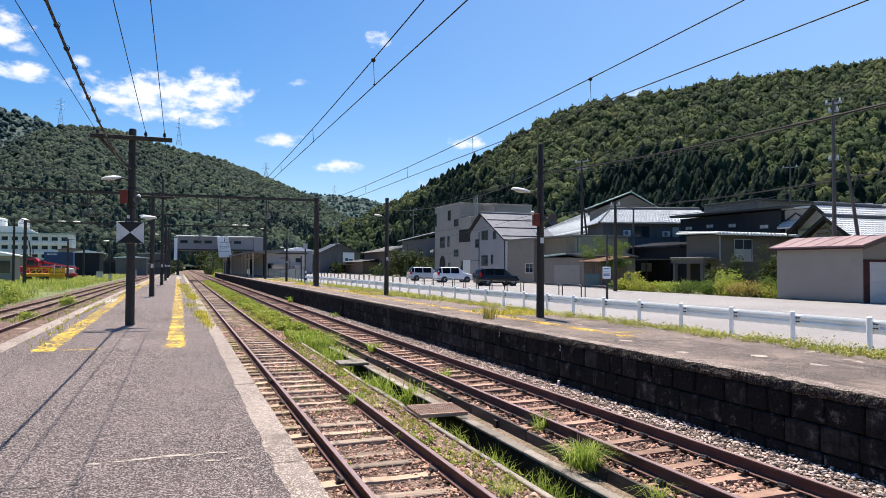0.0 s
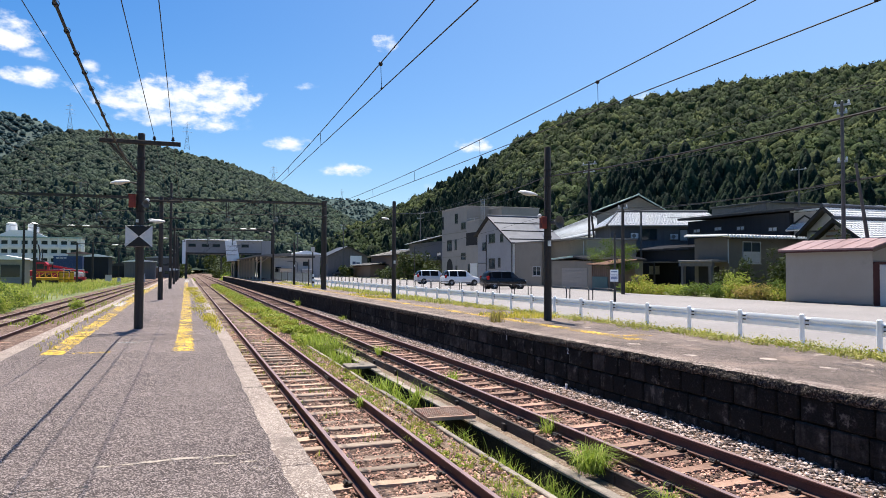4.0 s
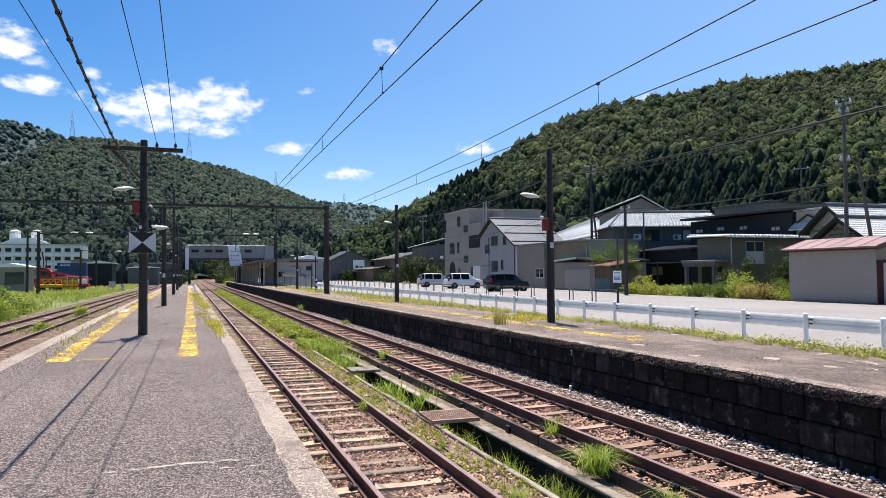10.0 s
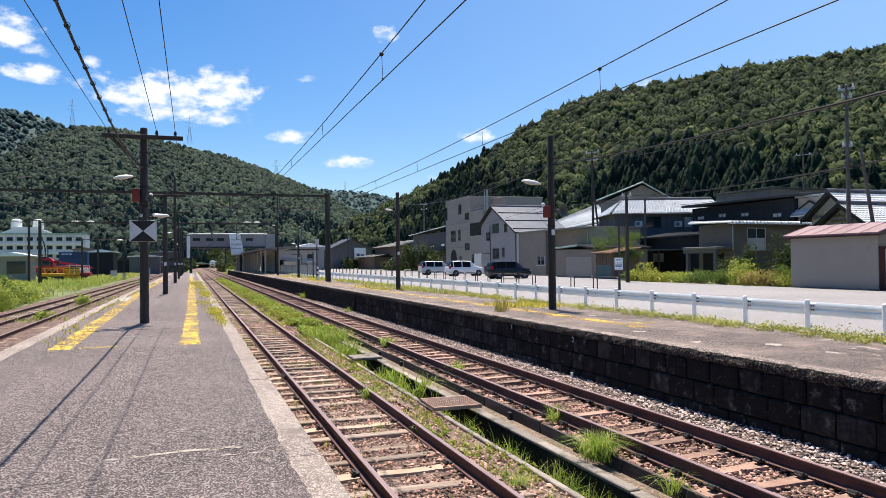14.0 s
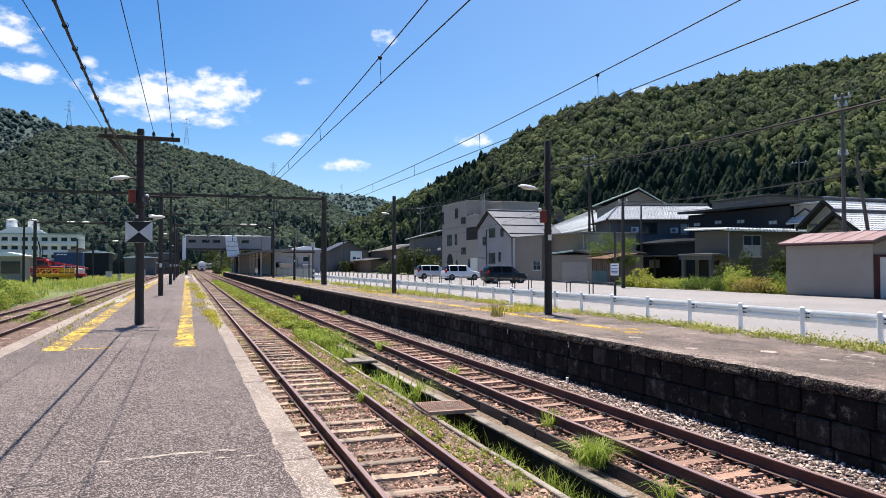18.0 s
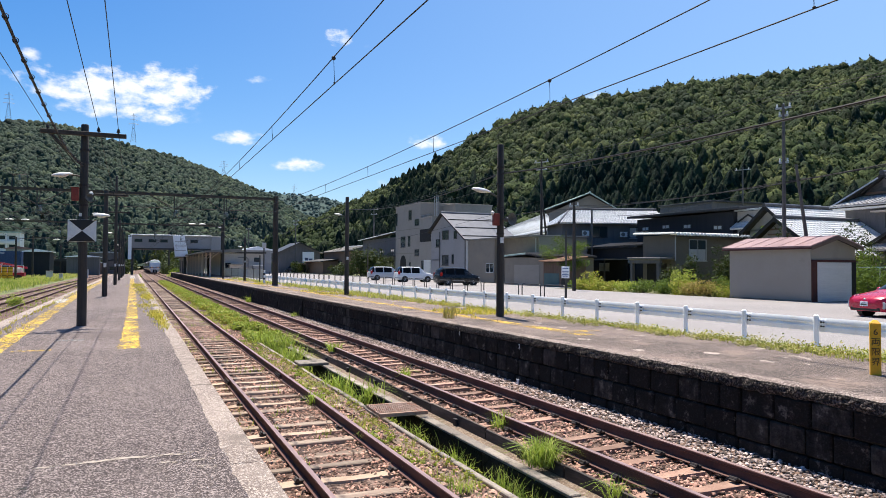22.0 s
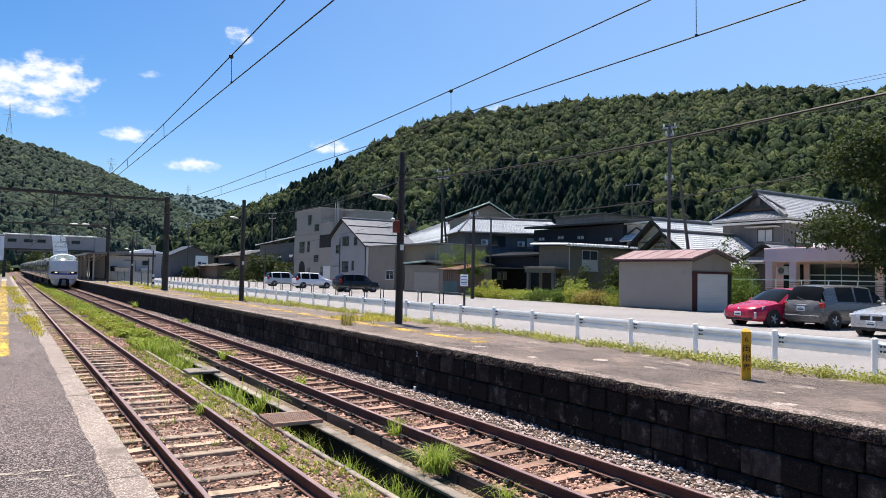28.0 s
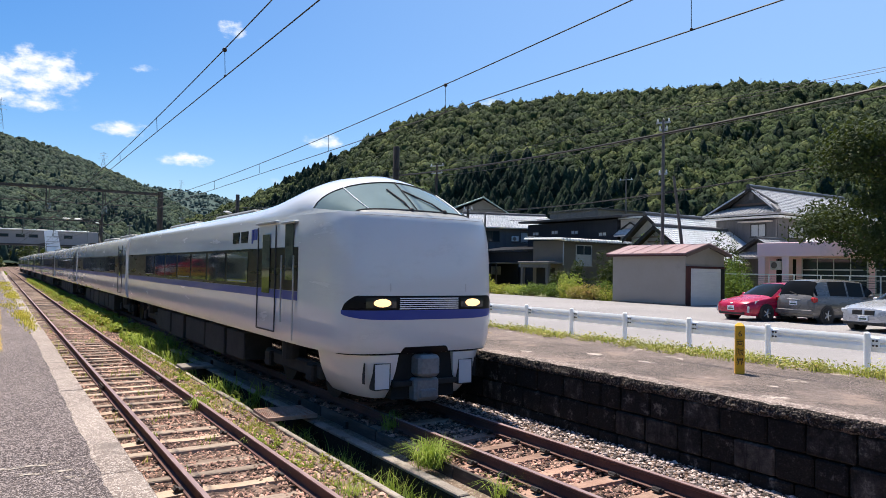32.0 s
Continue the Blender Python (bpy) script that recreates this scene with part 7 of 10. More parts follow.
    # stepped roof rail with a few aerials
    part("aerial", Geo().tube([(6, 5, 11.8 - RZ), (6, 5, 12.6 - RZ)], 0.03, 6).tube([(5.2, 5, 12.5 - RZ), (6.8, 5, 12.5 - RZ)], 0.02, 6), M["steel_dark"], s.ob)

    # houses further down the road
    s = House("grey_roofed_house", "house with a pale sloping roof behind dark shrubs", "house", 43.0, 138.0, 112.0, 9.0)
    s.walls(6.9, W["slate"])
    s.slope((-0.8, -0.8, 7.55), (s.w + 0.5, -0.8, 8.6), (s.w + 0.5, 5.0, 10.1), (-0.8, 5.0, 8.5), R["silver"], 0, 0.5)
    part("wall", Geo().box(0, s.w, 0.0, 0.15, 6.3, 7.0), W["slate"], s.ob)
    s.window(121.0, 119.0, 4.3, 5.6, bars=1).window(127.0, 125.0, 4.3, 5.6, bars=1)
    part("lean_to_roof", Geo().box(8, 22, -2.2, 0, 3.4, 3.55), R["ridge"], s.ob)
    s = House("dark_tiled_house", "dark brown house under a sooty tile roof", "house", 42.0, 166.0, 143.0, 9.0)
    s.walls(5.6, W["brown"])
    s.slope((-0.7, -0.8, 5.5), (s.w + 0.7, -0.8, 5.5), (s.w - 1.5, 4.5, 6.8), (1.5, 4.5, 6.8), R["dark"], 0.4)
    s.slope((s.w + 0.7, 9.8, 5.5), (-0.7, 9.8, 5.5), (1.5, 4.5, 6.8), (s.w - 1.5, 4.5, 6.8), R["dark"])
    s.slope((s.w + 0.7, -0.8, 5.5), (s.w + 0.7, 9.8, 5.5), (s.w - 1.5, 4.6, 6.8), (s.w - 1.5, 4.5, 6.8), R["dark"], 0.4)
    s.ridge((1.5, 4.5, 6.9), (s.w - 1.5, 4.5, 6.9), R["kawara"], 0.15)
    s.window(160.0, 157.0, 2.0, 3.6, bars=1).window(153.0, 150.0, 2.0, 3.6, bars=1)
    s = House("pale_roofed_store", "low dark store with a small brown porch roof", "house", 38.5, 170.0, 153.0, 4.0)
    s.walls(3.4, W["brown"]).slope((-0.6, -0.8, 3.3), (s.w + 0.5, -0.8, 3.3), (s.w + 0.5, 4, 4.0), (-0.6, 4, 4.0), R["dark"], 0.4)
    part("porch", Geo().box(2, 8, -1.6, 0, 2.2, 2.3), R["brown"], s.ob)


def make_small_sheds():
    s = House("timber_lean_to", "weathered lean-to with a rust-brown roof", "shed", 34.4, 55.1, 52.2, 2.6)
    s.walls(2.7, W["brown"]).slope((-0.2, -0.4, 2.85), (s.w + 0.3, -0.4, 2.8), (s.w + 0.3, 2.6, 3.25), (-0.2, 2.6, 3.3), R["brown"], 0, 0.3, 0.06)
    part("teal_panel", Geo().box(0.2, 2.6, -0.06, 0, 0.0, 1.2), W["teal"], s.ob)
    for i in range(9):
        part("batten", Geo().box(0.1 + i * 0.32, 0.16 + i * 0.32, -0.05, 0, 1.2, 2.3), W["brown"], s.ob)
    # large grey hall behind the black house
    s = House("grey_hall", "long grey hall behind the black house", "building", 70.0, 80.5, 70.5, 11.0)
    s.walls(11.1, W["slate"]).flat(11.1, R["dark"], 0.2, 0.25)
    # railings before the pink building
    root = thing("mesh_fence", pose(39.6, 0, RZ), "white-topped mesh fence behind the parked cars", "fence")
    for i in range(12):
        y = 28.6 - i * 1.6
        part("post", Geo().box(-0.03, 0.03, y - 0.03, y + 0.03, 0, 1.85), M["white_paint"], root)
        if i < 11:
            g = Geo()
            for k in range(13):
                g.box(-0.008, 0.008, y - 1.57, y - 0.03, 0.12 + k * 0.13, 0.14 + k * 0.13)
            part("mesh_panel", g, M["steel_dark"], root)
            part("top_rail", Geo().box(-0.025, 0.025, y - 1.57, y - 0.03, 1.8, 1.86), M["white_paint"], root)


def make_station():
    # platform building and canopy down the line
    root = thing("station_building", None, "long low station building with a platform canopy", "station")
    part("canopy_roof", Geo().prism([(7.5, 4.0), (7.5, 3.82), (11.6, 3.95), (11.6, 4.3)], "y", 84, 150), M["gutter"], root)
    part("back_wall", Geo().box(11.4, 11.6, 100, 117.4, FZ, 4.0), W["station"], root)
    for i in range(12):
        y = 86 + i * 5.2
        part("canopy_post", Geo().box(8.2, 8.36, y - 0.08, y + 0.08, FZ, 3.85), W["cream"], root)
        part("bracket", Geo().tube([(8.3, y, 3.1), (9.2, y, 3.85)], 0.05, 6), W["cream"], root)
    part("waiting_room", Geo().box(8.6, 11.4, 128, 150, FZ, 3.8), W["station"], root)
    part("dark_doorway", Geo().box(8.56, 8.6, 138, 147, FZ, 3.4), M["dark_void"], root)
    for y in (129.5, 132.5, 135.5):
        part("window", Geo().box(8.56, 8.6, y, y + 1.8, 1.9, 3.3), M["glass"], root)
    root = thing("station_hall", pose(13.0, 118.0, FZ), "cream flat-roofed station hall beside the platform", "station")
    part("wall", Geo().box(0.1, 6.8, 0, 16, -0.4, 3.4), W["station"], root)
    part("roof", Geo().box(-0.3, 7.1, -0.4, 16.4, 3.4, 3.6, 0, 0.03), M["gutter"], root)
    # Dark strip added along the roof edge for the eave's shadow.
    part("eave_shadow_board", Geo().box(-0.3, 7.1, -0.44, -0.4, 3.34, 3.62), M["sash"], root)
    part("dark_opening", Geo().box(0.3, 1.6, -0.03, 0.01, 0.0, 1.8), M["dark_void"], root)
    part("lean_to", Geo().box(1.2, 3.0, -1.6, -0.02, -0.4, 1.5, 0, 0.02), W["cream"], root)
    part("lean_to_roof", Geo().box(1.0, 3.2, -1.9, 0.0, 1.5, 1.62, 0, 0.02), M["gutter"], root)
    part("duct", Geo().tube([(2.6, -0.15, 2.7), (4.0, -0.15, 2.7), (4.25, -0.15, 2.5), (4.25, -0.15, -0.3)], 0.07, 8), M["gutter"], root, smooth=50)
    part("store_box", Geo().box(4.9, 6.5, -1.2, -0.02, -0.4, 1.35, 0, 0.03), W["grey"], root)
    part("store_lid", Geo().box(4.8, 6.6, -1.35, 0.0, 1.35, 1.45, 0, 0.02), M["grey_paint"], root)
    part("window", Geo().box(5.2, 6.2, -0.04, 0.01, 2.0, 2.7), M["glass"], root)
    s = thing("white_roofed_store", pose(22.5, 160.0, RZ), "low store with a white roof behind the station", "shed")
    part("wall", Geo().box(0, 6.0, 0, 10, -0.3, 5.2), W["grey"], s)
    part("roof", Geo().prism([(-0.5, 5.2), (6.5, 5.2), (6.5, 5.35), (3.0, 6.1), (-0.5, 5.35)], "y", -0.5, 10.5), M["white_paint"], s)
    fence = thing("platform_fence", pose(11.72, 0, FZ), "pale steel picket fence along the back of the platform", "fence")
    picket = Geo().box(-0.015, 0.015, -0.015, 0.015, 0.05, 1.0).mesh("picket", M["steel_pale"])
    for i in range(22):
        y = 70.0 + i * 2.0
        part("post", Geo().box(-0.04, 0.04, y - 0.04, y + 0.04, -0.4, 1.1), M["steel_dark"] if i % 3 == 0 else M["steel_pale"], fence)
        if i < 21:
            for q in (0.12, 0.98):
                part("rail", Geo().box(-0.025, 0.025, y + 0.04, y + 1.96, q - 0.03, q + 0.03), M["steel_pale"], fence)
            for k in range(9):
                part("picket", picket, None, fence, m=pose(0, y + 0.2 + k * 0.2, 0))
    # footbridge with its white stair
    fb = thing("footbridge", pose(0, 118.0, 0), "covered grey footbridge over the tracks with a white stair", "footbridge")
    part("deck", Geo().box(-0.2, 11.4, -0.2, 2.8, 4.75, 5.0), M["steel_dark"], fb)
    for y in (-0.2, 2.7):
        part("side_wall", Geo().box(-0.2, 11.4, y, y + 0.1, 5.0, 6.95), W["grey"], fb)
    part("roof", Geo().box(-0.4, 11.6, -0.5, 3.1, 6.95, 7.1, 0, 0.03), M["white_paint"], fb)
    for x in (0.75, 2.75, 4.4, 8.85):
        w = part("window", Geo().box(x - 0.6, x + 0.6, -0.24, -0.2, 5.85, 6.4), M["gutter"], fb)
        part("pane", Geo().box(x - 0.52, x + 0.52, -0.26, -0.24, 5.92, 6.33), M["glass"], w)
    part("stair_side", Geo().prism([(5.67, 6.9), (7.4, 6.9), (8.0, 3.7), (6.0, 3.7)], "y", -0.9, -0.7), M["white_paint"], fb, "white stair cladding")
    for z in (4.6, 5.3, 6.0):
        part("stair_band", Geo().box(6.0, 7.6, -0.93, -0.9, z, z + 0.12), M["grey_paint"], fb)
    part("stair_side", Geo().box(-0.7, -0.2, -0.9, -0.7, 3.2, 6.9), M["white_paint"], fb, "white stair cladding")
    for x in (-0.1, 7.6, 11.2):
        part("pier", Geo().box(x - 0.2, x + 0.2, 1.0, 1.5, 0, 4.75), M["steel_dark"], fb)
    part("lift_tower", Geo().box(11.4, 13.4, -0.4, 3.0, FZ - 0.4, 7.0, 0, 0.03), W["grey"], fb)
    for z in (7.35, 7.7):
        part("tower_rail", Geo().box(11.3, 13.5, -0.5, -0.46, z - 0.03, z + 0.03), M["steel_dark"], fb)
    for x in (11.3, 12.4, 13.46):
        part("tower_post", Geo().box(x, x + 0.05, -0.5, -0.46, 7.0, 7.67), M["steel_dark"], fb)
    part("stair_roof", Geo().prism([(-2.6, 4.6), (-0.7, 6.4), (-0.7, 6.2), (-2.6, 4.4)], "y", -0.6, 2.6), M["steel_dark"], fb)
    # shop with a white board far down the road
    s = thing("gabled_shop", pose(34.0, 180.0, RZ), "dark gabled shop with a white signboard", "shop")
    part("wall", Geo().box(0, 10.5, 0, 12, -0.3, 5.3), W["slate"], s)
    part("gable_wall", Geo().prism([(0, 5.3), (10.5, 5.3), (5.2, 7.7)], "y", 0, 0.2), W["slate"], s)
    for a in (-1, 1):
        x0, x1 = (5.2, -0.7) if a < 0 else (5.2, 11.2)
        part("roof", Geo().add([(x0, -0.8, 7.9), (x1, -0.8, 5.1), (x1, 12.5, 5.1), (x0, 12.5, 7.9), (x0, -0.8, 7.75), (x1, -0.8, 4.95), (x1, 12.5, 4.95), (x0, 12.5, 7.75)], [(0, 1, 2, 3), (7, 6, 5, 4), (0, 4, 5, 1), (1, 5, 6, 2), (2, 6, 7, 3), (3, 7, 4, 0)]), R["dark"], s)
    part("signboard", Geo().box(5.9, 8.9, -0.3, -0.1, 2.6, 5.4, 0, 0.02), M["white_paint"], s)
    ink = surf("dark_blue_print", (0.03, 0.05, 0.12), (0.06, 0.08, 0.16), 3.0, 20.0, 0.6)
    part("print_bar", Geo().box(6.5, 7.3, -0.31, -0.305, 3.2, 3.9), ink, s)
    part("print_bar", Geo().box(7.5, 8.5, -0.31, -0.305, 3.3, 3.7), ink, s)
    part("shop_front", Geo().box(4.5, 9.5, -0.05, 0, 0, 2.2), M["glass"], s)


def make_left_yard():
    # apartment block beyond the yard
    a = thing("apartment_block", pose(-76, 330, 0), "white four-storey apartment block with rooftop tanks", "apartments")
    part("wall", Geo().box(0, 34, 0, 12, 0, 15.2), W["white"], a)
    part("roof", Geo().box(-0.3, 34.3, -0.5, 12.3, 15.2, 15.6), M["gutter"], a)
    for i in range(9):
        for k in range(4):
            x, z = 1.3 + i * 3.6, 1.6 + k * 3.6
            w = part("window", Geo().box(x, x + 2.4, -0.1, 0.0, z, z + 1.7), M["sash_pale"], a)
            part("pane", Geo().box(x + 0.15, x + 2.25, -0.13, -0.1, z + 0.15, z + 1.55), M["glass"], w)
    for k in range(1, 4):
        part("balcony", Geo().box(-0.2, 34.2, -1.1, 0, 3.3 * k + 0.6 * k - 0.9, 3.3 * k + 0.6 * k + 0.1), W["white"], a)
    part("stair_tower", Geo().box(6, 18, 2, 10, 15.6, 17.4), W["white"], a)
    part("lean_roof", Geo().prism([(2.5, 15.6), (21.5, 15.6), (15.5, 18.2), (8.5, 18.2)], "y", -0.3, 2.0), M["white_paint"], a, "white sloping stair roof")
    part("eave_band", Geo().box(-0.4, 34.4, -0.7, -0.5, 15.1, 15.65), R["metal_green"], a, "pale green eave band")
    for i in range(10):
        part("partition", Geo().box(0.3 + i * 3.6, 0.6 + i * 3.6, -1.15, 0, 0.3, 15.1), W["white"], a)
    for x in (7.5, 15.5):
        part("roof_tank", Geo().cyl((x, 5, 17.8), (x, 5, 21.2), 2.2, 2.0, 16).cyl((x, 5, 21.2), (x, 5, 21.8), 2.0, 0.6, 16), W["white"], a, smooth=40)
    # sheds and wagons of the yard
    def shed(x, y, w, d, h, wall, roof, label, name="yard_shed", over=0.4, rise=0.6):
        s = thing(name, pose(x, y, 0), label, "shed")
        part("wall", Geo().box(0, w, 0, d, -0.3, h), wall, s)
        part("roof", Geo().prism([(-over, h), (w + over, h), (w + over, h + 0.12), (w / 2, h + rise), (-over, h + 0.12)], "y", -over, d + over), roof, s)
        return s
    s = shed(-25.7, 112, 4.2, 5, 3.6, W["beige"], M["white_paint"], "beige yard shed with a dark window")
    part("window", Geo().box(1.6, 3.9, -0.05, 0, 1.2, 2.9), M["glass"], s)
    shed(-20.1, 162, 4.7, 8, 4.9, W["navy"], M["white_paint"], "dark yard store with a pale roof")
    shed(-14.5, 190, 7.0, 8, 4.2, W["slate"], M["white_paint"], "grey store with a white roof")
    shed(-27.0, 190, 5.0, 8, 6.0, W["grey"], R["metal_pink"], "small house with a reddish roof")
    shed(-40, 170, 8.0, 8, 4.0, W["taupe"], R["metal_grey"], "plain grey shed in the yard")
    shed(-12.0, 240, 9.0, 8, 6.0, W["slate"], R["metal_grey"], "dark house beyond the yard")
    for x, y, w, h, wall, roof, lab in ((-19.5, 205, 6.0, 3.2, "navy", "dark", "low black shed beyond the yard"), (-12.5, 212, 5.0, 2.8, "brown", "metal_grey", "low brown shed with a pale roof beyond the yard"),
                                        (-6.5, 218, 4.5, 3.4, "slate", "dark", "low grey shed beyond the yard"), (-34.0, 208, 7.0, 3.6, "slate", "metal_grey", "low grey house with a pale roof beyond the yard"),
                                        (-44.0, 214, 8.0, 4.2, "navy", "dark", "low dark house beyond the yard"), (-26.5, 222, 6.5, 4.6, "brown", "dark", "brown house beyond the yard")):
        s = shed(x, y, w, 5, h, W[wall], R[roof], lab, "far_shed", 0.4, 0.9)
        part("door", Geo().box(w * 0.55, w * 0.8, -0.05, 0, -0.1, 2.0), M["dark_void"], s)
        part("window", Geo().box(w * 0.12, w * 0.42, -0.05, 0, 1.0, 1.9), M["glass"], s)
    c = thing("blue_container", pose(-23.7, 150, 0.0), "blue freight container on a flat wagon in the yard", "container")
    blue = surf("blue_container_paint", (0.02, 0.05, 0.15), (0.035, 0.075, 0.2), 2.0, 20.0, 0.5)
    part("wagon_bed", Geo().box(-0.3, 5.2, 0, 2.5, -0.1, 1.9), M["under_frame"], c)
    part("shell", Geo().box(0, 4.9, 0, 2.5, 1.9, 4.75), blue, c)
    for i in range(19):
        part("rib", Geo().box(0.12 + i * 0.25, 0.24 + i * 0.25, -0.05, 0, 2.0, 4.3), blue, c)
    part("top_rail", Geo().box(-0.04, 4.94, -0.08, 0, 4.55, 4.79), blue, c)
    for xa, xb in ((0.5, 1.0), (1.1, 1.6), (1.7, 2.2)):
        part("print_bar", Geo().box(xa, xb, -0.09, -0.085, 4.33, 4.5), M["white_paint"], c)
    # red crane wagon and yellow works wagon
    r = thing("red_works_crane", pose(-23.0, 126, -0.1), "red works crane wagon in the long grass", "wagon")
    red = surf("bright_red_paint", (0.42, 0.015, 0.035), (0.52, 0.03, 0.05), 2.0, 20.0, 0.5)
    part("chassis", Geo().box(0, 7.6, 0, 2.2, 0.6, 1.15, 0, 0.03), red, r)
    part("cab", Geo().prism([(0.2, 1.15), (2.3, 1.15), (2.3, 3.1), (1.9, 3.5), (0.6, 3.5), (0.2, 2.6)], "y", 0.1, 2.1), red, r)
    part("cab_window", Geo().box(0.75, 1.75, 0.06, 0.1, 2.35, 3.2), M["glass"], r)
    part("cab_window", Geo().box(1.85, 2.2, 0.06, 0.1, 2.3, 2.9), M["glass"], r)
    part("engine_hood", Geo().box(2.5, 4.4, 0.2, 2.0, 1.15, 2.3, 0, 0.06), red, r)
    part("counterweight", Geo().box(-0.5, 0.3, 0.3, 1.9, 1.3, 2.2, 0, 0.08), red, r)
    part("exhaust", Geo().cyl((2.9, 0.6, 2.3), (2.9, 0.6, 3.1), 0.09, n=8), M["iron"], r)
    part("boom", Geo().prism([(1.6, 2.9), (7.9, 1.75), (7.9, 2.05), (1.6, 3.3)], "y", 0.85, 1.25), red, r, "folded red boom")
    part("boom_ram", Geo().tube([(2.2, 0.8, 1.6), (4.6, 0.8, 2.5)], 0.09, 8), M["steel_pale"], r)
    part("mast", Geo().tube([(1.0, 1.1, 3.5), (1.0, 1.1, 5.0), (0.75, 1.1, 6.3)], 0.1, 8).tube([(1.35, 1.3, 3.4), (1.35, 1.3, 5.6)], 0.07, 8), M["steel_dark"], r)
    for x in (4.6, 5.6, 6.6, 7.5):
        part("stanchion", Geo().box(x - 0.03, x + 0.03, 0.0, 0.06, 1.15, 2.35), M["white_paint"], r)
    for z in (1.75, 2.32):
        part("guard_bar", Geo().box(4.6, 7.5, 0.0, 0.05, z - 0.03, z + 0.03), M["white_paint"], r)
    part("load", Geo().box(4.8, 7.2, 0.5, 1.9, 1.15, 1.95, 0, 0.05), M["shutter"], r, "pale crates on the deck")
    for x in (0.9, 2.4, 5.4, 6.9):
        part("wheel", Geo().cyl((x, -0.02, 0.42), (x, 0.14, 0.42), 0.42, n=16), M["iron"], r)
    y = thing("yellow_works_trolley", pose(-21.2, 117, -0.1), "amber works wagon with a lattice frame and drum ends", "trolley")
    part("bed", Geo().box(0, 5.0, 0, 1.7, 0.75, 1.2, 0, 0.04), M["yellow_paint"], y)
    for x in (0.05, 0.85, 1.65, 2.45, 3.25):
        part("stake", Geo().box(x, x + 0.1, -0.03, 0.06, 1.2, 1.95), M["yellow_paint"], y)
    for x in (0.1, 0.9, 1.7, 2.5):
        part("lattice", Geo().tube([(x, 0.0, 1.22), (x + 0.78, 0.0, 1.9)], 0.04, 5), M["yellow_paint"], y)
    part("top_bar", Geo().box(0, 3.4, -0.04, 0.08, 1.9, 2.05).box(0, 3.4, 1.5, 1.62, 1.9, 2.05), M["yellow_paint"], y)
    part("tool_box", Geo().box(1.0, 2.4, 0.4, 1.3, 1.2, 1.7, 0, 0.04), M["iron"], y)
    for x in (3.75, 4.45, 5.15):
        d = part("drum", Geo().cyl((x, 0.2, 0.45), (x, 0.2, 2.05), 0.31, n=16), M["yellow_paint"], y, smooth=40)
        for z in (0.8, 1.35, 1.85):
            part("drum_band", Geo().cyl((x, 0.2, z), (x, 0.2, z + 0.07), 0.325, n=16), M["iron"], d, smooth=40)
    for x in (0.6, 2.8):
        for v in (0.1, 1.6):
            part("wheel", Geo().cyl((x, v - 0.06, 0.4), (x, v + 0.06, 0.4), 0.4, n=14), M["iron"], y)
    # relay cabinets and short posts in the grass
    for x, yy, w, h in ((-13.6, 138.0, 1.0, 1.5), (-9.3, 150.0, 1.6, 1.7), (-10.8, 128.0, 0.5, 1.1)):
        k = thing("relay_cabinet", pose(x, yy, -0.25), "grey steel relay cabinet beside the yard tracks", "cabinet")
        part("body", Geo().box(0, w, 0, 0.6, 0, h, 0, 0.02), M["grey_paint"], k)
        part("door", Geo().box(0.06, w - 0.06, -0.02, 0, 0.1, h - 0.1, 0, 0.005), M["grey_paint"], k)
        part("lid", Geo().box(-0.05, w + 0.05, -0.06, 0.66, h, h + 0.06, 0, 0.01), M["gutter"], k)
    # yard lamp posts
    for x, yy, top in ((-19.1, 100, 8.2), (-15.5, 118, 6.4)):
        p = thing("yard_lamp", pose(x, yy, -0.1), "tall dark lamp post in the yard", "lamp post", "yard lamps")
        part("shaft", Geo().cyl((0, 0, 0), (0, 0, top), 0.17, 0.12, 10), M["pole_wood"], p, smooth=40)
        part("arm", Geo().tube([(0, 0, top - 0.15), (9.0, 0, top - 0.25)], 0.05, 6), M["steel_dark"], p)
        for k in (5.2, 6.9):
            part("lamp_head", Geo().sphere((k, 0, top - 0.25), 0.5, 10, 6, 0, (1, 0.4, 0.22)), M["lamp_white"], p, smooth=True)


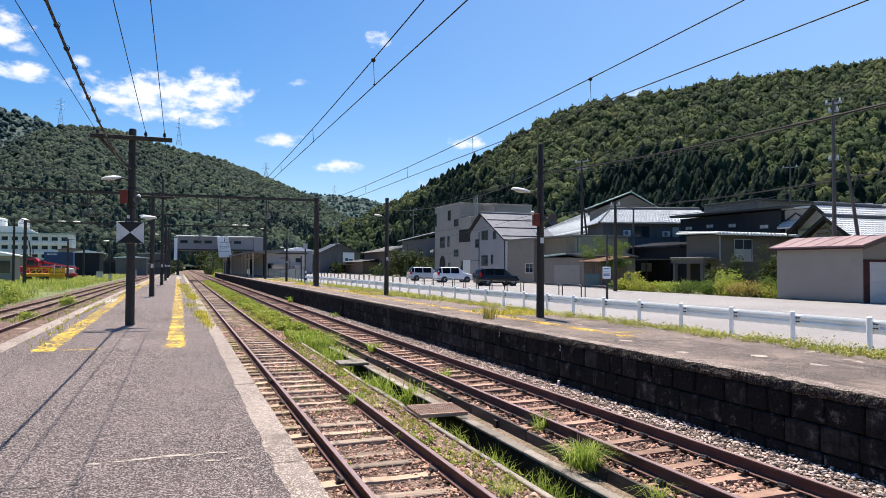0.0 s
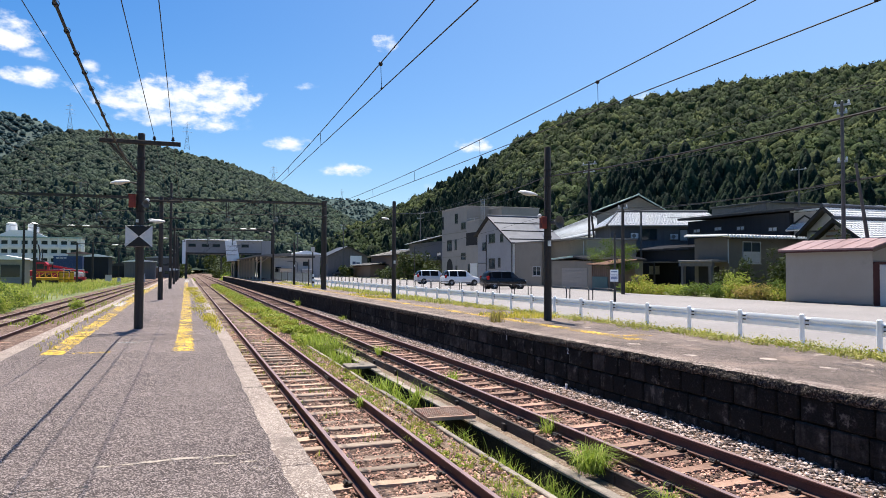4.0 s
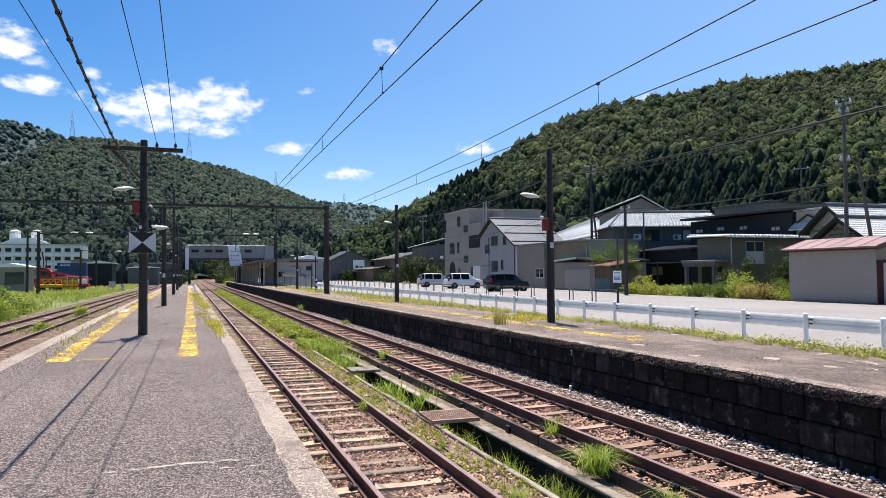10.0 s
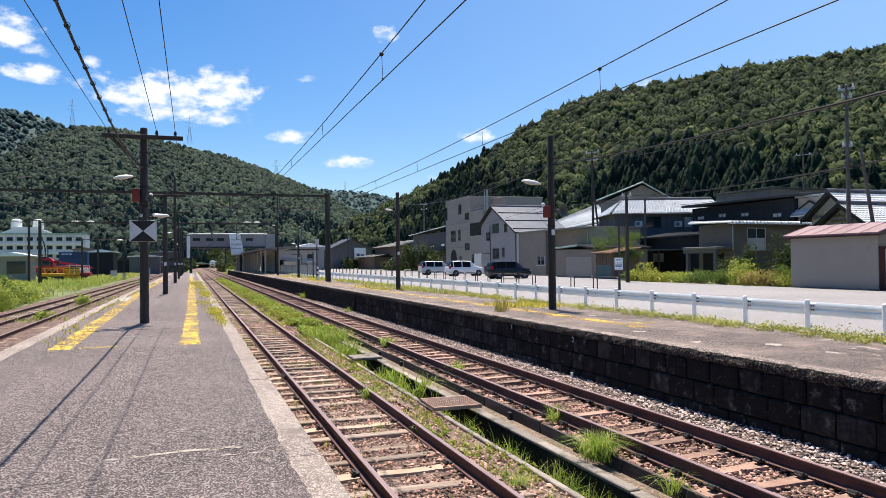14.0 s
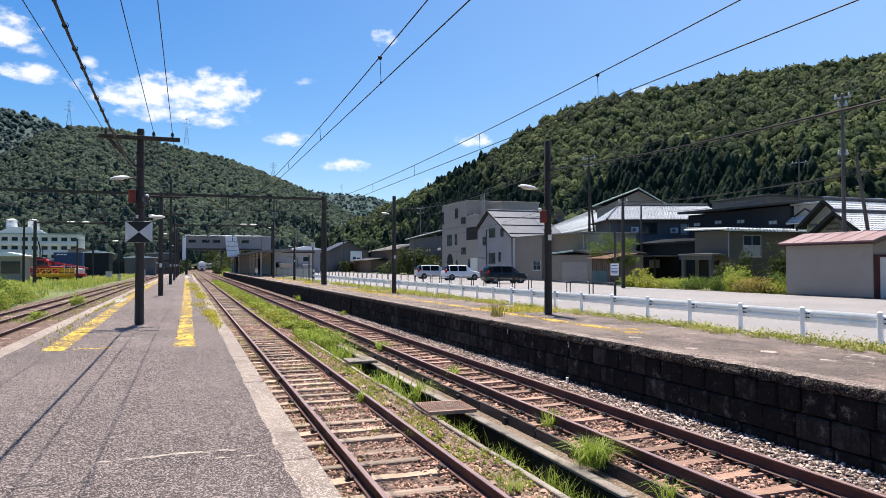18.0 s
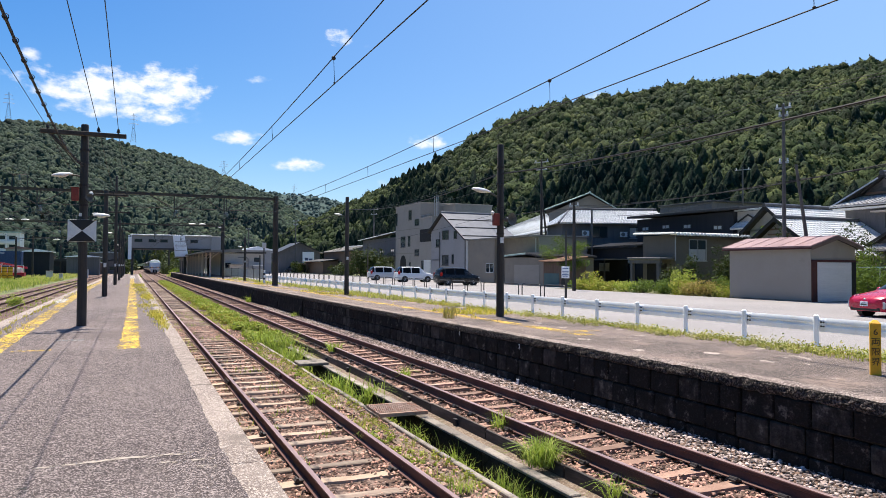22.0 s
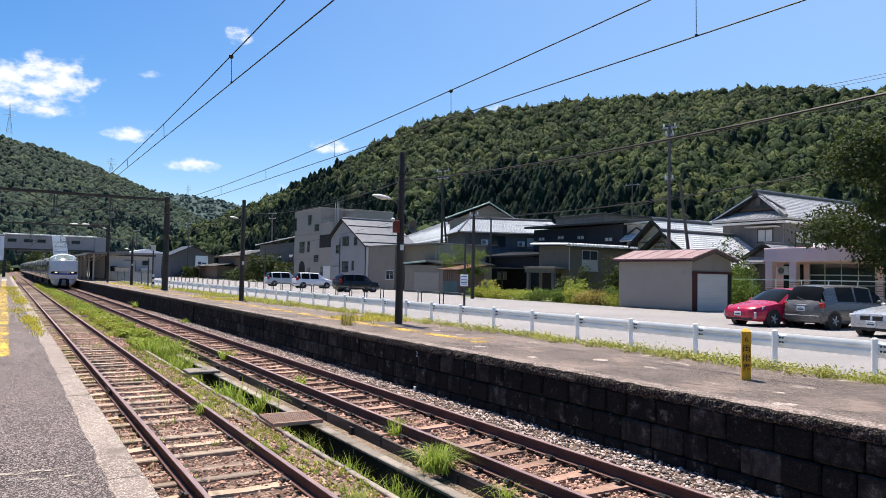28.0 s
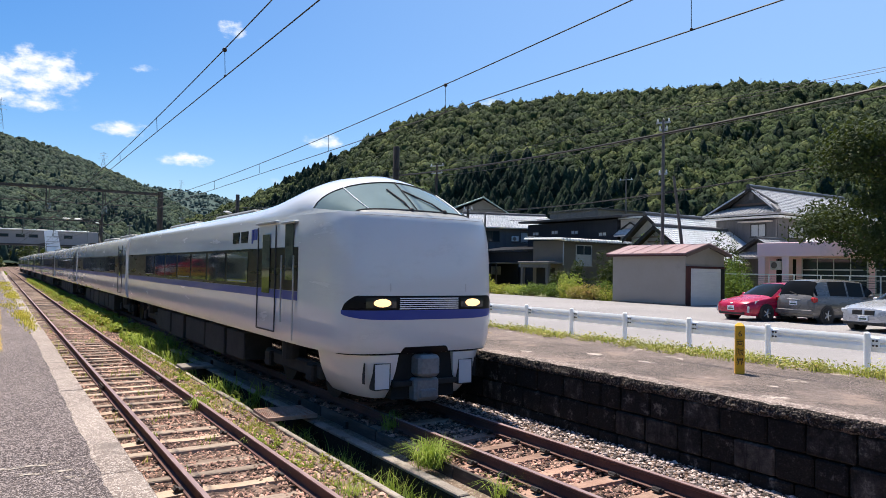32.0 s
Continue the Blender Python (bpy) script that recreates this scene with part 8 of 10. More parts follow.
def make_utility():
    def pole(x, y, top, r=0.16, arms=(), trafo=False, lean=0.0, mat="pole_concrete"):
        p = thing("utility_pole", pose(x, y, RZ, 0, lean, 0), "tall grey utility pole among the houses", "utility pole", "utility poles")
        part("shaft", Geo().cyl((0, 0, -0.3), (0, 0, top - RZ), r, r * 0.65, 12), M[mat], p, smooth=40)
        for z, w in arms:
            part("crossarm", Geo(pose(0, 0, 0, 0, 0, 25)).box(-0.05, 0.05, -w, w, z - RZ - 0.05, z - RZ + 0.05), M["steel_pale"], p)
            for k in (-0.8, 0.0, 0.8):
                part("insulator", Geo(pose(0, 0, 0, 0, 0, 25)).cyl((0, k * w, z - RZ + 0.05), (0, k * w, z - RZ + 0.16), 0.07, 0.04, n=10).cyl((0, k * w, z - RZ + 0.16), (0, k * w, z - RZ + 0.25), 0.06, 0.03, n=10), M["porcelain"], p)
        if trafo:
            part("transformer", Geo().cyl((-0.4, 0.2, top - RZ - 3.2), (-0.4, 0.2, top - RZ - 2.2), 0.32, n=12), M["pole_concrete"], p)
        return p
    pole(34.1, 28.85, 11.75, 0.13, ((11.55, 0.42), (11.1, 0.25), (8.4, 0.25)))
    pole(35.4, 27.9, 8.3, 0.12, (), lean=-11)
    pole(40.0, 64.5, 13.8, 0.16, ((13.6, 0.9), (12.8, 0.7)), mat="pole_wood")
    pole(40.4, 63.2, 12.2, 0.13, (), lean=-7, mat="pole_wood")
    pole(30.0, 43.8, 7.2, 0.15, ((6.9, 0.4),), mat="pole_wood")
    pole(44.0, 61.0, 8.5, 0.13, ())
    pole(46.0, 140.0, 14.5, 0.18, ((14.2, 1.2), (13.2, 1.0)))
    pole(36.0, 170.0, 13.5, 0.18, ((13.2, 1.2), (12.4, 1.0)))
    pole(30.0, 205.0, 13.0, 0.18, ((12.8, 1.2),))
    pole(34.0, -6.0, 12.2, 0.17, ((12.0, 0.9), (11.1, 0.9)))
    pole(31.0, 97.0, 5.6, 0.1, (), mat="steel_dark")
    pole(75.0, 70.0, 16.0, 0.16, ((15.6, 1.0),))

    def line(pts, d, r, label="black power cable slung between utility poles"):
        P = []
        for a, b in zip(pts, pts[1:]):
            a, b = Vector(a), Vector(b)
            P += [a.lerp(b, i / 12) - Vector((0, 0, 4 * d * i / 12 * (1 - i / 12))) for i in range(12)]
        solid("power_cable", Geo().tube(P + [Vector(pts[-1])], r, 6), M["black_paint"], label, "cable", "power cables")
    line([(34, -6, 11.2), (34.1, 28.85, 10.8)], 0.3, 0.014)
    line([(9.1, -1.0, 4.86), (9.1, 16.75, 4.83)], 0.27, 0.019, "thick black cable slung along the platform poles")
    line([(34.1, 28.85, 10.8), (40, 64.5, 12.5), (46, 140, 12.4)], 0.34, 0.02)
    line([(34, -6, 10.0), (34.1, 28.85, 7.2), (40, 64.5, 8.4), (46, 140, 9.0)], 0.3, 0.034)
    line([(33.9, -6, 9.6), (34.1, 28.85, 7.3), (45, 58, 7.6)], 0.5, 0.018)
    line([(34, -6, 12.3), (34, 29, 12.2), (40, 64.5, 13.7), (46, 140, 14.3), (36, 170, 13.4)], 0.5, 0.012)
    line([(33.5, -6, 12.3), (33.5, 29, 12.25), (39.2, 64.5, 13.75), (45, 140, 14.3)], 0.5, 0.012)
    line([(34, 29, 7.3), (30, 43.8, 6.9), (40, 64.5, 8.2)], 0.3, 0.015)
    line([(9.1, 16.75, 4.85), (9.2, 32.0, 5.0), (9.0, 63.4, 4.6), (8.6, 76, 5.6)], 0.35, 0.012, "thin cable along the platform lamps")
    line([(40, 64.5, 9.5), (31, 97, 5.4)], 0.3, 0.015)
    # pylons on the ridges
    for az, r, z, h in ((-8.1, 905, 160, 32), (-0.1, 905, 148, 34), (6.4, 905, 112, 20), (11.8, 1500, 150, 24)):
        a = radians(az)
        p = thing("pylon", pose(math.sin(a) * r, math.cos(a) * r, z, 0, 0, -az), "steel lattice pylon on the wooded ridge", "pylon", "pylons")
        for sx in (-1, 1):
            for sy in (-1, 1):
                part("leg", Geo().tube([(sx * 3, sy * 3, 0), (sx * 0.7, sy * 0.7, h * 0.62), (sx * 0.3, sy * 0.3, h)], 0.16, 4), M["gutter"], p)
        for i in range(6):
            z0, z1 = h * 0.62 * i / 6, h * 0.62 * (i + 1) / 6
            w0, w1 = 3 - 2.3 * i / 6, 3 - 2.3 * (i + 1) / 6
            part("lattice", Geo().tube([(-w0, -w0, z0), (w1, -w1, z1)], 0.1, 4).tube([(w0, -w0, z0), (-w1, -w1, z1)], 0.1, 4), M["gutter"], p)
        for k, w in ((0.62, 5.5), (0.76, 4.6), (0.9, 3.8)):
            part("arm", Geo().tube([(-w, 0, h * k), (0, 0, h * k + 1), (w, 0, h * k)], 0.16, 4), M["gutter"], p)


make_near_houses()
make_small_sheds()
make_station()
make_left_yard()
make_utility()
# ---------------------------------------------------------------- the express train
def paint(name, colour, rough=0.28, spec=0.5, dirt=(0.35, 0.33, 0.3), k=0.25):
    m = Nodes(name)
    co = m.coords(False)
    low = m.noise(m.stretch(co, (1.0, 0.35, 2.5)), 1.4, 6.0, 0.7)
    col = m.mix(m.ramp(low, 0.5, 0.8, 0.0, k), rgb(colour), rgb(dirt))
    m.bump(m.noise(co, 1.1, 2.0), 0.02, 0.05)
    return m.base(col, m.ramp(low, 0.3, 0.8, rough, rough + 0.15), 0.0, spec)


TRAIN_X = 5.48
M["train_white"] = paint("pearl_white_train_paint", (0.68, 0.69, 0.7), 0.16, 0.6)
M["train_white"].node_tree.nodes["Principled BSDF"].inputs["Coat Weight"].default_value = 0.6
M["train_white"].node_tree.nodes["Principled BSDF"].inputs["Coat Roughness"].default_value = 0.08
M["train_blue"] = paint("deep_blue_stripe", (0.02, 0.05, 0.3), 0.3, k=0.1)
M["train_black"] = paint("gloss_black_panel", (0.008, 0.008, 0.01), 0.25, 0.12, (0.05, 0.05, 0.05), 0.1)
M["train_glass"] = glass("tinted_train_glass", (0.02, 0.022, 0.026), 0.05, 0.5)
M["cab_glass"] = glass("pale_cab_glass", (0.12, 0.16, 0.155), 0.03)
M["bellows"] = surf("grey_rubber_bellows", (0.03, 0.03, 0.032), (0.06, 0.06, 0.062), 3.0, 20.0, 0.8)
M["under_grey"] = surf("grimy_underframe", (0.012, 0.011, 0.01), (0.034, 0.031, 0.028), 2.0, 20.0, 0.8)
M["coupler"] = surf("grey_coupler_cover", (0.16, 0.165, 0.17), (0.24, 0.245, 0.25), 2.0, 20.0, 0.5)
M["headlight"] = lamp_glow("lit_headlight", (1.0, 0.62, 0.27), 1.1)
M["interior"] = surf("pale_interior_panel", (0.3, 0.28, 0.25), (0.4, 0.37, 0.33), 2.0, 10.0, 0.7)

NOSE_TAPER, NOSE_RUN = 0.095, 1.62
SECTION = [(0.92, 1.37), (1.02, 1.41), (1.2, 1.44), (1.45, 1.45), (1.7, 1.45), (2.0, 1.45), (2.3, 1.45), (2.56, 1.45), (2.75, 1.437), (2.98, 1.405)]
CROWN = [(1.405, 2.98), (1.35, 3.07), (1.23, 3.155), (1.03, 3.22), (0.75, 3.27), (0.4, 3.305), (0.0, 3.315)]


def half_width(z):
    return float(np.interp(z, [s[0] for s in SECTION], [s[1] for s in SECTION]))


def set_back(z):
    return float(np.interp(z, [0.92, 1.02, 1.3, 1.7, 2.2, 2.6, 2.9, 2.98], [0.06, 0.02, 0.0, 0.0, 0.03, 0.08, 0.15, 0.2]))


def pinch(y):
    """How far the sides draw in towards the front."""
    return 1 - NOSE_TAPER * (1 - min(max(y, 0.0), NOSE_RUN) / NOSE_RUN) ** 1.3


def nose(z, k, off=0.0):
    """A point of the rounded front at height z; k from -1 (one side) to 1 (the other)."""
    a = abs(k) * math.pi / 2
    w, d, n = half_width(z), 0.8, 2 / 4.6
    x = w * math.sin(a) ** n
    y = d * (1 - max(math.cos(a), 0.0) ** n)
    # push outwards along the plan's normal
    e = 1e-3
    x2, y2 = w * math.sin(min(a + e, math.pi / 2)) ** n, d * (1 - max(math.cos(a + e), 0.0) ** n)
    t = Vector((x2 - x, y2 - y, 0))
    if t.length < 1e-9:
        t = Vector((1, 0, 0)) if a < 0.5 else Vector((0, 1, 0))
    t.normalize()
    nx, ny = t.y, -t.x
    y += ny * off + set_back(z)
    return ((x * pinch(y) + nx * off) * (1 if k >= 0 else -1), y, z)


KS = sorted({0.0, *[s * v for s in (-1, 1) for v in (0.02, 0.06, 0.11, 0.17, 0.24, 0.31, 0.38, 0.45, 0.52, 0.59, 0.66, 0.72, 0.78, 0.84, 0.9, 0.95, 0.98, 1.0)]})


def k_of(x, z):
    """The nose's parameter at the half breadth x."""
    w = half_width(z)
    return math.copysign(math.asin(min(abs(x) / w, 1.0) ** 2.3) / (math.pi / 2), x)


def strip(z_low, z_high, x0, x1, off, n=24, taper=None):
    """A patch that follows the front between two heights."""
    V, F = [], []
    for i in range(n + 1):
        f = i / n
        a, b = z_low, z_high
        if taper:
            a, b = taper(f, z_low, z_high)
        for j in range(4):
            z = a + (b - a) * j / 3
            k = k_of(x0, z) + (k_of(x1, z) - k_of(x0, z)) * f
            V.append(nose(z, k, off))
    for i in range(n):
        F += [(i * 4 + j, (i + 1) * 4 + j, (i + 1) * 4 + j + 1, i * 4 + j + 1) for j in range(3)]
    return Geo().add(V, F)


def side_fittings(car, y0, y1, doors, length, front=False):
    """Windows, stripe and doors on both sides of a car."""
    for s in (-1, 1):
        x = s * 1.452
        def slab(name, ya, yb, za, zb, mat, t=0.006, label="", parent=car):
            return part(name, Geo().box(min(x, x + s * t), max(x, x + s * t), ya, yb, za, zb), mat, parent, label)
        band = slab("window_band", y0, y1, 1.78, 2.48, M["train_black"], 0.004, "gloss black window band")
        slab("blue_stripe", y0, y1, 1.63, 1.775, M["train_blue"], 0.005, "deep blue stripe under the windows")
        n = int((y1 - y0 - 5.0) / 1.55)
        for i in range(n):
            y = y0 + 2.6 + i * 1.55
            part("window_pane", Geo().box(min(x + s * 0.005, x + s * 0.011), max(x + s * 0.005, x + s * 0.011), y, y + 1.42, 1.84, 2.43), M["train_glass"], band)
            part("blind", Geo().box(min(x + s * 0.012, x + s * 0.014), max(x + s * 0.012, x + s * 0.014), y + 0.06, y + 1.36, 1.86, 1.885), M["interior"], band) if i % 3 == 0 else None
        for d in doors:
            for yy in (d, d + 0.95):
                part("door_seam", Geo().box(min(x, x + s * 0.016), max(x, x + s * 0.016), yy - 0.012, yy + 0.012, 1.06, 2.86), M["bellows"], car)
            part("door_window", Geo().box(min(x + s * 0.012, x + s * 0.017), max(x + s * 0.012, x + s * 0.017), d + 0.28, d + 0.68, 1.7, 2.72), M["train_glass"], car)
            part("door_lower_seam", Geo().box(min(x, x + s * 0.016), max(x, x + s * 0.016), d, d + 0.95, 1.05, 1.075), M["bellows"], car)
        # bogies and equipment under the floor
        y = 4.9 if front else 4.2
        while y < length - 5.2:
            w = rnd.uniform(1.0, 2.2)
            part("equipment_box", Geo().box(min(s * 0.7, s * 1.28), max(s * 0.7, s * 1.28), y, y + w, 0.2 + rnd.uniform(0, 0.1), 0.84, 0, 0.02), M["under_grey"], car)
            y += w + rnd.uniform(0.1, 0.35)
    for yb in ((3.0 if front else 2.6), length - 2.6):
        for s in (-1, 1):
            part("bogie_frame", Geo().box(min(s * 0.85, s * 1.02), max(s * 0.85, s * 1.02), yb - 1.4, yb + 1.4, 0.35, 0.6, 0, 0.04).cyl((s * 0.95, yb, 0.55), (s * 0.95, yb, 0.85), 0.22, n=12), M["under_grey"], car)
            for e in (-1.05, 1.05):
                part("wheel", Geo().cyl((s * 0.5, yb + e, 0.43), (s * 0.64, yb + e, 0.43), 0.43, n=20), M["iron"], car, smooth=40)
                part("axle_box", Geo().box(min(s * 0.95, s * 1.1), max(s * 0.95, s * 1.1), yb + e - 0.15, yb + e + 0.15, 0.3, 0.58, 0, 0.03), M["under_grey"], car)


LENGTH, PITCH = 18.55, 18.9


def lead_car():
    car = thing("express_lead_car", None, "white express lead car with a blunt rounded nose", "train car", "express train")
    zs = [0.92, 0.96, 1.03, 1.15, 1.35, 1.55, 1.8, 2.1, 2.4, 2.6, 2.75, 2.85, 2.92, 2.96, 2.98]
    V, F = [], []
    for z in zs:
        ring = [nose(z, k) for k in KS]
        w = half_width(z)
        run = [y for y in (1.05, 1.2, 1.4, 1.63)]
        V += [(-w, LENGTH, z), (-w, 5.0, z)] + [(-w * pinch(y), y, z) for y in run[::-1]] + ring + [(w * pinch(y), y, z) for y in run] + [(w, 5.0, z), (w, LENGTH, z)]
    n = len(KS) + 12
    for j in range(len(zs) - 1):
        F += [(j * n + i, j * n + i + 1, (j + 1) * n + i + 1, (j + 1) * n + i) for i in range(n - 1)]
    F.append(tuple((len(zs) - 1) * n + i for i in range(n)))
    F.append(tuple(range(n))[::-1])
    F += [(j * n + n - 1, j * n, (j + 1) * n, (j + 1) * n + n - 1) for j in range(len(zs) - 1)]
    part("body", Geo().add(V, F), M["train_white"], car, "pearl white body shell", smooth=35)
    # cab dome: leaning rings from the windscreen's foot to the passenger roof
    # along the car, crown height, half breadth, lean, roundness of the section
    st = [(0.24, 2.985, 0.9, 0.0, 0.62), (0.34, 3.02, 1.02, 0.05, 0.62), (0.42, 3.06, 1.1, 0.1, 0.66), (0.6, 3.189, 1.18, 0.18, 0.78), (0.8, 3.318, 1.24, 0.26, 0.92), (1.0, 3.447, 1.28, 0.32, 1.04), (1.2, 3.566, 1.3, 0.36, 1.14), (1.36, 3.635, 1.32, 0.38, 1.19),
          (1.46, 3.665, 1.33, 0.4, 1.2), (1.65, 3.715, 1.35, 0.38, 1.21), (1.95, 3.735, 1.37, 0.3, 1.22), (2.3, 3.687, 1.385, 0.15, 1.162), (2.8, 3.576, 1.4, 0.05, 1.036), (3.4, 3.44, 1.405, 0.0, 0.84), (4.2, 3.36, 1.405, 0.0, 0.72), (5.2, 3.325, 1.405, 0.0, 0.62), (LENGTH, 3.315, 1.405, 0.0, 0.62)]
    na = 25
    rings = []
    for s, crown, wb, lean, curl in st:
        ring = []
        for i in range(na):
            a = math.pi * i / (na - 1)
            c, q = math.cos(a), math.sin(a)
            x = wb * math.copysign(abs(c) ** curl, c) * pinch(s)
            up = q ** 0.8
            ring.append((x, s + lean * (1 - up), 2.975 + (crown - 2.975) * up))
        rings.append(ring)
    def skin(j0, j1, i0=0, i1=na - 1):
        V, F, w = [], [], i1 - i0 + 1
        for j in range(j0, j1 + 1):
            V += rings[j][i0:i1 + 1]
        for j in range(j1 - j0):
            F += [(j * w + i + 1, j * w + i, (j + 1) * w + i, (j + 1) * w + i + 1) for i in range(w - 1)]
        return Geo().add(V, F)
    part("windscreen_sill", skin(0, 2), M["coupler"], car, "grey sill under the windscreen", smooth=60)
    glassy = part("windscreen", skin(2, 6, 1, na - 2), M["cab_glass"], car, "wrap-round greenish windscreen", smooth=60)
    part("gasket", Geo().tube([Vector(rings[2][i]) + Vector((0, -0.012, 0.0)) for i in range(2, na - 2)], 0.014, 6), M["bellows"], glassy, "black rubber gasket")
    part("gasket", Geo().tube([Vector(rings[6][i]) + Vector((0, -0.006, 0.004)) for i in range(1, na - 1)], 0.01, 6), M["bellows"], glassy, "black rubber gasket")
    for i in (0, na - 2):
        part("windscreen_pillar", skin(2, 6, i, i + 1), M["train_white"], car, "white corner below the windscreen", smooth=60)
    g = skin(6, len(rings) - 1)
    g.add([(x, LENGTH, z) for x, y, z in rings[-1]], [tuple(range(na))])
    part("roof", g, M["train_white"], car, "pearl white roof with a raised cab", smooth=40)
    # windscreen divisions and wipers
    for i in (12,):
        part("glazing_bar", Geo().tube([Vector(rings[j][i]) + Vector((0, -0.01, 0.01)) for j in range(2, 7)], 0.009, 6), M["bellows"], glassy)
    # Side bars in white: the bright reflection on the pillars is painted in.
    for i in (6, 18):
        part("glazing_bar", Geo().tube([Vector(rings[j][i]) + Vector((0, -0.008, 0.008)) for j in range(2, 7)], 0.007, 6), M["white_paint"], glassy)
    for a, b in ((-0.1, -0.26), (0.5, 0.02)):
        part("wiper", Geo().tube([(a, 0.44, 3.07), (a + (b - a) * 0.3, 0.58, 3.2), (b, 0.95, 3.42)], 0.014, 6).sphere((a, 0.42, 3.06), 0.045, 8, 6), M["iron"], car)
    part("roof_light_recess", Geo().tube([(-0.2, 1.62, 3.61), (0, 1.6, 3.625), (0.2, 1.62, 3.61)], 0.03, 6), M["bellows"], car)
    for x in (-0.45, 0.45):
        part("roof_grab", Geo().tube([(x - 0.05, 1.7, 3.57), (x, 1.66, 3.68), (x + 0.05, 1.7, 3.57)], 0.012, 6), M["iron"], car)
    # black lamp band, blue stripe, lamps and grille
    def lens(f, a, b):
        e = min(f, 1 - f)
        s = min(1.0, (e / 0.16) ** 0.5) if e < 0.16 else 1.0
        return a, a + (b - a) * max(s, 0.02)
    part("lamp_band", strip(1.56, 1.77, -1.4, 1.4, 0.004, 40, lens), M["train_black"], car, "gloss black lamp band")
    def keel(f, a, b):
        return b - (b - a) * (0.35 + 0.65 * math.sin(math.pi * f) ** 0.6), b
    part("blue_keel", strip(1.42, 1.56, -1.405, 1.405, 0.004, 40, keel), M["train_blue"], car, "deep blue stripe across the nose")
    for s in (-1, 1):
        housing = part("headlight", strip(1.595, 1.735, s * 0.62, s * 1.12, 0.007, 10), M["train_glass"], car)
        p = nose(1.665, k_of(s * 0.86, 1.665), 0.012)
        part("bulb", Geo().sphere(p, 0.075, 14, 8, 0, (1.9, 0.3, 0.8)), M["headlight"], housing, "lit amber lamp", smooth=True)
    for i in range(6):
        z = 1.575 + i * 0.03
        part("grille_slat", strip(z, z + 0.014, -0.56, 0.56, 0.014, 8), M["white_paint"], car)
    for x in (-0.72, 0.72):
        part("tow_eye_cover", strip(1.83, 1.95, x - 0.012, x + 0.012, 0.004, 2), M["grey_paint"], car)
    # skirts with a gap for the coupler
    for s in (-1, 1):
        rings2 = []
        for z, x_out, x_in, y0 in ((0.91, 1.27, 0.47, 0.06), (0.66, 1.2, 0.5, 0.1), (0.42, 1.07, 0.54, 0.18), (0.26, 0.9, 0.56, 0.3)):
            pts = []
            for f in (0, 0.25, 0.5, 0.7, 0.85, 0.95, 1.0):
                x = x_in + (x_out - x_in) * f
                pts.append((s * x, y0 + 0.62 * f ** 4, z))
            back = [(s * x_out, y0 + 1.1, z), (s * x_in, y0 + 1.1, z)]
            rings2.append((pts + back)[::s])
        part("skirt", Geo().loft(rings2[::-1]), M["train_white"], car, "white front skirt", smooth=35)
        part("skirt_hatch", Geo().box(min(s * 0.6, s * 0.84), max(s * 0.6, s * 0.84), 0.085, 0.16, 0.42, 0.78, 0, 0.005), M["train_white"], car)
        for xa, xb, za, zb in ((0.592, 0.598, 0.41, 0.79), (0.842, 0.848, 0.41, 0.79), (0.592, 0.848, 0.41, 0.416), (0.592, 0.848, 0.784, 0.79), (0.96, 0.966, 0.5, 0.8)):
            part("hatch_seam", Geo().box(min(s * xa, s * xb), max(s * xa, s * xb), 0.078 if xa < 0.9 else 0.16, 0.24, za, zb), M["bellows"], car)
        part("cab_door_rail", Geo().tube([(s * 1.49, 1.72, 1.0), (s * 1.49, 1.72, 2.35)], 0.014, 6).tube([(s * 1.49, 2.28, 1.25), (s * 1.49, 2.28, 2.35)], 0.014, 6), M["steel_pale"], car, "bright cab door handrail")
        part("cab_door", Geo().box(min(s * 1.452, s * 1.464), max(s * 1.452, s * 1.464), 1.82, 2.2, 1.95, 2.88, 0, 0.002), M["train_glass"], car)
        part("door_hood", Geo().box(min(s * 1.42, s * 1.5), max(s * 1.42, s * 1.5), 1.7, 2.32, 2.86, 2.9, 0, 0.008), M["steel_pale"], car)
        part("door_hood", Geo().box(min(s * 1.42, s * 1.5), max(s * 1.42, s * 1.5), 2.62, 3.66, 2.9, 2.94, 0, 0.008), M["steel_pale"], car)
        for y in (4.3, 4.86):
            part("side_display", Geo().box(min(s * 1.435, s * 1.452), max(s * 1.435, s * 1.452), y, y + 0.42, 2.6, 2.82), M["train_black"], car)
        part("operator_mark", Geo().box(min(s * 1.438, s * 1.455), max(s * 1.438, s * 1.455), 3.74, 3.92, 2.64, 2.84).box(min(s * 1.438, s * 1.455), max(s * 1.438, s * 1.455), 3.96, 4.04, 2.58, 2.84), M["train_blue"], car, "small blue mark on the side")
    part("coupler_mouth", Geo().box(-0.54, 0.54, 0.14, 0.9, 0.25, 0.915), M["dark_void"], car)
    part("coupler_hood", Geo().box(-0.21, 0.16, -0.1, 0.3, 0.58, 0.9, 0, 0.05), M["coupler"], car, "grey coupler cover")
    part("coupler_block", Geo().box(-0.24, 0.18, -0.04, 0.4, 0.22, 0.56, 0, 0.04).box(-0.17, 0.11, -0.08, 0, 0.27, 0.4, 0, 0.02), M["coupler"], car, "grey coupler block")
    for a, c in ((-0.55, -0.24), (0.18, 0.55)):
        part("coupler_arm", Geo().box(a, c, 0.05, 0.12, 0.44, 0.52, 0, 0.01), M["under_grey"], car)
    part("mouth_rim", strip(0.925, 1.02, -0.5, 0.42, 0.006, 12, lens), M["train_black"], car, "black rim over the coupler")
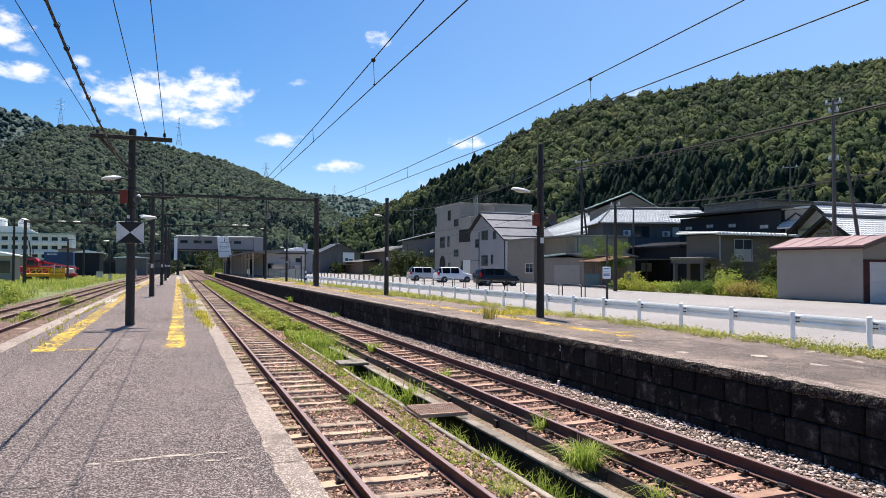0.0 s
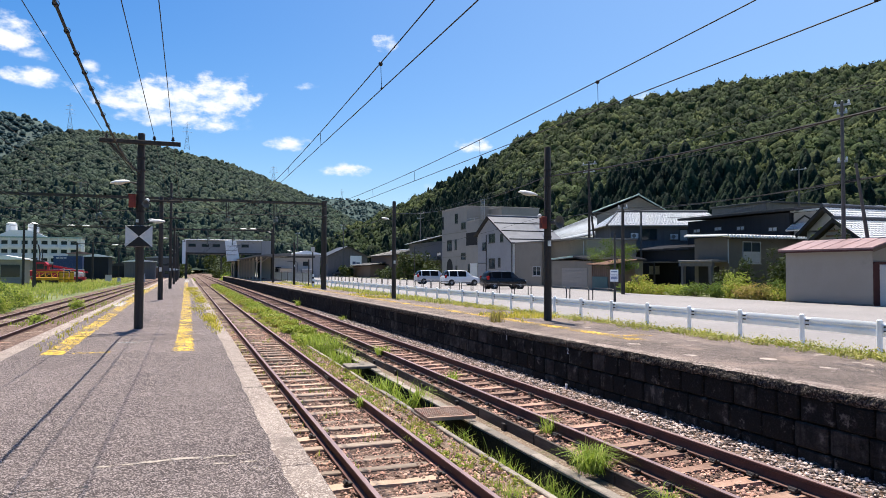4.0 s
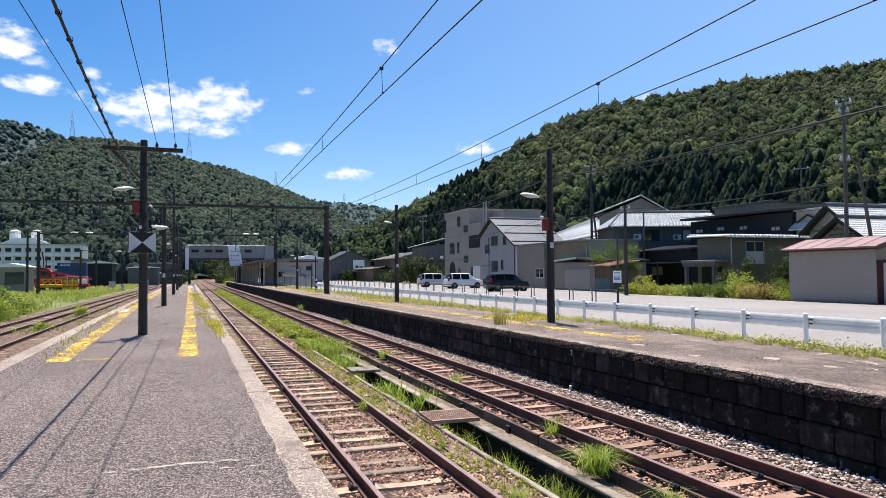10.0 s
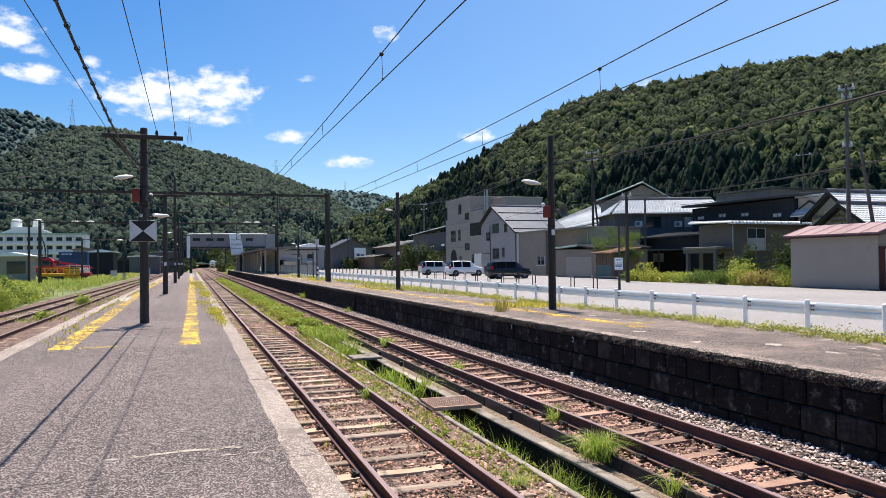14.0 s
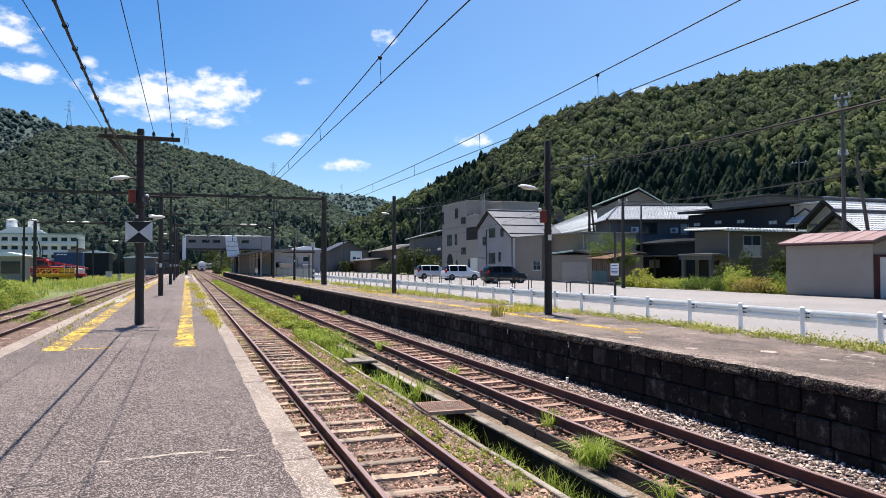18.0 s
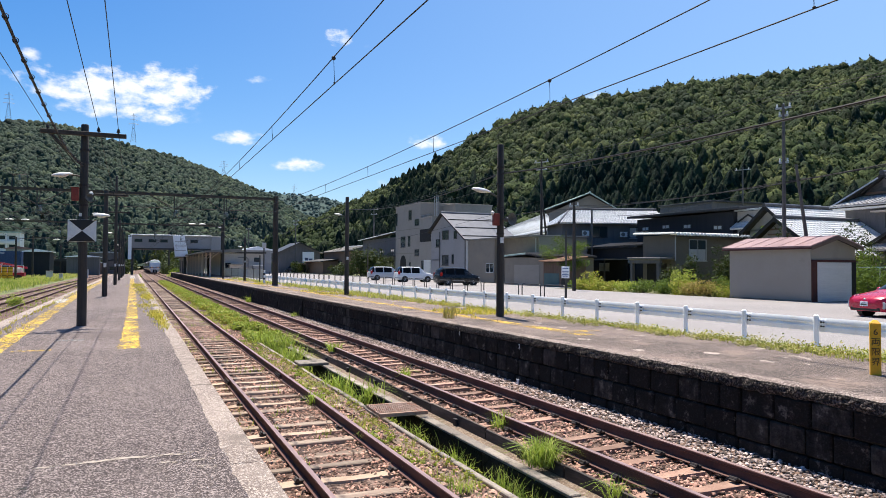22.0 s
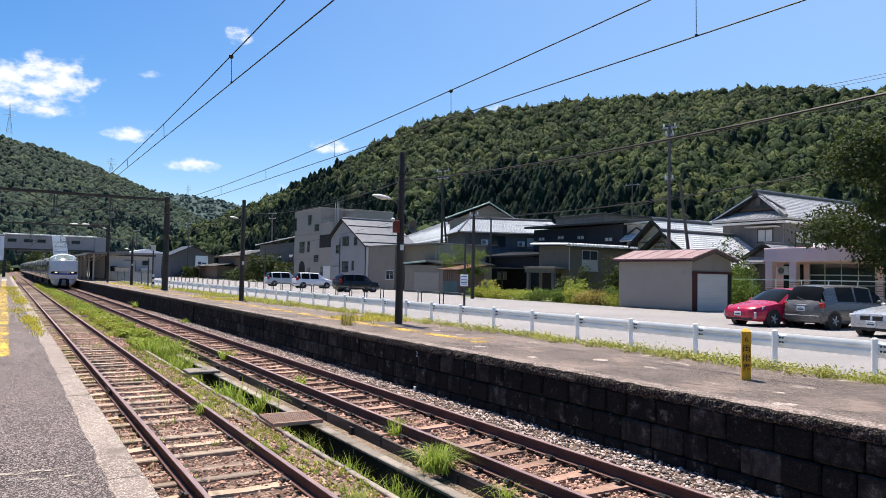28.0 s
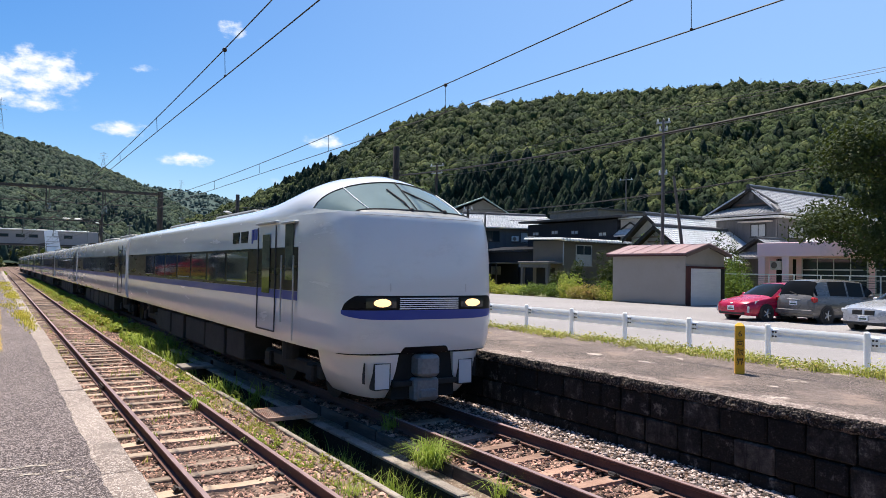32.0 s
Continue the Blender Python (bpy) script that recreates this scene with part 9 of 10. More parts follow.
    part("skirt_seam", strip(0.921, 0.936, -1.36, 1.36, 0.005, 40), M["train_black"], car)
    part("sill_seam", strip(2.935, 2.943, -1.2, 1.2, 0.004, 30), M["coupler"], car)
    side_fittings(car, 1.62, LENGTH - 0.25, (2.66,), LENGTH, True)
    roof_gear(car, 6.5)
    return car


def roof_gear(car, y0):
    for y, w in ((y0, 3.2), (y0 + 5.5, 3.4)):
        part("air_unit", Geo().box(-0.68, 0.68, y, y + w, 3.27, 3.43, 0, 0.06), M["coupler"], car)


def middle_car(pan=False):
    car = thing("express_car", None, "white express train car with a black window band", "train car", "express train")
    half = [(w, z) for z, w in SECTION] + CROWN[1:]
    ring = half + [(-x, z) for x, z in half[-2::-1]]
    ring = [(x, z) for x, z in ring]
    part("body", Geo().loft([[(x, 0.2, z) for x, z in ring][::-1], [(x, LENGTH, z) for x, z in ring][::-1]][::-1]), M["train_white"], car, smooth=35)
    part("gangway", Geo().box(-1.2, 1.2, -0.3, 0.22, 0.9, 3.2), M["bellows"], car)
    side_fittings(car, 0.35, LENGTH - 0.2, (1.1,), LENGTH)
    roof_gear(car, 4.5)
    if pan:
        part("pantograph", Geo().tube([(0, 2.0, 3.4), (0, 3.1, 4.0), (0, 2.1, 4.62)], 0.035, 6).tube([(-0.8, 2.1, 4.64), (0.8, 2.1, 4.64)], 0.035, 6).box(-0.6, 0.6, 1.6, 3.0, 3.28, 3.42), M["under_grey"], car)
    return car


TRAIN = [lead_car(), middle_car(), middle_car(True)]
TRAIN += [copy_thing(TRAIN[1 + (i % 3 == 2)], Matrix()) for i in range(6)]


def train_rows(i):
    """Rows for car i: where its front end is at each time."""
    # seconds, place of the nose along the track
    P = [(0, 700), (4, 600), (8, 505), (12, 418), (14.5, 364), (16.5, 323), (18, 290), (20, 247), (21.5, 215), (23, 184), (24.5, 153), (26, 124), (27, 105), (28, 86), (29, 66.5), (30, 46.6), (31, 27.7), (31.5, 18.25), (32, 8.93)]
    rows = []
    for t, y in P:
        v = y + PITCH * i
        bend = max(0.0, v - 305.0)
        x = TRAIN_X + bend * bend / 1100.0
        rows.append((t, pose(x, v, Z2, 0, 0, -math.degrees(math.atan(2 * bend / 1100.0)))))
    return rows
# ---------------------------------------------------------------- parked cars
M["tyre"] = surf("black_tyre", (0.018, 0.018, 0.018), (0.03, 0.03, 0.03), 5.0, 60.0, 0.85)
M["rim"] = surf("alloy_rim", (0.35, 0.36, 0.37), (0.5, 0.51, 0.52), 5.0, 40.0, 0.35, 0.7)
M["rim_dark"] = surf("dark_alloy_rim", (0.05, 0.05, 0.052), (0.1, 0.1, 0.1), 5.0, 40.0, 0.4, 0.6)
M["car_glass"] = glass("dark_car_glass", (0.006, 0.007, 0.008), 0.03, 0.05)
M["tail_red"] = surf("red_tail_lens", (0.3, 0.01, 0.012), (0.42, 0.02, 0.02), 3.0, 20.0, 0.15)
M["lamp_clear"] = surf("clear_headlamp_lens", (0.5, 0.53, 0.56), (0.7, 0.72, 0.74), 3.0, 20.0, 0.08, 0.3)
M["trim_black"] = surf("black_plastic_trim", (0.015, 0.015, 0.016), (0.03, 0.03, 0.03), 4.0, 40.0, 0.6)


def car_paint(name, c, metal=0.0):
    m = paint(name, c, 0.22, 0.4, tuple(v * 0.7 + 0.05 for v in c), 0.15)
    m.node_tree.nodes["Principled BSDF"].inputs["Coat Weight"].default_value = 0.35 if max(c) > 0.05 else 0.1
    m.node_tree.nodes["Principled BSDF"].inputs["Coat Roughness"].default_value = 0.05
    m.node_tree.nodes["Principled BSDF"].inputs["Metallic"].default_value = metal
    return m


def make_car(name, label, m, body, stations, half, wheel_y, r, screen, rear_screen, pillars, rim="rim", nose_kind="plain"):
    """stations, front (y = 0) to back: y, breadth factor, sill z, belt z, roof z, roof breadth factor. screen, rear_screen: the spans that are glass."""
    car = thing(name, m, label, "car", "parked cars")
    rings = []
    for y, wf, zs, zb, zr, rf in stations:
        w = half * wf
        rings.append([(w * 0.9, zs), (w, zs + 0.16), (w * 1.0, (zs + zb) / 2 + 0.05), (w * 0.96, zb), (w * 0.93, zb + 0.03), (w * rf, zr - 0.07), (w * rf * 0.86, zr - 0.015), (w * rf * 0.45, zr + 0.008), (0, zr + 0.012)])
    n = 9
    P = [[(x, st[0], z) for x, z in rg] + [(-x, st[0], z) for x, z in rg[-2::-1]] for st, rg in zip(stations, rings)]
    m2 = len(P[0])
    shell, windows = Geo(), []
    shell.v = [p for ring in P for p in ring]
    def face(j, i):
        return (j * m2 + i, j * m2 + i + 1, (j + 1) * m2 + i + 1, (j + 1) * m2 + i)
    for j in range(len(P) - 1):
        y0, y1 = stations[j][0], stations[j + 1][0]
        tall = min(stations[j][4] - stations[j][3], stations[j + 1][4] - stations[j + 1][3]) > 0.2
        is_screen = screen[0] <= y0 and y1 <= screen[1] or rear_screen[0] <= y0 and y1 <= rear_screen[1]
        for i in range(m2 - 1):
            side = i in (4, m2 - 6)
            top = 5 <= i <= m2 - 7
            if (side and tall and j not in pillars) or (top and is_screen):
                windows.append((j, i, side))
            else:
                shell.f.append(face(j, i)[::-1])
                shell.mi.append(0)
    for j, flip in ((0, False), (len(P) - 1, True)):
        f = tuple(j * m2 + i for i in range(m2))
        shell.f.append(f[::-1] if flip else f)
        shell.mi.append(0)
    for j in range(len(P) - 1):
        shell.f.append((j * m2, j * m2 + m2 - 1, (j + 1) * m2 + m2 - 1, (j + 1) * m2))
        shell.mi.append(0)
    part("body", shell, body, car, smooth=38)
    spans = []
    for j, i, side in windows:
        if side and i == 4 and (not spans or spans[-1][-1] != j - 1):
            spans.append([j])
        elif side and i == 4:
            spans[-1].append(j)
    for kind in ("windscreen", "rear_window", "side_window"):
        for sgn, span in ([(q, sp) for q in (1, -1) for sp in spans] if kind == "side_window" else [(0, ())]):
            g = Geo()
            g.v = list(shell.v)
            for j, i, side in windows:
                if kind == "side_window" and side and j in span and (sgn > 0) == (i == 4) or kind == "windscreen" and not side and stations[j][0] < screen[1] or kind == "rear_window" and not side and stations[j][0] >= screen[1]:
                    g.f.append(face(j, i)[::-1])
                    g.mi.append(0)
            if g.f:
                used = sorted({i for f in g.f for i in f})
                back = {i: k for k, i in enumerate(used)}
                g.v, g.f = [g.v[i] for i in used], [tuple(back[i] for i in f) for f in g.f]
                part(kind, g, M["car_glass"], car, smooth=30)
    for y in wheel_y:
        for s in (-1, 1):
            x = s * (half - 0.11)
            part("wheel_arch", Geo().cyl((x - s * 0.1, y, r), (x + s * 0.118, y, r), r + 0.055, n=22), M["trim_black"], car, smooth=40)
            w = part("wheel", Geo().cyl((x - 0.1, y, r), (x + 0.1, y, r), r * 0.6, n=20), M[rim + "_dark" if rim == "rim" and nose_kind == "hatch" else rim], car, smooth=40)
            prof = [(-0.1, r * 0.62), (-0.1, r * 0.9), (-0.06, r), (0.06, r), (0.1, r * 0.9), (0.1, r * 0.62)]
            part("tyre", Geo().loft([[(x + a + s * 0.03, y + q * math.cos(k), r + q * math.sin(k)) for a, q in prof] for k in [2 * math.pi * i / 22 for i in range(23)]], caps=False), M["tyre"], w, smooth=40)
            g = Geo()
            for k in range(5):
                a = 2 * math.pi * k / 5
                g.cyl((x + s * 0.12, y, r), (x + s * 0.12, y + r * 0.56 * math.cos(a), r + r * 0.56 * math.sin(a)), 0.035, 0.025, 6)
            part("spokes", g, M["rim"], w)
    return car


def plate(car, x, y, z, face=-1):
    p = part("number_plate", Geo().box(x - 0.165, x + 0.165, y, y + 0.012, z, z + 0.165, 0, 0.003), M["white_paint"], car)
    a, b = (y - 0.004, y - 0.001) if face < 0 else (y + 0.013, y + 0.016)
    part("print_bar", Geo().box(x - 0.13, x + 0.13, a, b, z + 0.03, z + 0.085), surf("plate_print", (0.05, 0.09, 0.07), (0.08, 0.12, 0.1)), p)
    part("print_bar", Geo().box(x - 0.08, x + 0.08, a, b, z + 0.11, z + 0.14), M["grey_paint"], p)


def mirrors(car, half, y, z, mat):
    for s in (-1, 1):
        part("wing_mirror", Geo().sphere((s * (half + 0.08), y, z), 0.1, 10, 7, 0, (1.0, 0.6, 0.75)), mat, car, smooth=True)


def make_cars():
    # red hatchback, nose towards the tracks
    red = car_paint("bright_red_car_paint", (0.4, 0.008, 0.045), 0.1)
    S = [(0.0, 0.6, 0.34, 0.58, 0.6, 0.9), (0.06, 0.82, 0.22, 0.64, 0.68, 0.9), (0.3, 0.96, 0.2, 0.72, 0.78, 0.9), (0.8, 1.0, 0.2, 0.8, 0.88, 0.9), (1.15, 1.0, 0.2, 0.85, 0.93, 0.88), (1.25, 1.0, 0.2, 0.86, 0.97, 0.86), (1.9, 1.0, 0.2, 0.88, 1.33, 0.72), (2.2, 1.0, 0.2, 0.9, 1.42, 0.7), (2.3, 1.0, 0.2, 0.9, 1.44, 0.7), (2.9, 1.0, 0.2, 0.92, 1.46, 0.69), (3.0, 1.0, 0.2, 0.92, 1.455, 0.69), (3.7, 0.99, 0.2, 0.95, 1.35, 0.68), (3.8, 0.99, 0.2, 0.96, 1.33, 0.68), (4.3, 0.95, 0.22, 1.0, 1.16, 0.74), (4.45, 0.9, 0.26, 1.0, 1.08, 0.8), (4.54, 0.75, 0.36, 0.9, 0.92, 0.85)]
    c = make_car("red_hatchback", "bright red hatchback parked nose-out behind the guard rail", pose(24.0, 16.95, RZ, 0, 0, -99), red, S, 0.88, (0.9, 3.6), 0.31, (1.25, 2.2), (3.8, 4.3), (5, 7, 9), nose_kind="hatch")
    plate(c, 0.0, -0.02, 0.4)
    part("lower_grille", Geo().box(-0.62, 0.62, 0.01, 0.1, 0.24, 0.36, 0, 0.02), M["trim_black"], c)
    part("nose_mark", Geo().cyl((0, 0.02, 0.62), (0, 0.06, 0.64), 0.06, n=12), M["rim"], c)
    for s in (-1, 1):
        part("headlight", Geo().loft([[(s * 0.42, 0.1, 0.64), (s * 0.42, 0.12, 0.68), (s * 0.5, 0.2, 0.7)], [(s * 0.84, 0.34, 0.66), (s * 0.84, 0.4, 0.76), (s * 0.8, 0.6, 0.8)]][::s]), M["lamp_clear"], c)
        part("fog_slot", Geo().box(min(s * 0.66, s * 0.78), max(s * 0.66, s * 0.78), 0.06, 0.14, 0.32, 0.56, 0, 0.02), M["grey_paint"], c)
    mirrors(c, 0.88, 1.7, 0.98, red)
    # grey minivan, tail towards the tracks
    grey = car_paint("warm_grey_car_paint", (0.13, 0.125, 0.12), 0.2)
    S = [(0.0, 0.7, 0.4, 0.8, 0.84, 0.9), (0.06, 0.9, 0.28, 0.9, 0.95, 0.9), (0.14, 0.97, 0.24, 0.98, 1.05, 0.88), (0.2, 0.98, 0.22, 1.0, 1.22, 0.82), (0.3, 0.99, 0.22, 1.0, 1.42, 0.79), (0.45, 1.0, 0.22, 1.0, 1.56, 0.77), (0.62, 1.0, 0.22, 1.0, 1.6, 0.76), (0.95, 1.0, 0.22, 1.0, 1.62, 0.76), (1.9, 1.0, 0.22, 0.98, 1.63, 0.76), (2.0, 1.0, 0.22, 0.98, 1.63, 0.76), (2.85, 1.0, 0.22, 0.96, 1.58, 0.76), (2.95, 1.0, 0.22, 0.96, 1.56, 0.76), (3.45, 1.0, 0.22, 0.94, 1.28, 0.82), (3.75, 0.99, 0.22, 0.92, 1.02, 0.88), (4.15, 0.9, 0.25, 0.8, 0.86, 0.9), (4.28, 0.7, 0.34, 0.66, 0.7, 0.9)]
    c = make_car("grey_minivan", "warm grey compact minivan parked tail-out", pose(25.1, 15.1, RZ, 0, 0, -97), grey, S, 0.85, (0.72, 3.35), 0.32, (0.14, 0.45), (2.95, 3.75), (4, 5, 6, 8, 10))
    plate(c, 0.0, -0.01, 0.66)
    part("tailgate_chrome", Geo().box(-0.28, 0.28, -0.005, 0.06, 0.86, 0.9, 0, 0.005), M["rim"], c)
    part("bumper", Geo().box(-0.78, 0.78, -0.03, 0.1, 0.34, 0.52, 0, 0.05), grey, c)
    part("rear_wiper", Geo().tube([(0.1, 0.1, 1.06), (-0.25, 0.13, 1.16)], 0.012, 6), M["trim_black"], c)
    for s in (-1, 1):
        part("tail_light", Geo().box(min(s * 0.66, s * 0.84), max(s * 0.66, s * 0.84), 0.05, 0.26, 0.78, 0.98, 0, 0.05), M["tail_red"], c)
    mirrors(c, 0.85, 3.1, 1.02, grey)
    # silver saloon
    silver = car_paint("silver_car_paint", (0.42, 0.43, 0.46), 0.4)
    S = [(0.0, 0.6, 0.32, 0.6, 0.64, 0.9), (0.05, 0.82, 0.22, 0.68, 0.74, 0.9), (0.3, 0.97, 0.2, 0.76, 0.84, 0.9), (0.9, 1.0, 0.2, 0.84, 0.93, 0.9), (1.45, 1.0, 0.2, 0.88, 0.99, 0.88), (1.55, 1.0, 0.2, 0.89, 1.01, 0.87), (2.2, 1.0, 0.2, 0.9, 1.36, 0.72), (2.35, 1.0, 0.2, 0.9, 1.4, 0.7), (2.45, 1.0, 0.2, 0.9, 1.42, 0.7), (3.2, 1.0, 0.2, 0.92, 1.43, 0.69), (3.3, 1.0, 0.2, 0.92, 1.42, 0.69), (3.8, 1.0, 0.2, 0.95, 1.28, 0.72), (4.2, 0.98, 0.2, 0.98, 1.08, 0.82), (4.75, 0.93, 0.24, 0.96, 1.02, 0.88), (4.88, 0.75, 0.34, 0.8, 0.84, 0.9)]
    c = make_car("silver_saloon", "silver saloon with twin dark grilles parked nose-out", pose(23.4, 11.75, RZ, 0, 0, -99), silver, S, 0.9, (0.85, 3.75), 0.33, (1.55, 2.35), (3.8, 4.2), (5, 7, 9))
    plate(c, 0.0, -0.03, 0.36)
    part("lower_grille", Geo().box(-0.7, 0.7, 0.0, 0.1, 0.22, 0.33, 0, 0.02), M["trim_black"], c)
    for s in (-1, 1):
        part("grille", Geo().box(min(s * 0.04, s * 0.38), max(s * 0.04, s * 0.38), -0.015, 0.06, 0.54, 0.7, 0, 0.04), M["trim_black"], c)
        part("headlight", Geo().box(min(s * 0.5, s * 0.82), max(s * 0.5, s * 0.82), 0.05, 0.3, 0.6, 0.73, 0, 0.04), M["lamp_clear"], c)
    mirrors(c, 0.9, 2.0, 1.0, silver)
    # three vehicles further along, side-on
    van = [(0.0, 0.75, 0.36, 0.72, 0.8, 0.9), (0.08, 0.93, 0.25, 0.82, 0.9, 0.9), (0.5, 1.0, 0.24, 0.92, 1.02, 0.88), (0.85, 1.0, 0.24, 0.96, 1.1, 0.85), (1.4, 1.0, 0.24, 0.98, 1.58, 0.77), (1.55, 1.0, 0.24, 0.98, 1.66, 0.76), (1.65, 1.0, 0.24, 0.98, 1.68, 0.76), (2.6, 1.0, 0.24, 0.98, 1.72, 0.76), (2.7, 1.0, 0.24, 0.98, 1.72, 0.76), (3.6, 1.0, 0.24, 1.0, 1.7, 0.76), (3.72, 1.0, 0.24, 1.0, 1.68, 0.76), (4.0, 0.99, 0.24, 1.02, 1.5, 0.8), (4.18, 0.95, 0.28, 1.0, 1.1, 0.86), (4.25, 0.8, 0.36, 0.9, 0.92, 0.9)]
    for name, label, col, y, x, turn, grow in (("silver_wagon", "silver people carrier parked side-on by the houses", (0.5, 0.52, 0.55), 84.0, 31.6, 87, 1.08), ("white_minivan", "white compact van parked side-on by the houses", (0.72, 0.74, 0.76), 74.0, 31.2, 88, 1.0), ("black_compact", "glossy black compact car parked side-on", (0.012, 0.012, 0.014), 60.0, 30.0, 90, 0.98)):
        mat = car_paint(name + "_paint", col)
        st = [(y * grow, a, b, d, e * (1.0 if grow > 0.99 else 0.97), f) for y, a, b, d, e, f in van]
        c = make_car(name, label, pose(x, y, RZ, 0, 0, turn), mat, st, 0.86, (0.72, 3.42 * grow), 0.32, (0.85 * grow, 1.55 * grow), (3.72 * grow, 4.18 * grow), (4, 5, 7, 9), nose_kind="plain")
        for s in (-1, 1):
            part("headlight", Geo().box(min(s * 0.5, s * 0.8), max(s * 0.5, s * 0.8), 0.06, 0.3, 0.66, 0.82, 0, 0.04), M["lamp_clear"], c)
            part("tail_light", Geo().box(min(s * 0.66, s * 0.84), max(s * 0.66, s * 0.84), 3.95 * grow, 4.2 * grow, 0.85, 1.2, 0, 0.03), M["tail_red"], c)
        mirrors(c, 0.86, 1.25, 1.05, mat)
    c = make_car("black_van", "large black van parked before the shop", pose(35.2, 178.0, RZ, 0, 0, -75), car_paint("van_black_paint", (0.015, 0.015, 0.018)), [(y * 1.1, a, b, d * 1.1, e * 1.14, f) for y, a, b, d, e, f in van], 0.92, (0.8, 3.8), 0.34, (0.93, 1.71), (4.09, 4.6), (4, 5, 7, 9))


make_cars()
# ---------------------------------------------------------------- grass, weeds, shrubs and trees
M["grass_lush"] = leafy("lush_weed_blades", (0.16, 0.25, 0.035), (0.36, 0.45, 0.085), 2.0, 5.0, 0.0, trans=0.4, dry=(0.4, 0.4, 0.12))
M["grass_dry"] = leafy("dry_grass_blades", (0.42, 0.44, 0.1), (0.66, 0.62, 0.22), 1.0, 5.0, 0.0, trans=0.35, dry=(0.45, 0.36, 0.18))
M["grass_gold"] = leafy("golden_dry_grass", (0.6, 0.46, 0.06), (0.8, 0.64, 0.12), 1.0, 5.0, 0.0, trans=0.3, dry=(0.4, 0.42, 0.08))
M["leaf_weed"] = leafy("weed_leaves", (0.21, 0.3, 0.042), (0.5, 0.54, 0.11), 2.0, 5.0, 0.0, trans=0.35, dry=(0.45, 0.4, 0.16))
M["leaf_rust"] = leafy("rusty_plume_leaves", (0.26, 0.2, 0.06), (0.42, 0.32, 0.12), 1.0, 5.0, 0.0, trans=0.3, dry=(0.45, 0.25, 0.1))
M["leaf_shrub"] = leafy("shrub_leaves", (0.045, 0.095, 0.018), (0.12, 0.19, 0.035), 1.0, 5.0, 0.0, trans=0.25)
M["leaf_yellow"] = leafy("yellow_green_leaves", (0.24, 0.3, 0.04), (0.46, 0.45, 0.08), 1.0, 5.0, 0.0, trans=0.3, dry=(0.4, 0.24, 0.1))
M["leaf_blond"] = leafy("blond_verge_growth", (0.36, 0.36, 0.11), (0.6, 0.54, 0.22), 1.0, 5.0, 0.0, trans=0.35, dry=(0.5, 0.36, 0.18))
M["leaf_dark"] = leafy("dark_tree_leaves", (0.011, 0.026, 0.009), (0.034, 0.058, 0.015), 0.6, 5.0, 0.0, trans=0.08)
M["bark"] = surf("grey_brown_bark", (0.06, 0.045, 0.035), (0.12, 0.095, 0.075), 2.0, 20.0, 0.9, bump=0.6, squash=(2, 2, 0.3))


def blades(name, spots, height, width, mat, label, seed, lean=0.5, per=1, spread=0.0, droop=0.35):
    """Bent blades of grass, three triangles each."""
    g = np.random.RandomState(seed)
    P = np.repeat(np.asarray(spots, float), per, axis=0)
    n = len(P)
    P[:, :2] += g.normal(0, 1, (n, 2)) * spread
    h = np.asarray(height) if np.ndim(height) else height * g.uniform(0.45, 1.25, n)
    if np.ndim(height):
        h = np.repeat(h, per) * g.uniform(0.45, 1.2, n)
    a, ln = g.uniform(0, 6.283, n), g.uniform(0.1, 1, n) * lean
    d = np.stack([np.cos(a), np.sin(a), 0 * a], 1)
    s = np.stack([-np.sin(a + g.normal(0, 0.6, n)), np.cos(a), 0 * a], 1) * (width * g.uniform(0.6, 1.3, n))[:, None] / 2
    up = np.array([0, 0, 1.0])
    mid = P + up * (h * 0.58)[:, None] + d * (h * ln * 0.35)[:, None]
    tip = P + up * (h * (1 - droop * ln))[:, None] + d * (h * ln)[:, None]
    V = np.stack([P - s, P + s, mid - s * 0.8, mid + s * 0.8, tip], 1).reshape(-1, 3)
    F = np.array([[0, 1, 3], [0, 3, 2], [2, 3, 4]])[None] + (np.arange(n) * 5)[:, None, None]
    return big(name, V, F.reshape(-1, 3), mat, label, "grass", "stuff")


def leaf_cloud(centres, radii, n, size, seed, shell=0.55):
    """Leaves as bent diamonds round several ellipsoid lumps."""
    g = np.random.RandomState(seed)
    centres, radii = np.asarray(centres, float), np.asarray(radii, float)
    w = radii.prod(1) ** (2 / 3)
    k = g.choice(len(centres), n, p=w / w.sum())
    d = g.normal(0, 1, (n, 3))
    d /= np.linalg.norm(d, axis=1)[:, None]
    r = (shell + (1 - shell) * g.uniform(0, 1, n)) * (1 + 0.12 * g.normal(0, 1, n))
    P = centres[k] + d * r[:, None] * radii[k]
    q = d * 0.6 + g.normal(0, 0.7, (n, 3)) + np.array([0, 0, 0.45])
    q /= np.linalg.norm(q, axis=1)[:, None]
    t = np.cross(q, g.normal(0, 1, (n, 3)))
    t /= np.linalg.norm(t, axis=1)[:, None]
    b = np.cross(q, t)
    s = (size * g.uniform(0.6, 1.35, n))[:, None]
    V = np.stack([P - t * s, P + b * s * 0.45 - q * s * 0.12, P + t * s, P - b * s * 0.45 - q * s * 0.12], 1).reshape(-1, 3)
    F = np.array([[0, 1, 2], [0, 2, 3]])[None] + (np.arange(n) * 4)[:, None, None]
    return V, F.reshape(-1, 3)


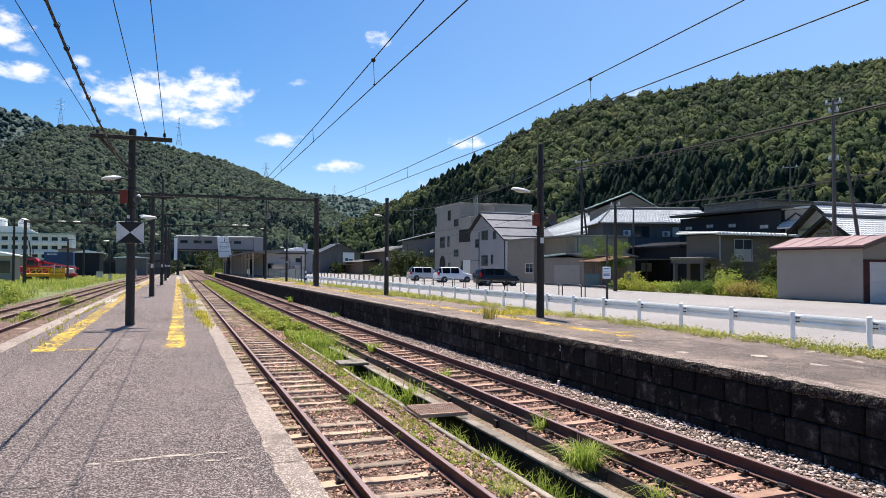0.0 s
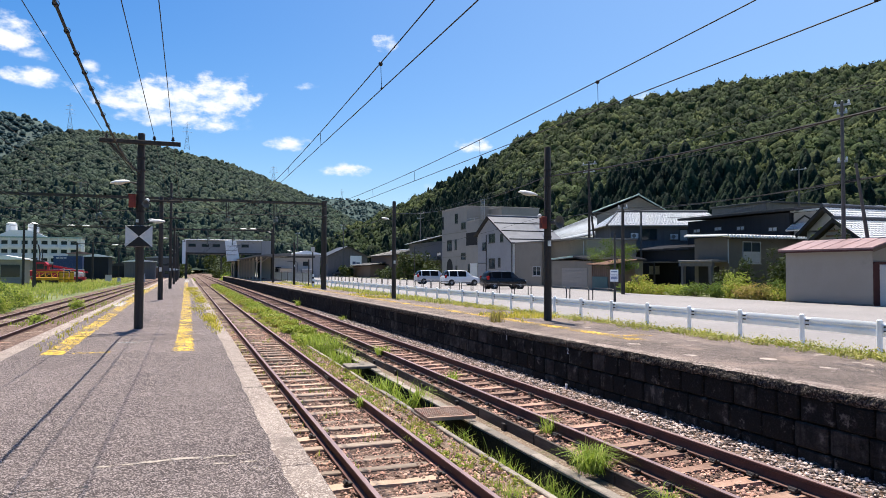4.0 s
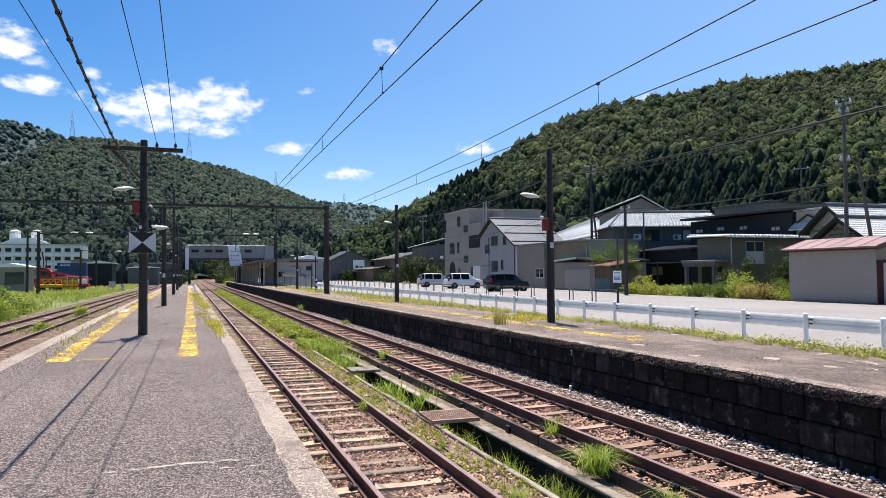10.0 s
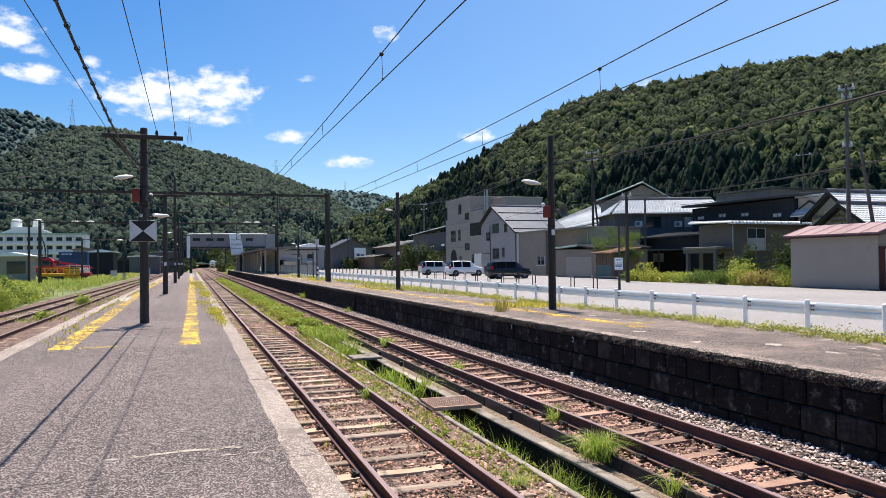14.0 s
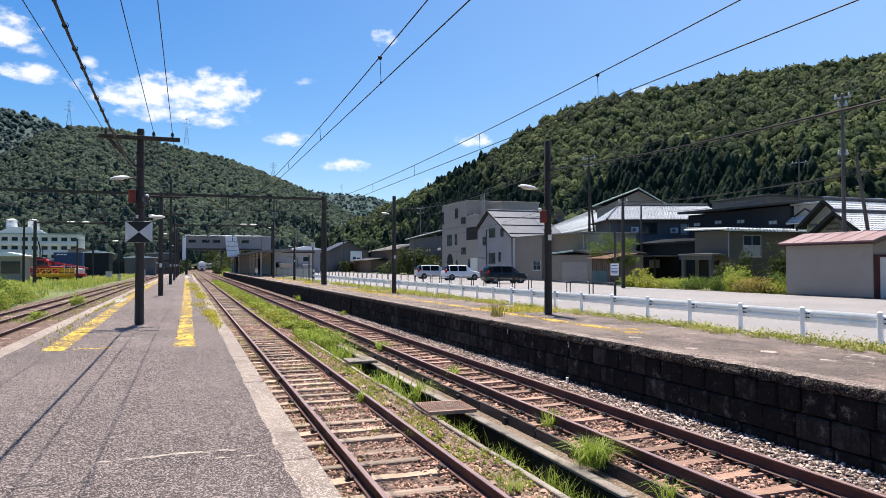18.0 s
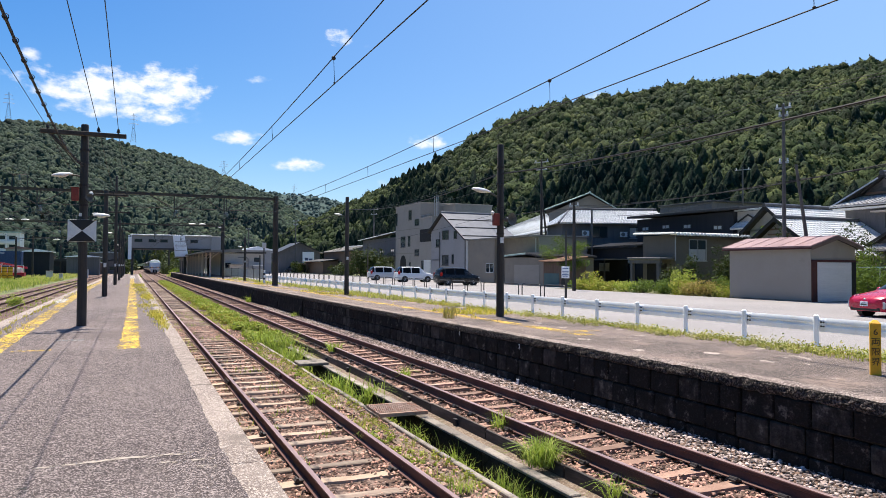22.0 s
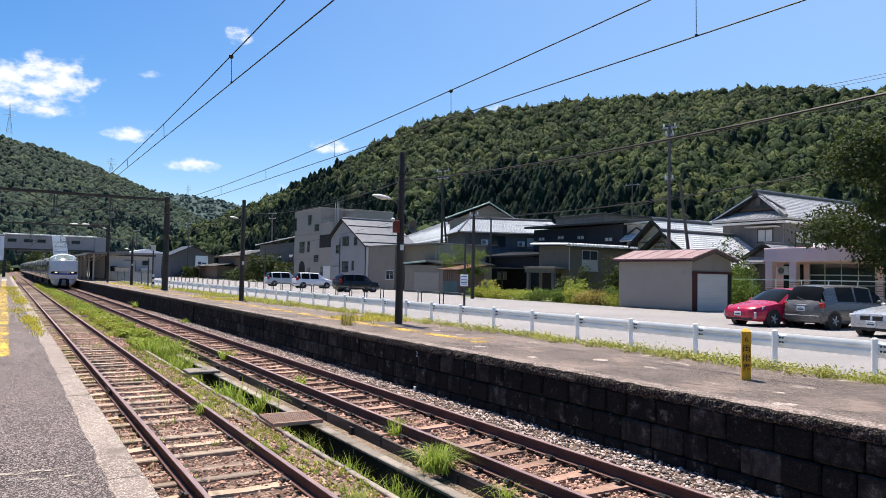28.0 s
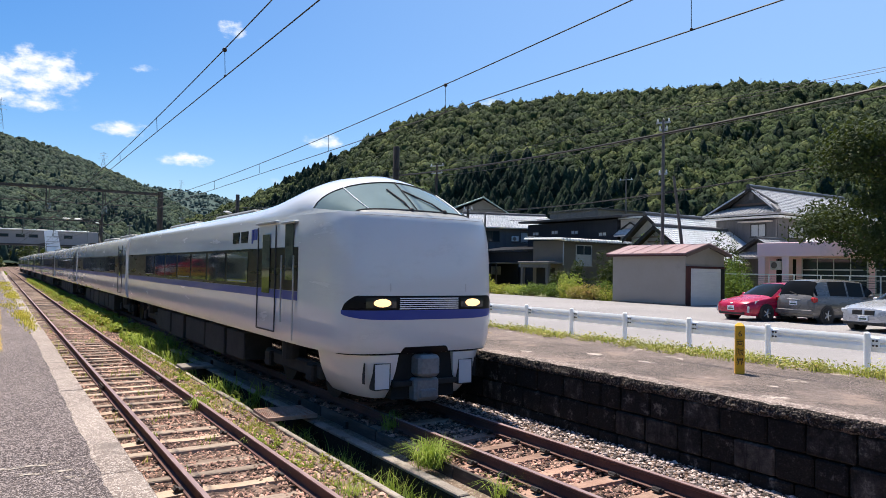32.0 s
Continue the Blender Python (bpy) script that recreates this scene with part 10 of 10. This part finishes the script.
def lumps(r, n, rx, ry, h, base=0.1):
    """Lump centres and radii that fill a mound."""
    C, R2 = [], []
    for i in range(n):
        a, q = r.uniform(0, 6.283), r.uniform(0, 1) ** 0.5
        z = r.uniform(base, 1.0 - 0.35 * q)
        k = r.uniform(0.28, 0.5)
        C.append((rx * q * math.cos(a), ry * q * math.sin(a), h * z * 0.85))
        R2.append((rx * k + 0.12, ry * k + 0.12, h * k * 0.75 + 0.08))
    return C, R2


def bush(name, x, y, z, rx, ry, h, leaves, size, mat, label, seed, category="shrub"):
    r = random.Random(seed)
    root = thing(name, pose(x, y, z), label, category)
    C, R2 = lumps(r, 16, rx, ry, h)
    g = Geo()
    for c in C[:7]:
        g.tube([(c[0] * 0.15, c[1] * 0.15, -0.05), (c[0] * 0.6, c[1] * 0.6, c[2] * 0.6), c], 0.018 + 0.006 * h, 5)
    part("stem", g, M["bark"], root)
    V, F = leaf_cloud(C, R2, leaves, size, seed)
    tagged(big("foliage", V, F, M[mat], "", "", "", root), kind="")
    return root


def tree(x, y, z, h, spread, seed, leaves=6000, size=0.16, mat="leaf_dark", label="broad dark-leaved tree", low=0.35, trunk_r=0.16, clumps=22):
    r = random.Random(seed)
    root = thing("tree", pose(x, y, z), label, "tree")
    top = h * 0.55
    part("trunk", Geo().loft([[(q * math.cos(a) + o, q * math.sin(a), k) for a in [6.2832 * i / 10 for i in range(10)]] for k, q, o in ((-0.2, trunk_r * 1.4, 0), (0.3, trunk_r * 1.1, 0), (top * 0.6, trunk_r * 0.85, 0.1), (top, trunk_r * 0.6, 0.05))]), M["bark"], root, smooth=60)
    C, R2 = [], []
    for i in range(clumps):
        a, q = r.uniform(0, 6.283), r.uniform(0.15, 1) ** 0.6
        zz = h * (low + (0.93 - low) * r.uniform(0, 1)) * (1 - 0.12 * q)
        w = spread * q * (0.6 + 0.4 * math.sin(math.pi * min(max((zz / h - low) / (1 - low), 0.05), 0.95)))
        p = (w * math.cos(a), w * math.sin(a), zz)
        C.append(p)
        k = r.uniform(0.22, 0.36) * spread
        R2.append((k, k, k * 0.6))
        z0 = min(top, zz * 0.75)
        part("limb", Geo().tube([(0.06, 0, z0), (p[0] * 0.5, p[1] * 0.5, (z0 + zz) / 2 + 0.1), p], trunk_r * 0.16, 5), M["bark"], root)
    V, F = leaf_cloud(C, R2, leaves, size, seed, 0.25)
    tagged(big("crown", V, F, M[mat], "", "", "", root), kind="")
    return root


def make_grass():
    g = np.random.RandomState(5)

    def field(n, x0, x1, y0, y1, z, thr=-9.0, f=0.6, seed=0.0, power=1.0):
        X, Y = g.uniform(x0, x1, n), y0 + (y1 - y0) * g.uniform(0, 1, n) ** power
        k = np.array([noise.noise(Vector((a * f * 1.5, b * f, seed))) for a, b in zip(X, Y)])
        m = k + g.normal(0, 0.07, n) > thr
        return np.stack([X, Y, z(X, Y) if callable(z) else np.full(n, z)], 1)[m]

    # rank weeds between the tracks beyond the drain, and in it
    blades("weeds", field(17000, 3.55, 4.6, 23.5, 115, -0.2, 0.06, 0.42, power=1.4), 0.32, 0.05, M["grass_lush"], "bright green weeds between the tracks", 1, 0.9)
    P = field(6000, 3.6, 4.55, 23.5, 112, 0.0, -0.02, 0.42, power=1.4)
    V, F = leaf_cloud(P, np.full((len(P), 3), 0.16), 22000, 0.075, 2, 0.1)
    big("weed_leaves", V, F, M["leaf_weed"], "low leafy weeds between the tracks", "weeds", "stuff")
    blades("weeds", field(9000, 3.05, 3.75, 23.5, 110, -0.19, 0.12, 0.5, 31.0, 1.3), 0.15, 0.035, M["grass_dry"], "yellowing grass beside the side track", 21, 0.9, 1, 0.05)
    P = field(3000, 3.4, 4.5, 23.5, 100, 0.02, 0.22, 0.6, 33.0, 1.4)
    V, F = leaf_cloud(P, np.full((len(P), 3), 0.15), 7000, 0.06, 22, 0.1)
    big("weed_leaves", V, F, M["leaf_yellow"], "yellow-green weeds between the tracks", "weeds", "stuff")
    blades("ditch_grass", field(900, 3.75, 4.26, 11.4, 23.6, -0.55, 0.14, 0.8, power=1.0), 0.58, 0.016, M["grass_lush"], "long grass growing out of the drain", 3, 0.8, 4, 0.06)
    blades("ditch_grass", field(800, 3.78, 4.24, 3.0, 10.3, -0.62, 0.02, 1.3), 0.52, 0.014, M["grass_lush"], "long grass growing out of the drain", 4, 0.9, 4, 0.05)
    P = field(700, 3.8, 4.24, 2.5, 23.6, -0.45, -0.02, 1.1, 61.0)
    V, F = leaf_cloud(P, np.tile([[0.09, 0.12, 0.14]], (len(P), 1)), 9000, 0.032, 62, 0.1)
    big("ditch_leaves", V, F, M["leaf_weed"], "leafy weeds growing in the drain", "weeds", "stuff")
    P = field(420, 3.45, 3.7, 2.5, 24, -0.13, 0.0, 1.3, 63.0)
    V, F = leaf_cloud(P, np.full((len(P), 3), 0.06), 3600, 0.02, 64, 0.1)
    big("ditch_edge_leaves", V, F, M["leaf_yellow"], "small weeds creeping over the drain's edge", "weeds", "stuff")
    # tufts that stand out
    for x, y, z, h, n, s in ((4.55, 7.3, -0.08, 0.4, 460, 0.08), (4.62, 6.0, -0.12, 0.34, 60, 0.05), (3.9, 14.3, -0.4, 0.6, 130, 0.14), (4.2, 13.0, -0.35, 0.55, 110, 0.12), (4.9, 9.0, -0.02, 0.3, 70, 0.06), (4.0, 19.0, -0.3, 0.6, 150, 0.15), (4.15, 21.5, -0.3, 0.75, 220, 0.2), (3.9, 23.0, -0.3, 0.7, 180, 0.2), (3.1, 9.6, -0.17, 0.22, 60, 0.05), (3.0, 12.4, -0.17, 0.3, 80, 0.07), (5.15, 13.5, 0.0, 0.3, 60, 0.06), (5.0, 18.5, 0.0, 0.35, 70, 0.08), (3.35, 7.0, -0.17, 0.2, 60, 0.08), (3.3, 5.4, -0.17, 0.22, 60, 0.08), (6.8, 46.0, -0.05, 0.55, 90, 0.08), (6.8, 32.0, -0.05, 0.35, 60, 0.1)):
        ob = blades("grass_tuft", np.tile([[x, y, z]], (n, 1)), h, 0.009 if y < 12 else 0.02, M["grass_lush"], "green tuft of grass growing in the ballast", int(x * 100 + y), 1.45, 1, s, 0.5)
        tagged(ob, "", "grass", "", "stuff")
    # thin weeds in the side track and along the platform foot
    blades("weeds", field(2600, 1.0, 1.75, 3.0, 60, -0.19, 0.12, 1.1, 4.0, 1.2), 0.13, 0.012, M["grass_dry"], "thin dry weeds along the platform foot", 6, 0.8, 2, 0.04)
    blades("weeds", field(2400, 3.05, 3.55, 3.0, 24, -0.18, 0.05, 1.0, 7.0), 0.11, 0.012, M["grass_dry"], "thin weeds beside the drain", 7, 0.8, 2, 0.04)
    P = field(900, 3.05, 3.6, 3.0, 24, -0.14, 0.1, 1.0, 9.0)
    V, F = leaf_cloud(P, np.full((len(P), 3), 0.05), 2600, 0.03, 8, 0.1)
    big("weed_leaves", V, F, M["leaf_weed"], "small leafy weeds beside the drain", "weeds", "stuff")
    blades("weeds", field(900, 1.95, 2.9, 6.0, 40, -0.18, 0.25, 0.9, 11.0), 0.12, 0.012, M["grass_lush"], "stray weeds in the side track", 9, 0.8, 3, 0.04)
    # dry grass on the island platform
    for cx, cy, sx, sy, n in ((0.66, 21.8, 0.1, 1.1, 420), (0.7, 18.6, 0.07, 0.8, 120), (0.5, 27.5, 0.2, 1.2, 140), (0.66, 35.5, 0.14, 2.2, 620), (0.5, 45.0, 0.2, 2.4, 420), (0.4, 55.0, 0.3, 3.0, 500), (-2.5, 17.5, 0.12, 2.0, 60), (-2.75, 27.0, 0.1, 3.0, 220), (-2.75, 45.0, 0.12, 6.0, 500)):
        X, Y = g.normal(cx, sx, n), g.normal(cy, sy, n)
        m = (X < PE - 0.06) & (X > PL + 0.3)
        blades("platform_grass", np.stack([X, Y, np.full(n, PZ)], 1)[m], 0.09, 0.016, M["grass_gold"], "dry golden grass in the platform's cracks", int(cy * 10), 0.9, 2, 0.03)
    # verge behind the far platform
    def vz(X, Y):
        return FZ - 0.01 - np.clip((X - 10.1) * 0.36, 0, 0.47)
    blades("verge_grass", field(15000, 9.6, 12.6, 1.0, 30, vz, 0.14, 0.9, 5.0, 1.2), 0.15, 0.01, M["grass_dry"], "dry grass on the verge by the road", 12, 0.9, 2, 0.05)
    blades("verge_grass", field(7000, 9.3, 13.1, 22, 75, vz, -0.1, 0.3, 5.0), 0.24, 0.03, M["grass_dry"], "dry grass on the verge by the road", 13, 0.9, 2, 0.08)
    blades("verge_grass", field(1100, 10.2, 12.6, 1.0, 40, vz, 0.15, 0.8, 8.0, 1.2), 0.22, 0.009, M["grass_lush"], "greener grass on the verge by the road", 14, 0.9, 3, 0.08)
    P = field(5200, 9.5, 12.4, 1.0, 45, lambda X, Y: vz(X, Y) + 0.05, 0.08, 0.7, 6.0, 1.2)
    V, F = leaf_cloud(P, np.full((len(P), 3), 0.09), 26000, 0.026, 15, 0.1)
    big("verge_leaves", V, F, M["leaf_blond"], "leafy yellow-green weeds on the verge", "weeds", "stuff")
    for seed, mat, n, lab in ((71, "leaf_blond", 210, "bushy blond weeds on the verge"), (72, "leaf_yellow", 90, "bushy light green weeds on the verge"), (73, "leaf_rust", 40, "rust-tinged weeds on the verge")):
        X, Y = g.uniform(9.75, 11.6, n), 1.5 + 50 * g.uniform(0, 1, n) ** 1.3
        P = np.stack([X, Y, vz(X, Y) + 0.08], 1)
        rad = np.stack([g.uniform(0.1, 0.3, n), g.uniform(0.12, 0.4, n), g.uniform(0.06, 0.17, n)], 1)
        V, F = leaf_cloud(P, rad, n * 110, 0.022, seed, 0.15)
        big("verge_leaves", V, F, M[mat], lab, "weeds", "stuff")
    # rank growth hugging the back of the far platform, and a tall seed-head by its rim
    for seed, mat, n, lab in ((81, "leaf_yellow", 240, "bright yellow-green weeds at the platform's back edge"), (82, "leaf_blond", 260, "sun-bleached weeds at the platform's back edge")):
        Y = 3.0 + 62 * g.uniform(0, 1, n) ** 1.15
        X = 9.75 + 0.55 * np.abs(g.normal(0, 1, n)) + 0.012 * (Y - 10).clip(0)
        X = X.clip(9.5, 12.2)
        P = np.stack([X, Y, vz(X, Y) + 0.06], 1)
        rad = np.stack([g.uniform(0.1, 0.26, n), g.uniform(0.15, 0.5, n), g.uniform(0.06, 0.2, n)], 1)
        V, F = leaf_cloud(P, rad, n * 75, 0.025, seed, 0.15)
        big("verge_leaves", V, F, M[mat], lab, "weeds", "stuff")
    ob = blades("seed_head", np.tile([[7.52, 16.6, FZ]], (70, 1)), 0.42, 0.014, M["leaf_rust"], "tall rusty weed growing through the platform rim", 83, 0.5, 1, 0.1, 0.3)
    tagged(ob, "", "weed", "", "stuff")
    # yard grass and ground ivy on the other side
    blades("yard_grass", field(19000, -40, -9.9, 50, 190, -0.1, -0.35, 0.08, 1.0), 0.6, 0.07, M["grass_dry"], "tall yellow-green grass in the yard", 16, 0.8, 1, 0.2)
    blades("yard_grass", field(17000, -34, -10.2, 28, 125, -0.1, -0.2, 0.08, 4.0), 0.6, 0.05, M["grass_lush"], "tall green grass in the yard", 17, 0.8, 1, 0.2)
    P = field(5200, -24, -9.9, 24, 62, 0.05, -0.25, 0.15, 6.0)
    V, F = leaf_cloud(P, np.tile([[0.3, 0.3, 0.16]], (len(P), 1)), 21000, 0.13, 18, 0.1)
    big("ground_ivy", V, F, M["leaf_weed"], "creeping leafy ground cover by the siding", "weeds", "stuff")
    blades("weeds", field(2600, -9.0, -3.4, 25, 120, -0.18, 0.2, 0.3, 2.0), 0.2, 0.05, M["grass_lush"], "weeds between the yard tracks", 19, 0.8, 2, 0.08)
    # looser, taller growth on the verge and golden tufts on the far deck
    blades("verge_grass", field(4200, 9.7, 11.0, 0.5, 32, vz, 0.2, 0.5, 31.0, 1.3), 0.2, 0.007, M["grass_dry"], "tall yellow-green grass leaning over the verge", 22, 1.5, 3, 0.09)
    blades("verge_grass", field(1300, 9.75, 10.8, 2.0, 11, vz, 0.2, 0.8, 41.0, 1.0), 0.24, 0.006, M["grass_dry"], "tall yellow-green grass leaning over the verge", 23, 1.4, 4, 0.1)
    blades("deck_grass", field(7000, 8.2, 10.0, 16, 75, FZ, 0.16, 0.35, 51.0, 1.3), 0.12, 0.025, M["grass_gold"], "dry golden grass in the far platform's cracks", 24, 1.2, 2, 0.05)


def make_shrubs():
    r = random.Random(12)
    spec = [
        # flower bed along the road: x, y, breadths, height, material
        (33.4, 48.2, 0.9, 1.0, 1.0, "leaf_shrub"), (33.2, 46.2, 1.0, 1.3, 1.45, "leaf_yellow"), (32.8, 44.6, 0.8, 1.0, 1.0, "leaf_yellow"), (32.8, 43.0, 0.8, 1.2, 0.75, "leaf_yellow"), (32.9, 41.2, 0.8, 1.2, 0.8, "leaf_weed"), (33.0, 39.4, 0.8, 1.2, 0.9, "leaf_shrub"), (33.2, 37.8, 0.9, 1.0, 1.0, "leaf_shrub"), (33.5, 36.5, 0.7, 0.7, 1.9, "leaf_weed"), (33.0, 35.6, 0.9, 1.0, 1.1, "leaf_yellow"), (32.9, 34.3, 0.9, 1.0, 1.0, "leaf_rust"), (32.9, 33.1, 0.9, 0.9, 1.0, "leaf_rust"), (33.3, 32.2, 0.8, 0.8, 1.6, "leaf_shrub"), (32.6, 31.6, 0.6, 0.7, 0.7, "leaf_yellow"),
        (37.6, 41.6, 0.8, 1.4, 2.0, "leaf_dark"), (36.4, 38.4, 0.6, 0.7, 2.6, "leaf_dark"), (37.6, 37.2, 1.0, 1.2, 3.4, "leaf_dark"), (37.2, 35.6, 1.0, 1.2, 2.6, "leaf_dark"),
        (39.0, 27.0, 0.8, 1.0, 2.1, "leaf_shrub"), (40.6, 28.4, 0.9, 1.2, 2.9, "leaf_shrub"), (42.5, 30.6, 1.2, 1.2, 5.2, "leaf_dark"), (41.5, 35.0, 0.9, 1.1, 5.3, "leaf_dark"),
        (37.5, 55.0, 0.8, 0.9, 1.1, "leaf_shrub"), (37.0, 58.0, 0.9, 1.0, 4.6, "leaf_shrub"),
        # greenery left of the three-storey building
        (37.6, 111.0, 2.0, 2.4, 3.6, "leaf_dark"), (38.2, 113.5, 2.2, 2.8, 5.6, "leaf_dark"), (37.4, 119.0, 2.0, 3.4, 6.0, "leaf_dark"), (37.0, 128.0, 1.8, 3.0, 3.0, "leaf_dark"), (37.0, 134.0, 1.7, 2.2, 2.4, "leaf_dark"),
        (36.0, 168.0, 2.0, 2.6, 3.4, "leaf_dark"), (33.0, 186.0, 2.5, 3.0, 4.5, "leaf_dark"), (29.0, 190.0, 2.5, 3.0, 5.0, "leaf_dark"),
        # yard side
        (-10.9, 45.0, 1.5, 2.0, 2.0, "leaf_weed"), (-12.0, 50.0, 1.7, 2.4, 2.3, "leaf_shrub"), (-11.4, 55.5, 1.3, 2.0, 1.3, "leaf_weed"), (-13.4, 60.0, 1.6, 2.4, 1.7, "leaf_weed"),
        (-13.6, 40.0, 2.0, 2.6, 2.0, "leaf_shrub"), (-15.6, 46.0, 2.6, 3.0, 2.7, "leaf_shrub"), (-16.8, 53.0, 2.4, 3.2, 2.4, "leaf_weed"), (-18.0, 62.0, 3.0, 3.4, 2.4, "leaf_shrub"), (-14.6, 66.0, 1.6, 2.2, 1.4, "leaf_weed"), (-6.3, 48.5, 0.4, 0.55, 0.7, "leaf_weed"), (-6.35, 36.5, 0.34, 0.45, 0.42, "leaf_weed"),
        # down the line
        (8.8, 162.0, 1.4, 5.0, 1.3, "leaf_weed"), (9.6, 182.0, 1.8, 6.0, 2.2, "leaf_shrub"), (10.0, 204.0, 2.4, 7.0, 3.6, "leaf_dark"), (10.5, 225.0, 3.0, 8.0, 5.0, "leaf_dark"), (0.4, 150.0, 1.0, 4.0, 0.8, "leaf_weed"), (-8.0, 228.0, 3.0, 5.0, 4.5, "leaf_dark"), (-1.5, 240.0, 2.4, 4.0, 4.0, "leaf_dark"), (-1.0, 350.0, 3.0, 8.0, 6.5, "leaf_dark"), (16.0, 330.0, 5.0, 9.0, 9.0, "leaf_dark"), (22.0, 345.0, 6.0, 9.0, 11.0, "leaf_dark"), (15.0, 400.0, 6.0, 9.0, 12.0, "leaf_dark"), (3.0, 440.0, 8.0, 9.0, 12.0, "leaf_dark"), (-14.0, 330.0, 6.0, 9.0, 9.0, "leaf_dark"),
    ]
    for i, (x, y, rx, ry, h, mat) in enumerate(spec):
        d = math.hypot(x, y)
        size = 0.07 * max(1.0, d / 45.0) * (1.2 if mat == "leaf_dark" else 1.0)
        n = int(min(6500, 900 * (rx * ry * h) ** (2 / 3) / (size / 0.1) ** 2))
        z = RZ if x > 14 else -0.15
        label = {"leaf_rust": "low shrub with rust-brown plumes in the flower bed", "leaf_shrub": "leafy green shrub in full summer growth", "leaf_yellow": "sprawling yellow-green garden shrub", "leaf_dark": "dense dark evergreen shrub", "leaf_weed": "rank light green weed clump"}[mat]
        bush("shrub", x, y, z, rx, ry, h, n, size, mat, label, 100 + i)
    # slender tree by the lean-to, pines, and the big tree by the car park
    tree(35.5, 52.8, RZ, 5.0, 2.3, 41, 6500, 0.06, "leaf_shrub", "slender light-leaved tree by the lean-to", 0.35, 0.07, 34)
    tree(39.2, 17.6, RZ, 11.0, 5.6, 43, 46000, 0.11, "leaf_dark", "large spreading dark-leaved tree by the car park", 0.3, 0.24, 40)
    tree(41.0, 10.5, RZ, 10.0, 5.0, 44, 26000, 0.13, "leaf_dark", "large spreading dark-leaved tree by the car park", 0.3, 0.22, 26)
    tree(43.8, 38.4, RZ, 6.2, 1.4, 46, 1500, 0.1, "leaf_shrub", "small clipped garden tree", 0.5, 0.07, 10)


def make_stones():
    """Loose ballast: stones over the beds near the camera."""
    g = np.random.RandomState(9)

    def rock(seed):
        r = np.random.RandomState(seed)
        V = np.array([(1, 0, 0), (-1, 0, 0), (0, 1, 0), (0, -1, 0), (0, 0, 0.8), (0, 0, -0.8), (0.6, 0.6, 0.5), (-0.6, 0.6, 0.5), (-0.6, -0.6, 0.5), (0.6, -0.6, 0.5)]) * r.uniform(0.5, 1.35, (10, 1))
        F = np.array([(4, 6, 7), (4, 7, 8), (4, 8, 9), (4, 9, 6), (0, 2, 6), (2, 1, 7), (1, 3, 8), (3, 0, 9), (6, 2, 7), (7, 1, 8), (8, 3, 9), (9, 0, 6)])
        return V, F

    def spread(n, x0, x1, y0, y1, z, size, mat, label, seed, power=1.7):
        X, Y = g.uniform(x0, x1, n), y0 + (y1 - y0) * g.uniform(0, 1, n) ** power
        P = np.stack([X, Y, z(X, Y) + g.uniform(-0.008, 0.014, n)], 1)
        vs, fs, k = [], [], 0
        for v in range(5):
            bv, bf = rock(seed + v)
            q = P[v::5]
            sc = size * g.uniform(0.45, 1.45, (len(q), 1)) * g.uniform(0.6, 1.3, (len(q), 3))
            a, b = scatter(bv, bf, q, sc, g.uniform(0, 6.28, len(q)))
            vs.append(a), fs.append(b + k)
            k += len(a)
        big("ballast_stones", np.concatenate(vs), np.concatenate(fs), M[mat], label, "ballast", "stuff")

    def z1(X, Y):
        heap = np.sin(3.1 * X + 1.3 * Y) * np.sin(2.3 * Y - 1.7 * X) + 0.6 * np.sin(7.0 * X - 2.0) * np.sin(5.3 * Y)
        return -0.197 + 0.03 * (X > 2.75) + 0.016 * heap
    def z2(X, Y):
        return Z2 - 0.196 + 0.03 * np.sin(X * 2) + np.maximum(0, X - 6.4) * 0.1 + 0.008
    spread(24000, 1.0, 3.68, 2.8, 30, z1, 0.021, "stone_brown", "rust-brown ballast stones of the side track", 1)
    spread(17000, 4.75, 6.4, 3.0, 34, z2, 0.022, "stone_brown", "rust-brown ballast stones of the main track", 11)
    spread(15000, 6.25, 6.98, 3.0, 40, z2, 0.022, "stone_grey", "pale grey ballast stones at the platform foot", 21)


make_grass()
make_shrubs()
make_stones()
make_wall_marks()
make_blocks()


def motions():
    for i, car in enumerate(TRAIN):
        walk(car, train_rows(i))


motions()
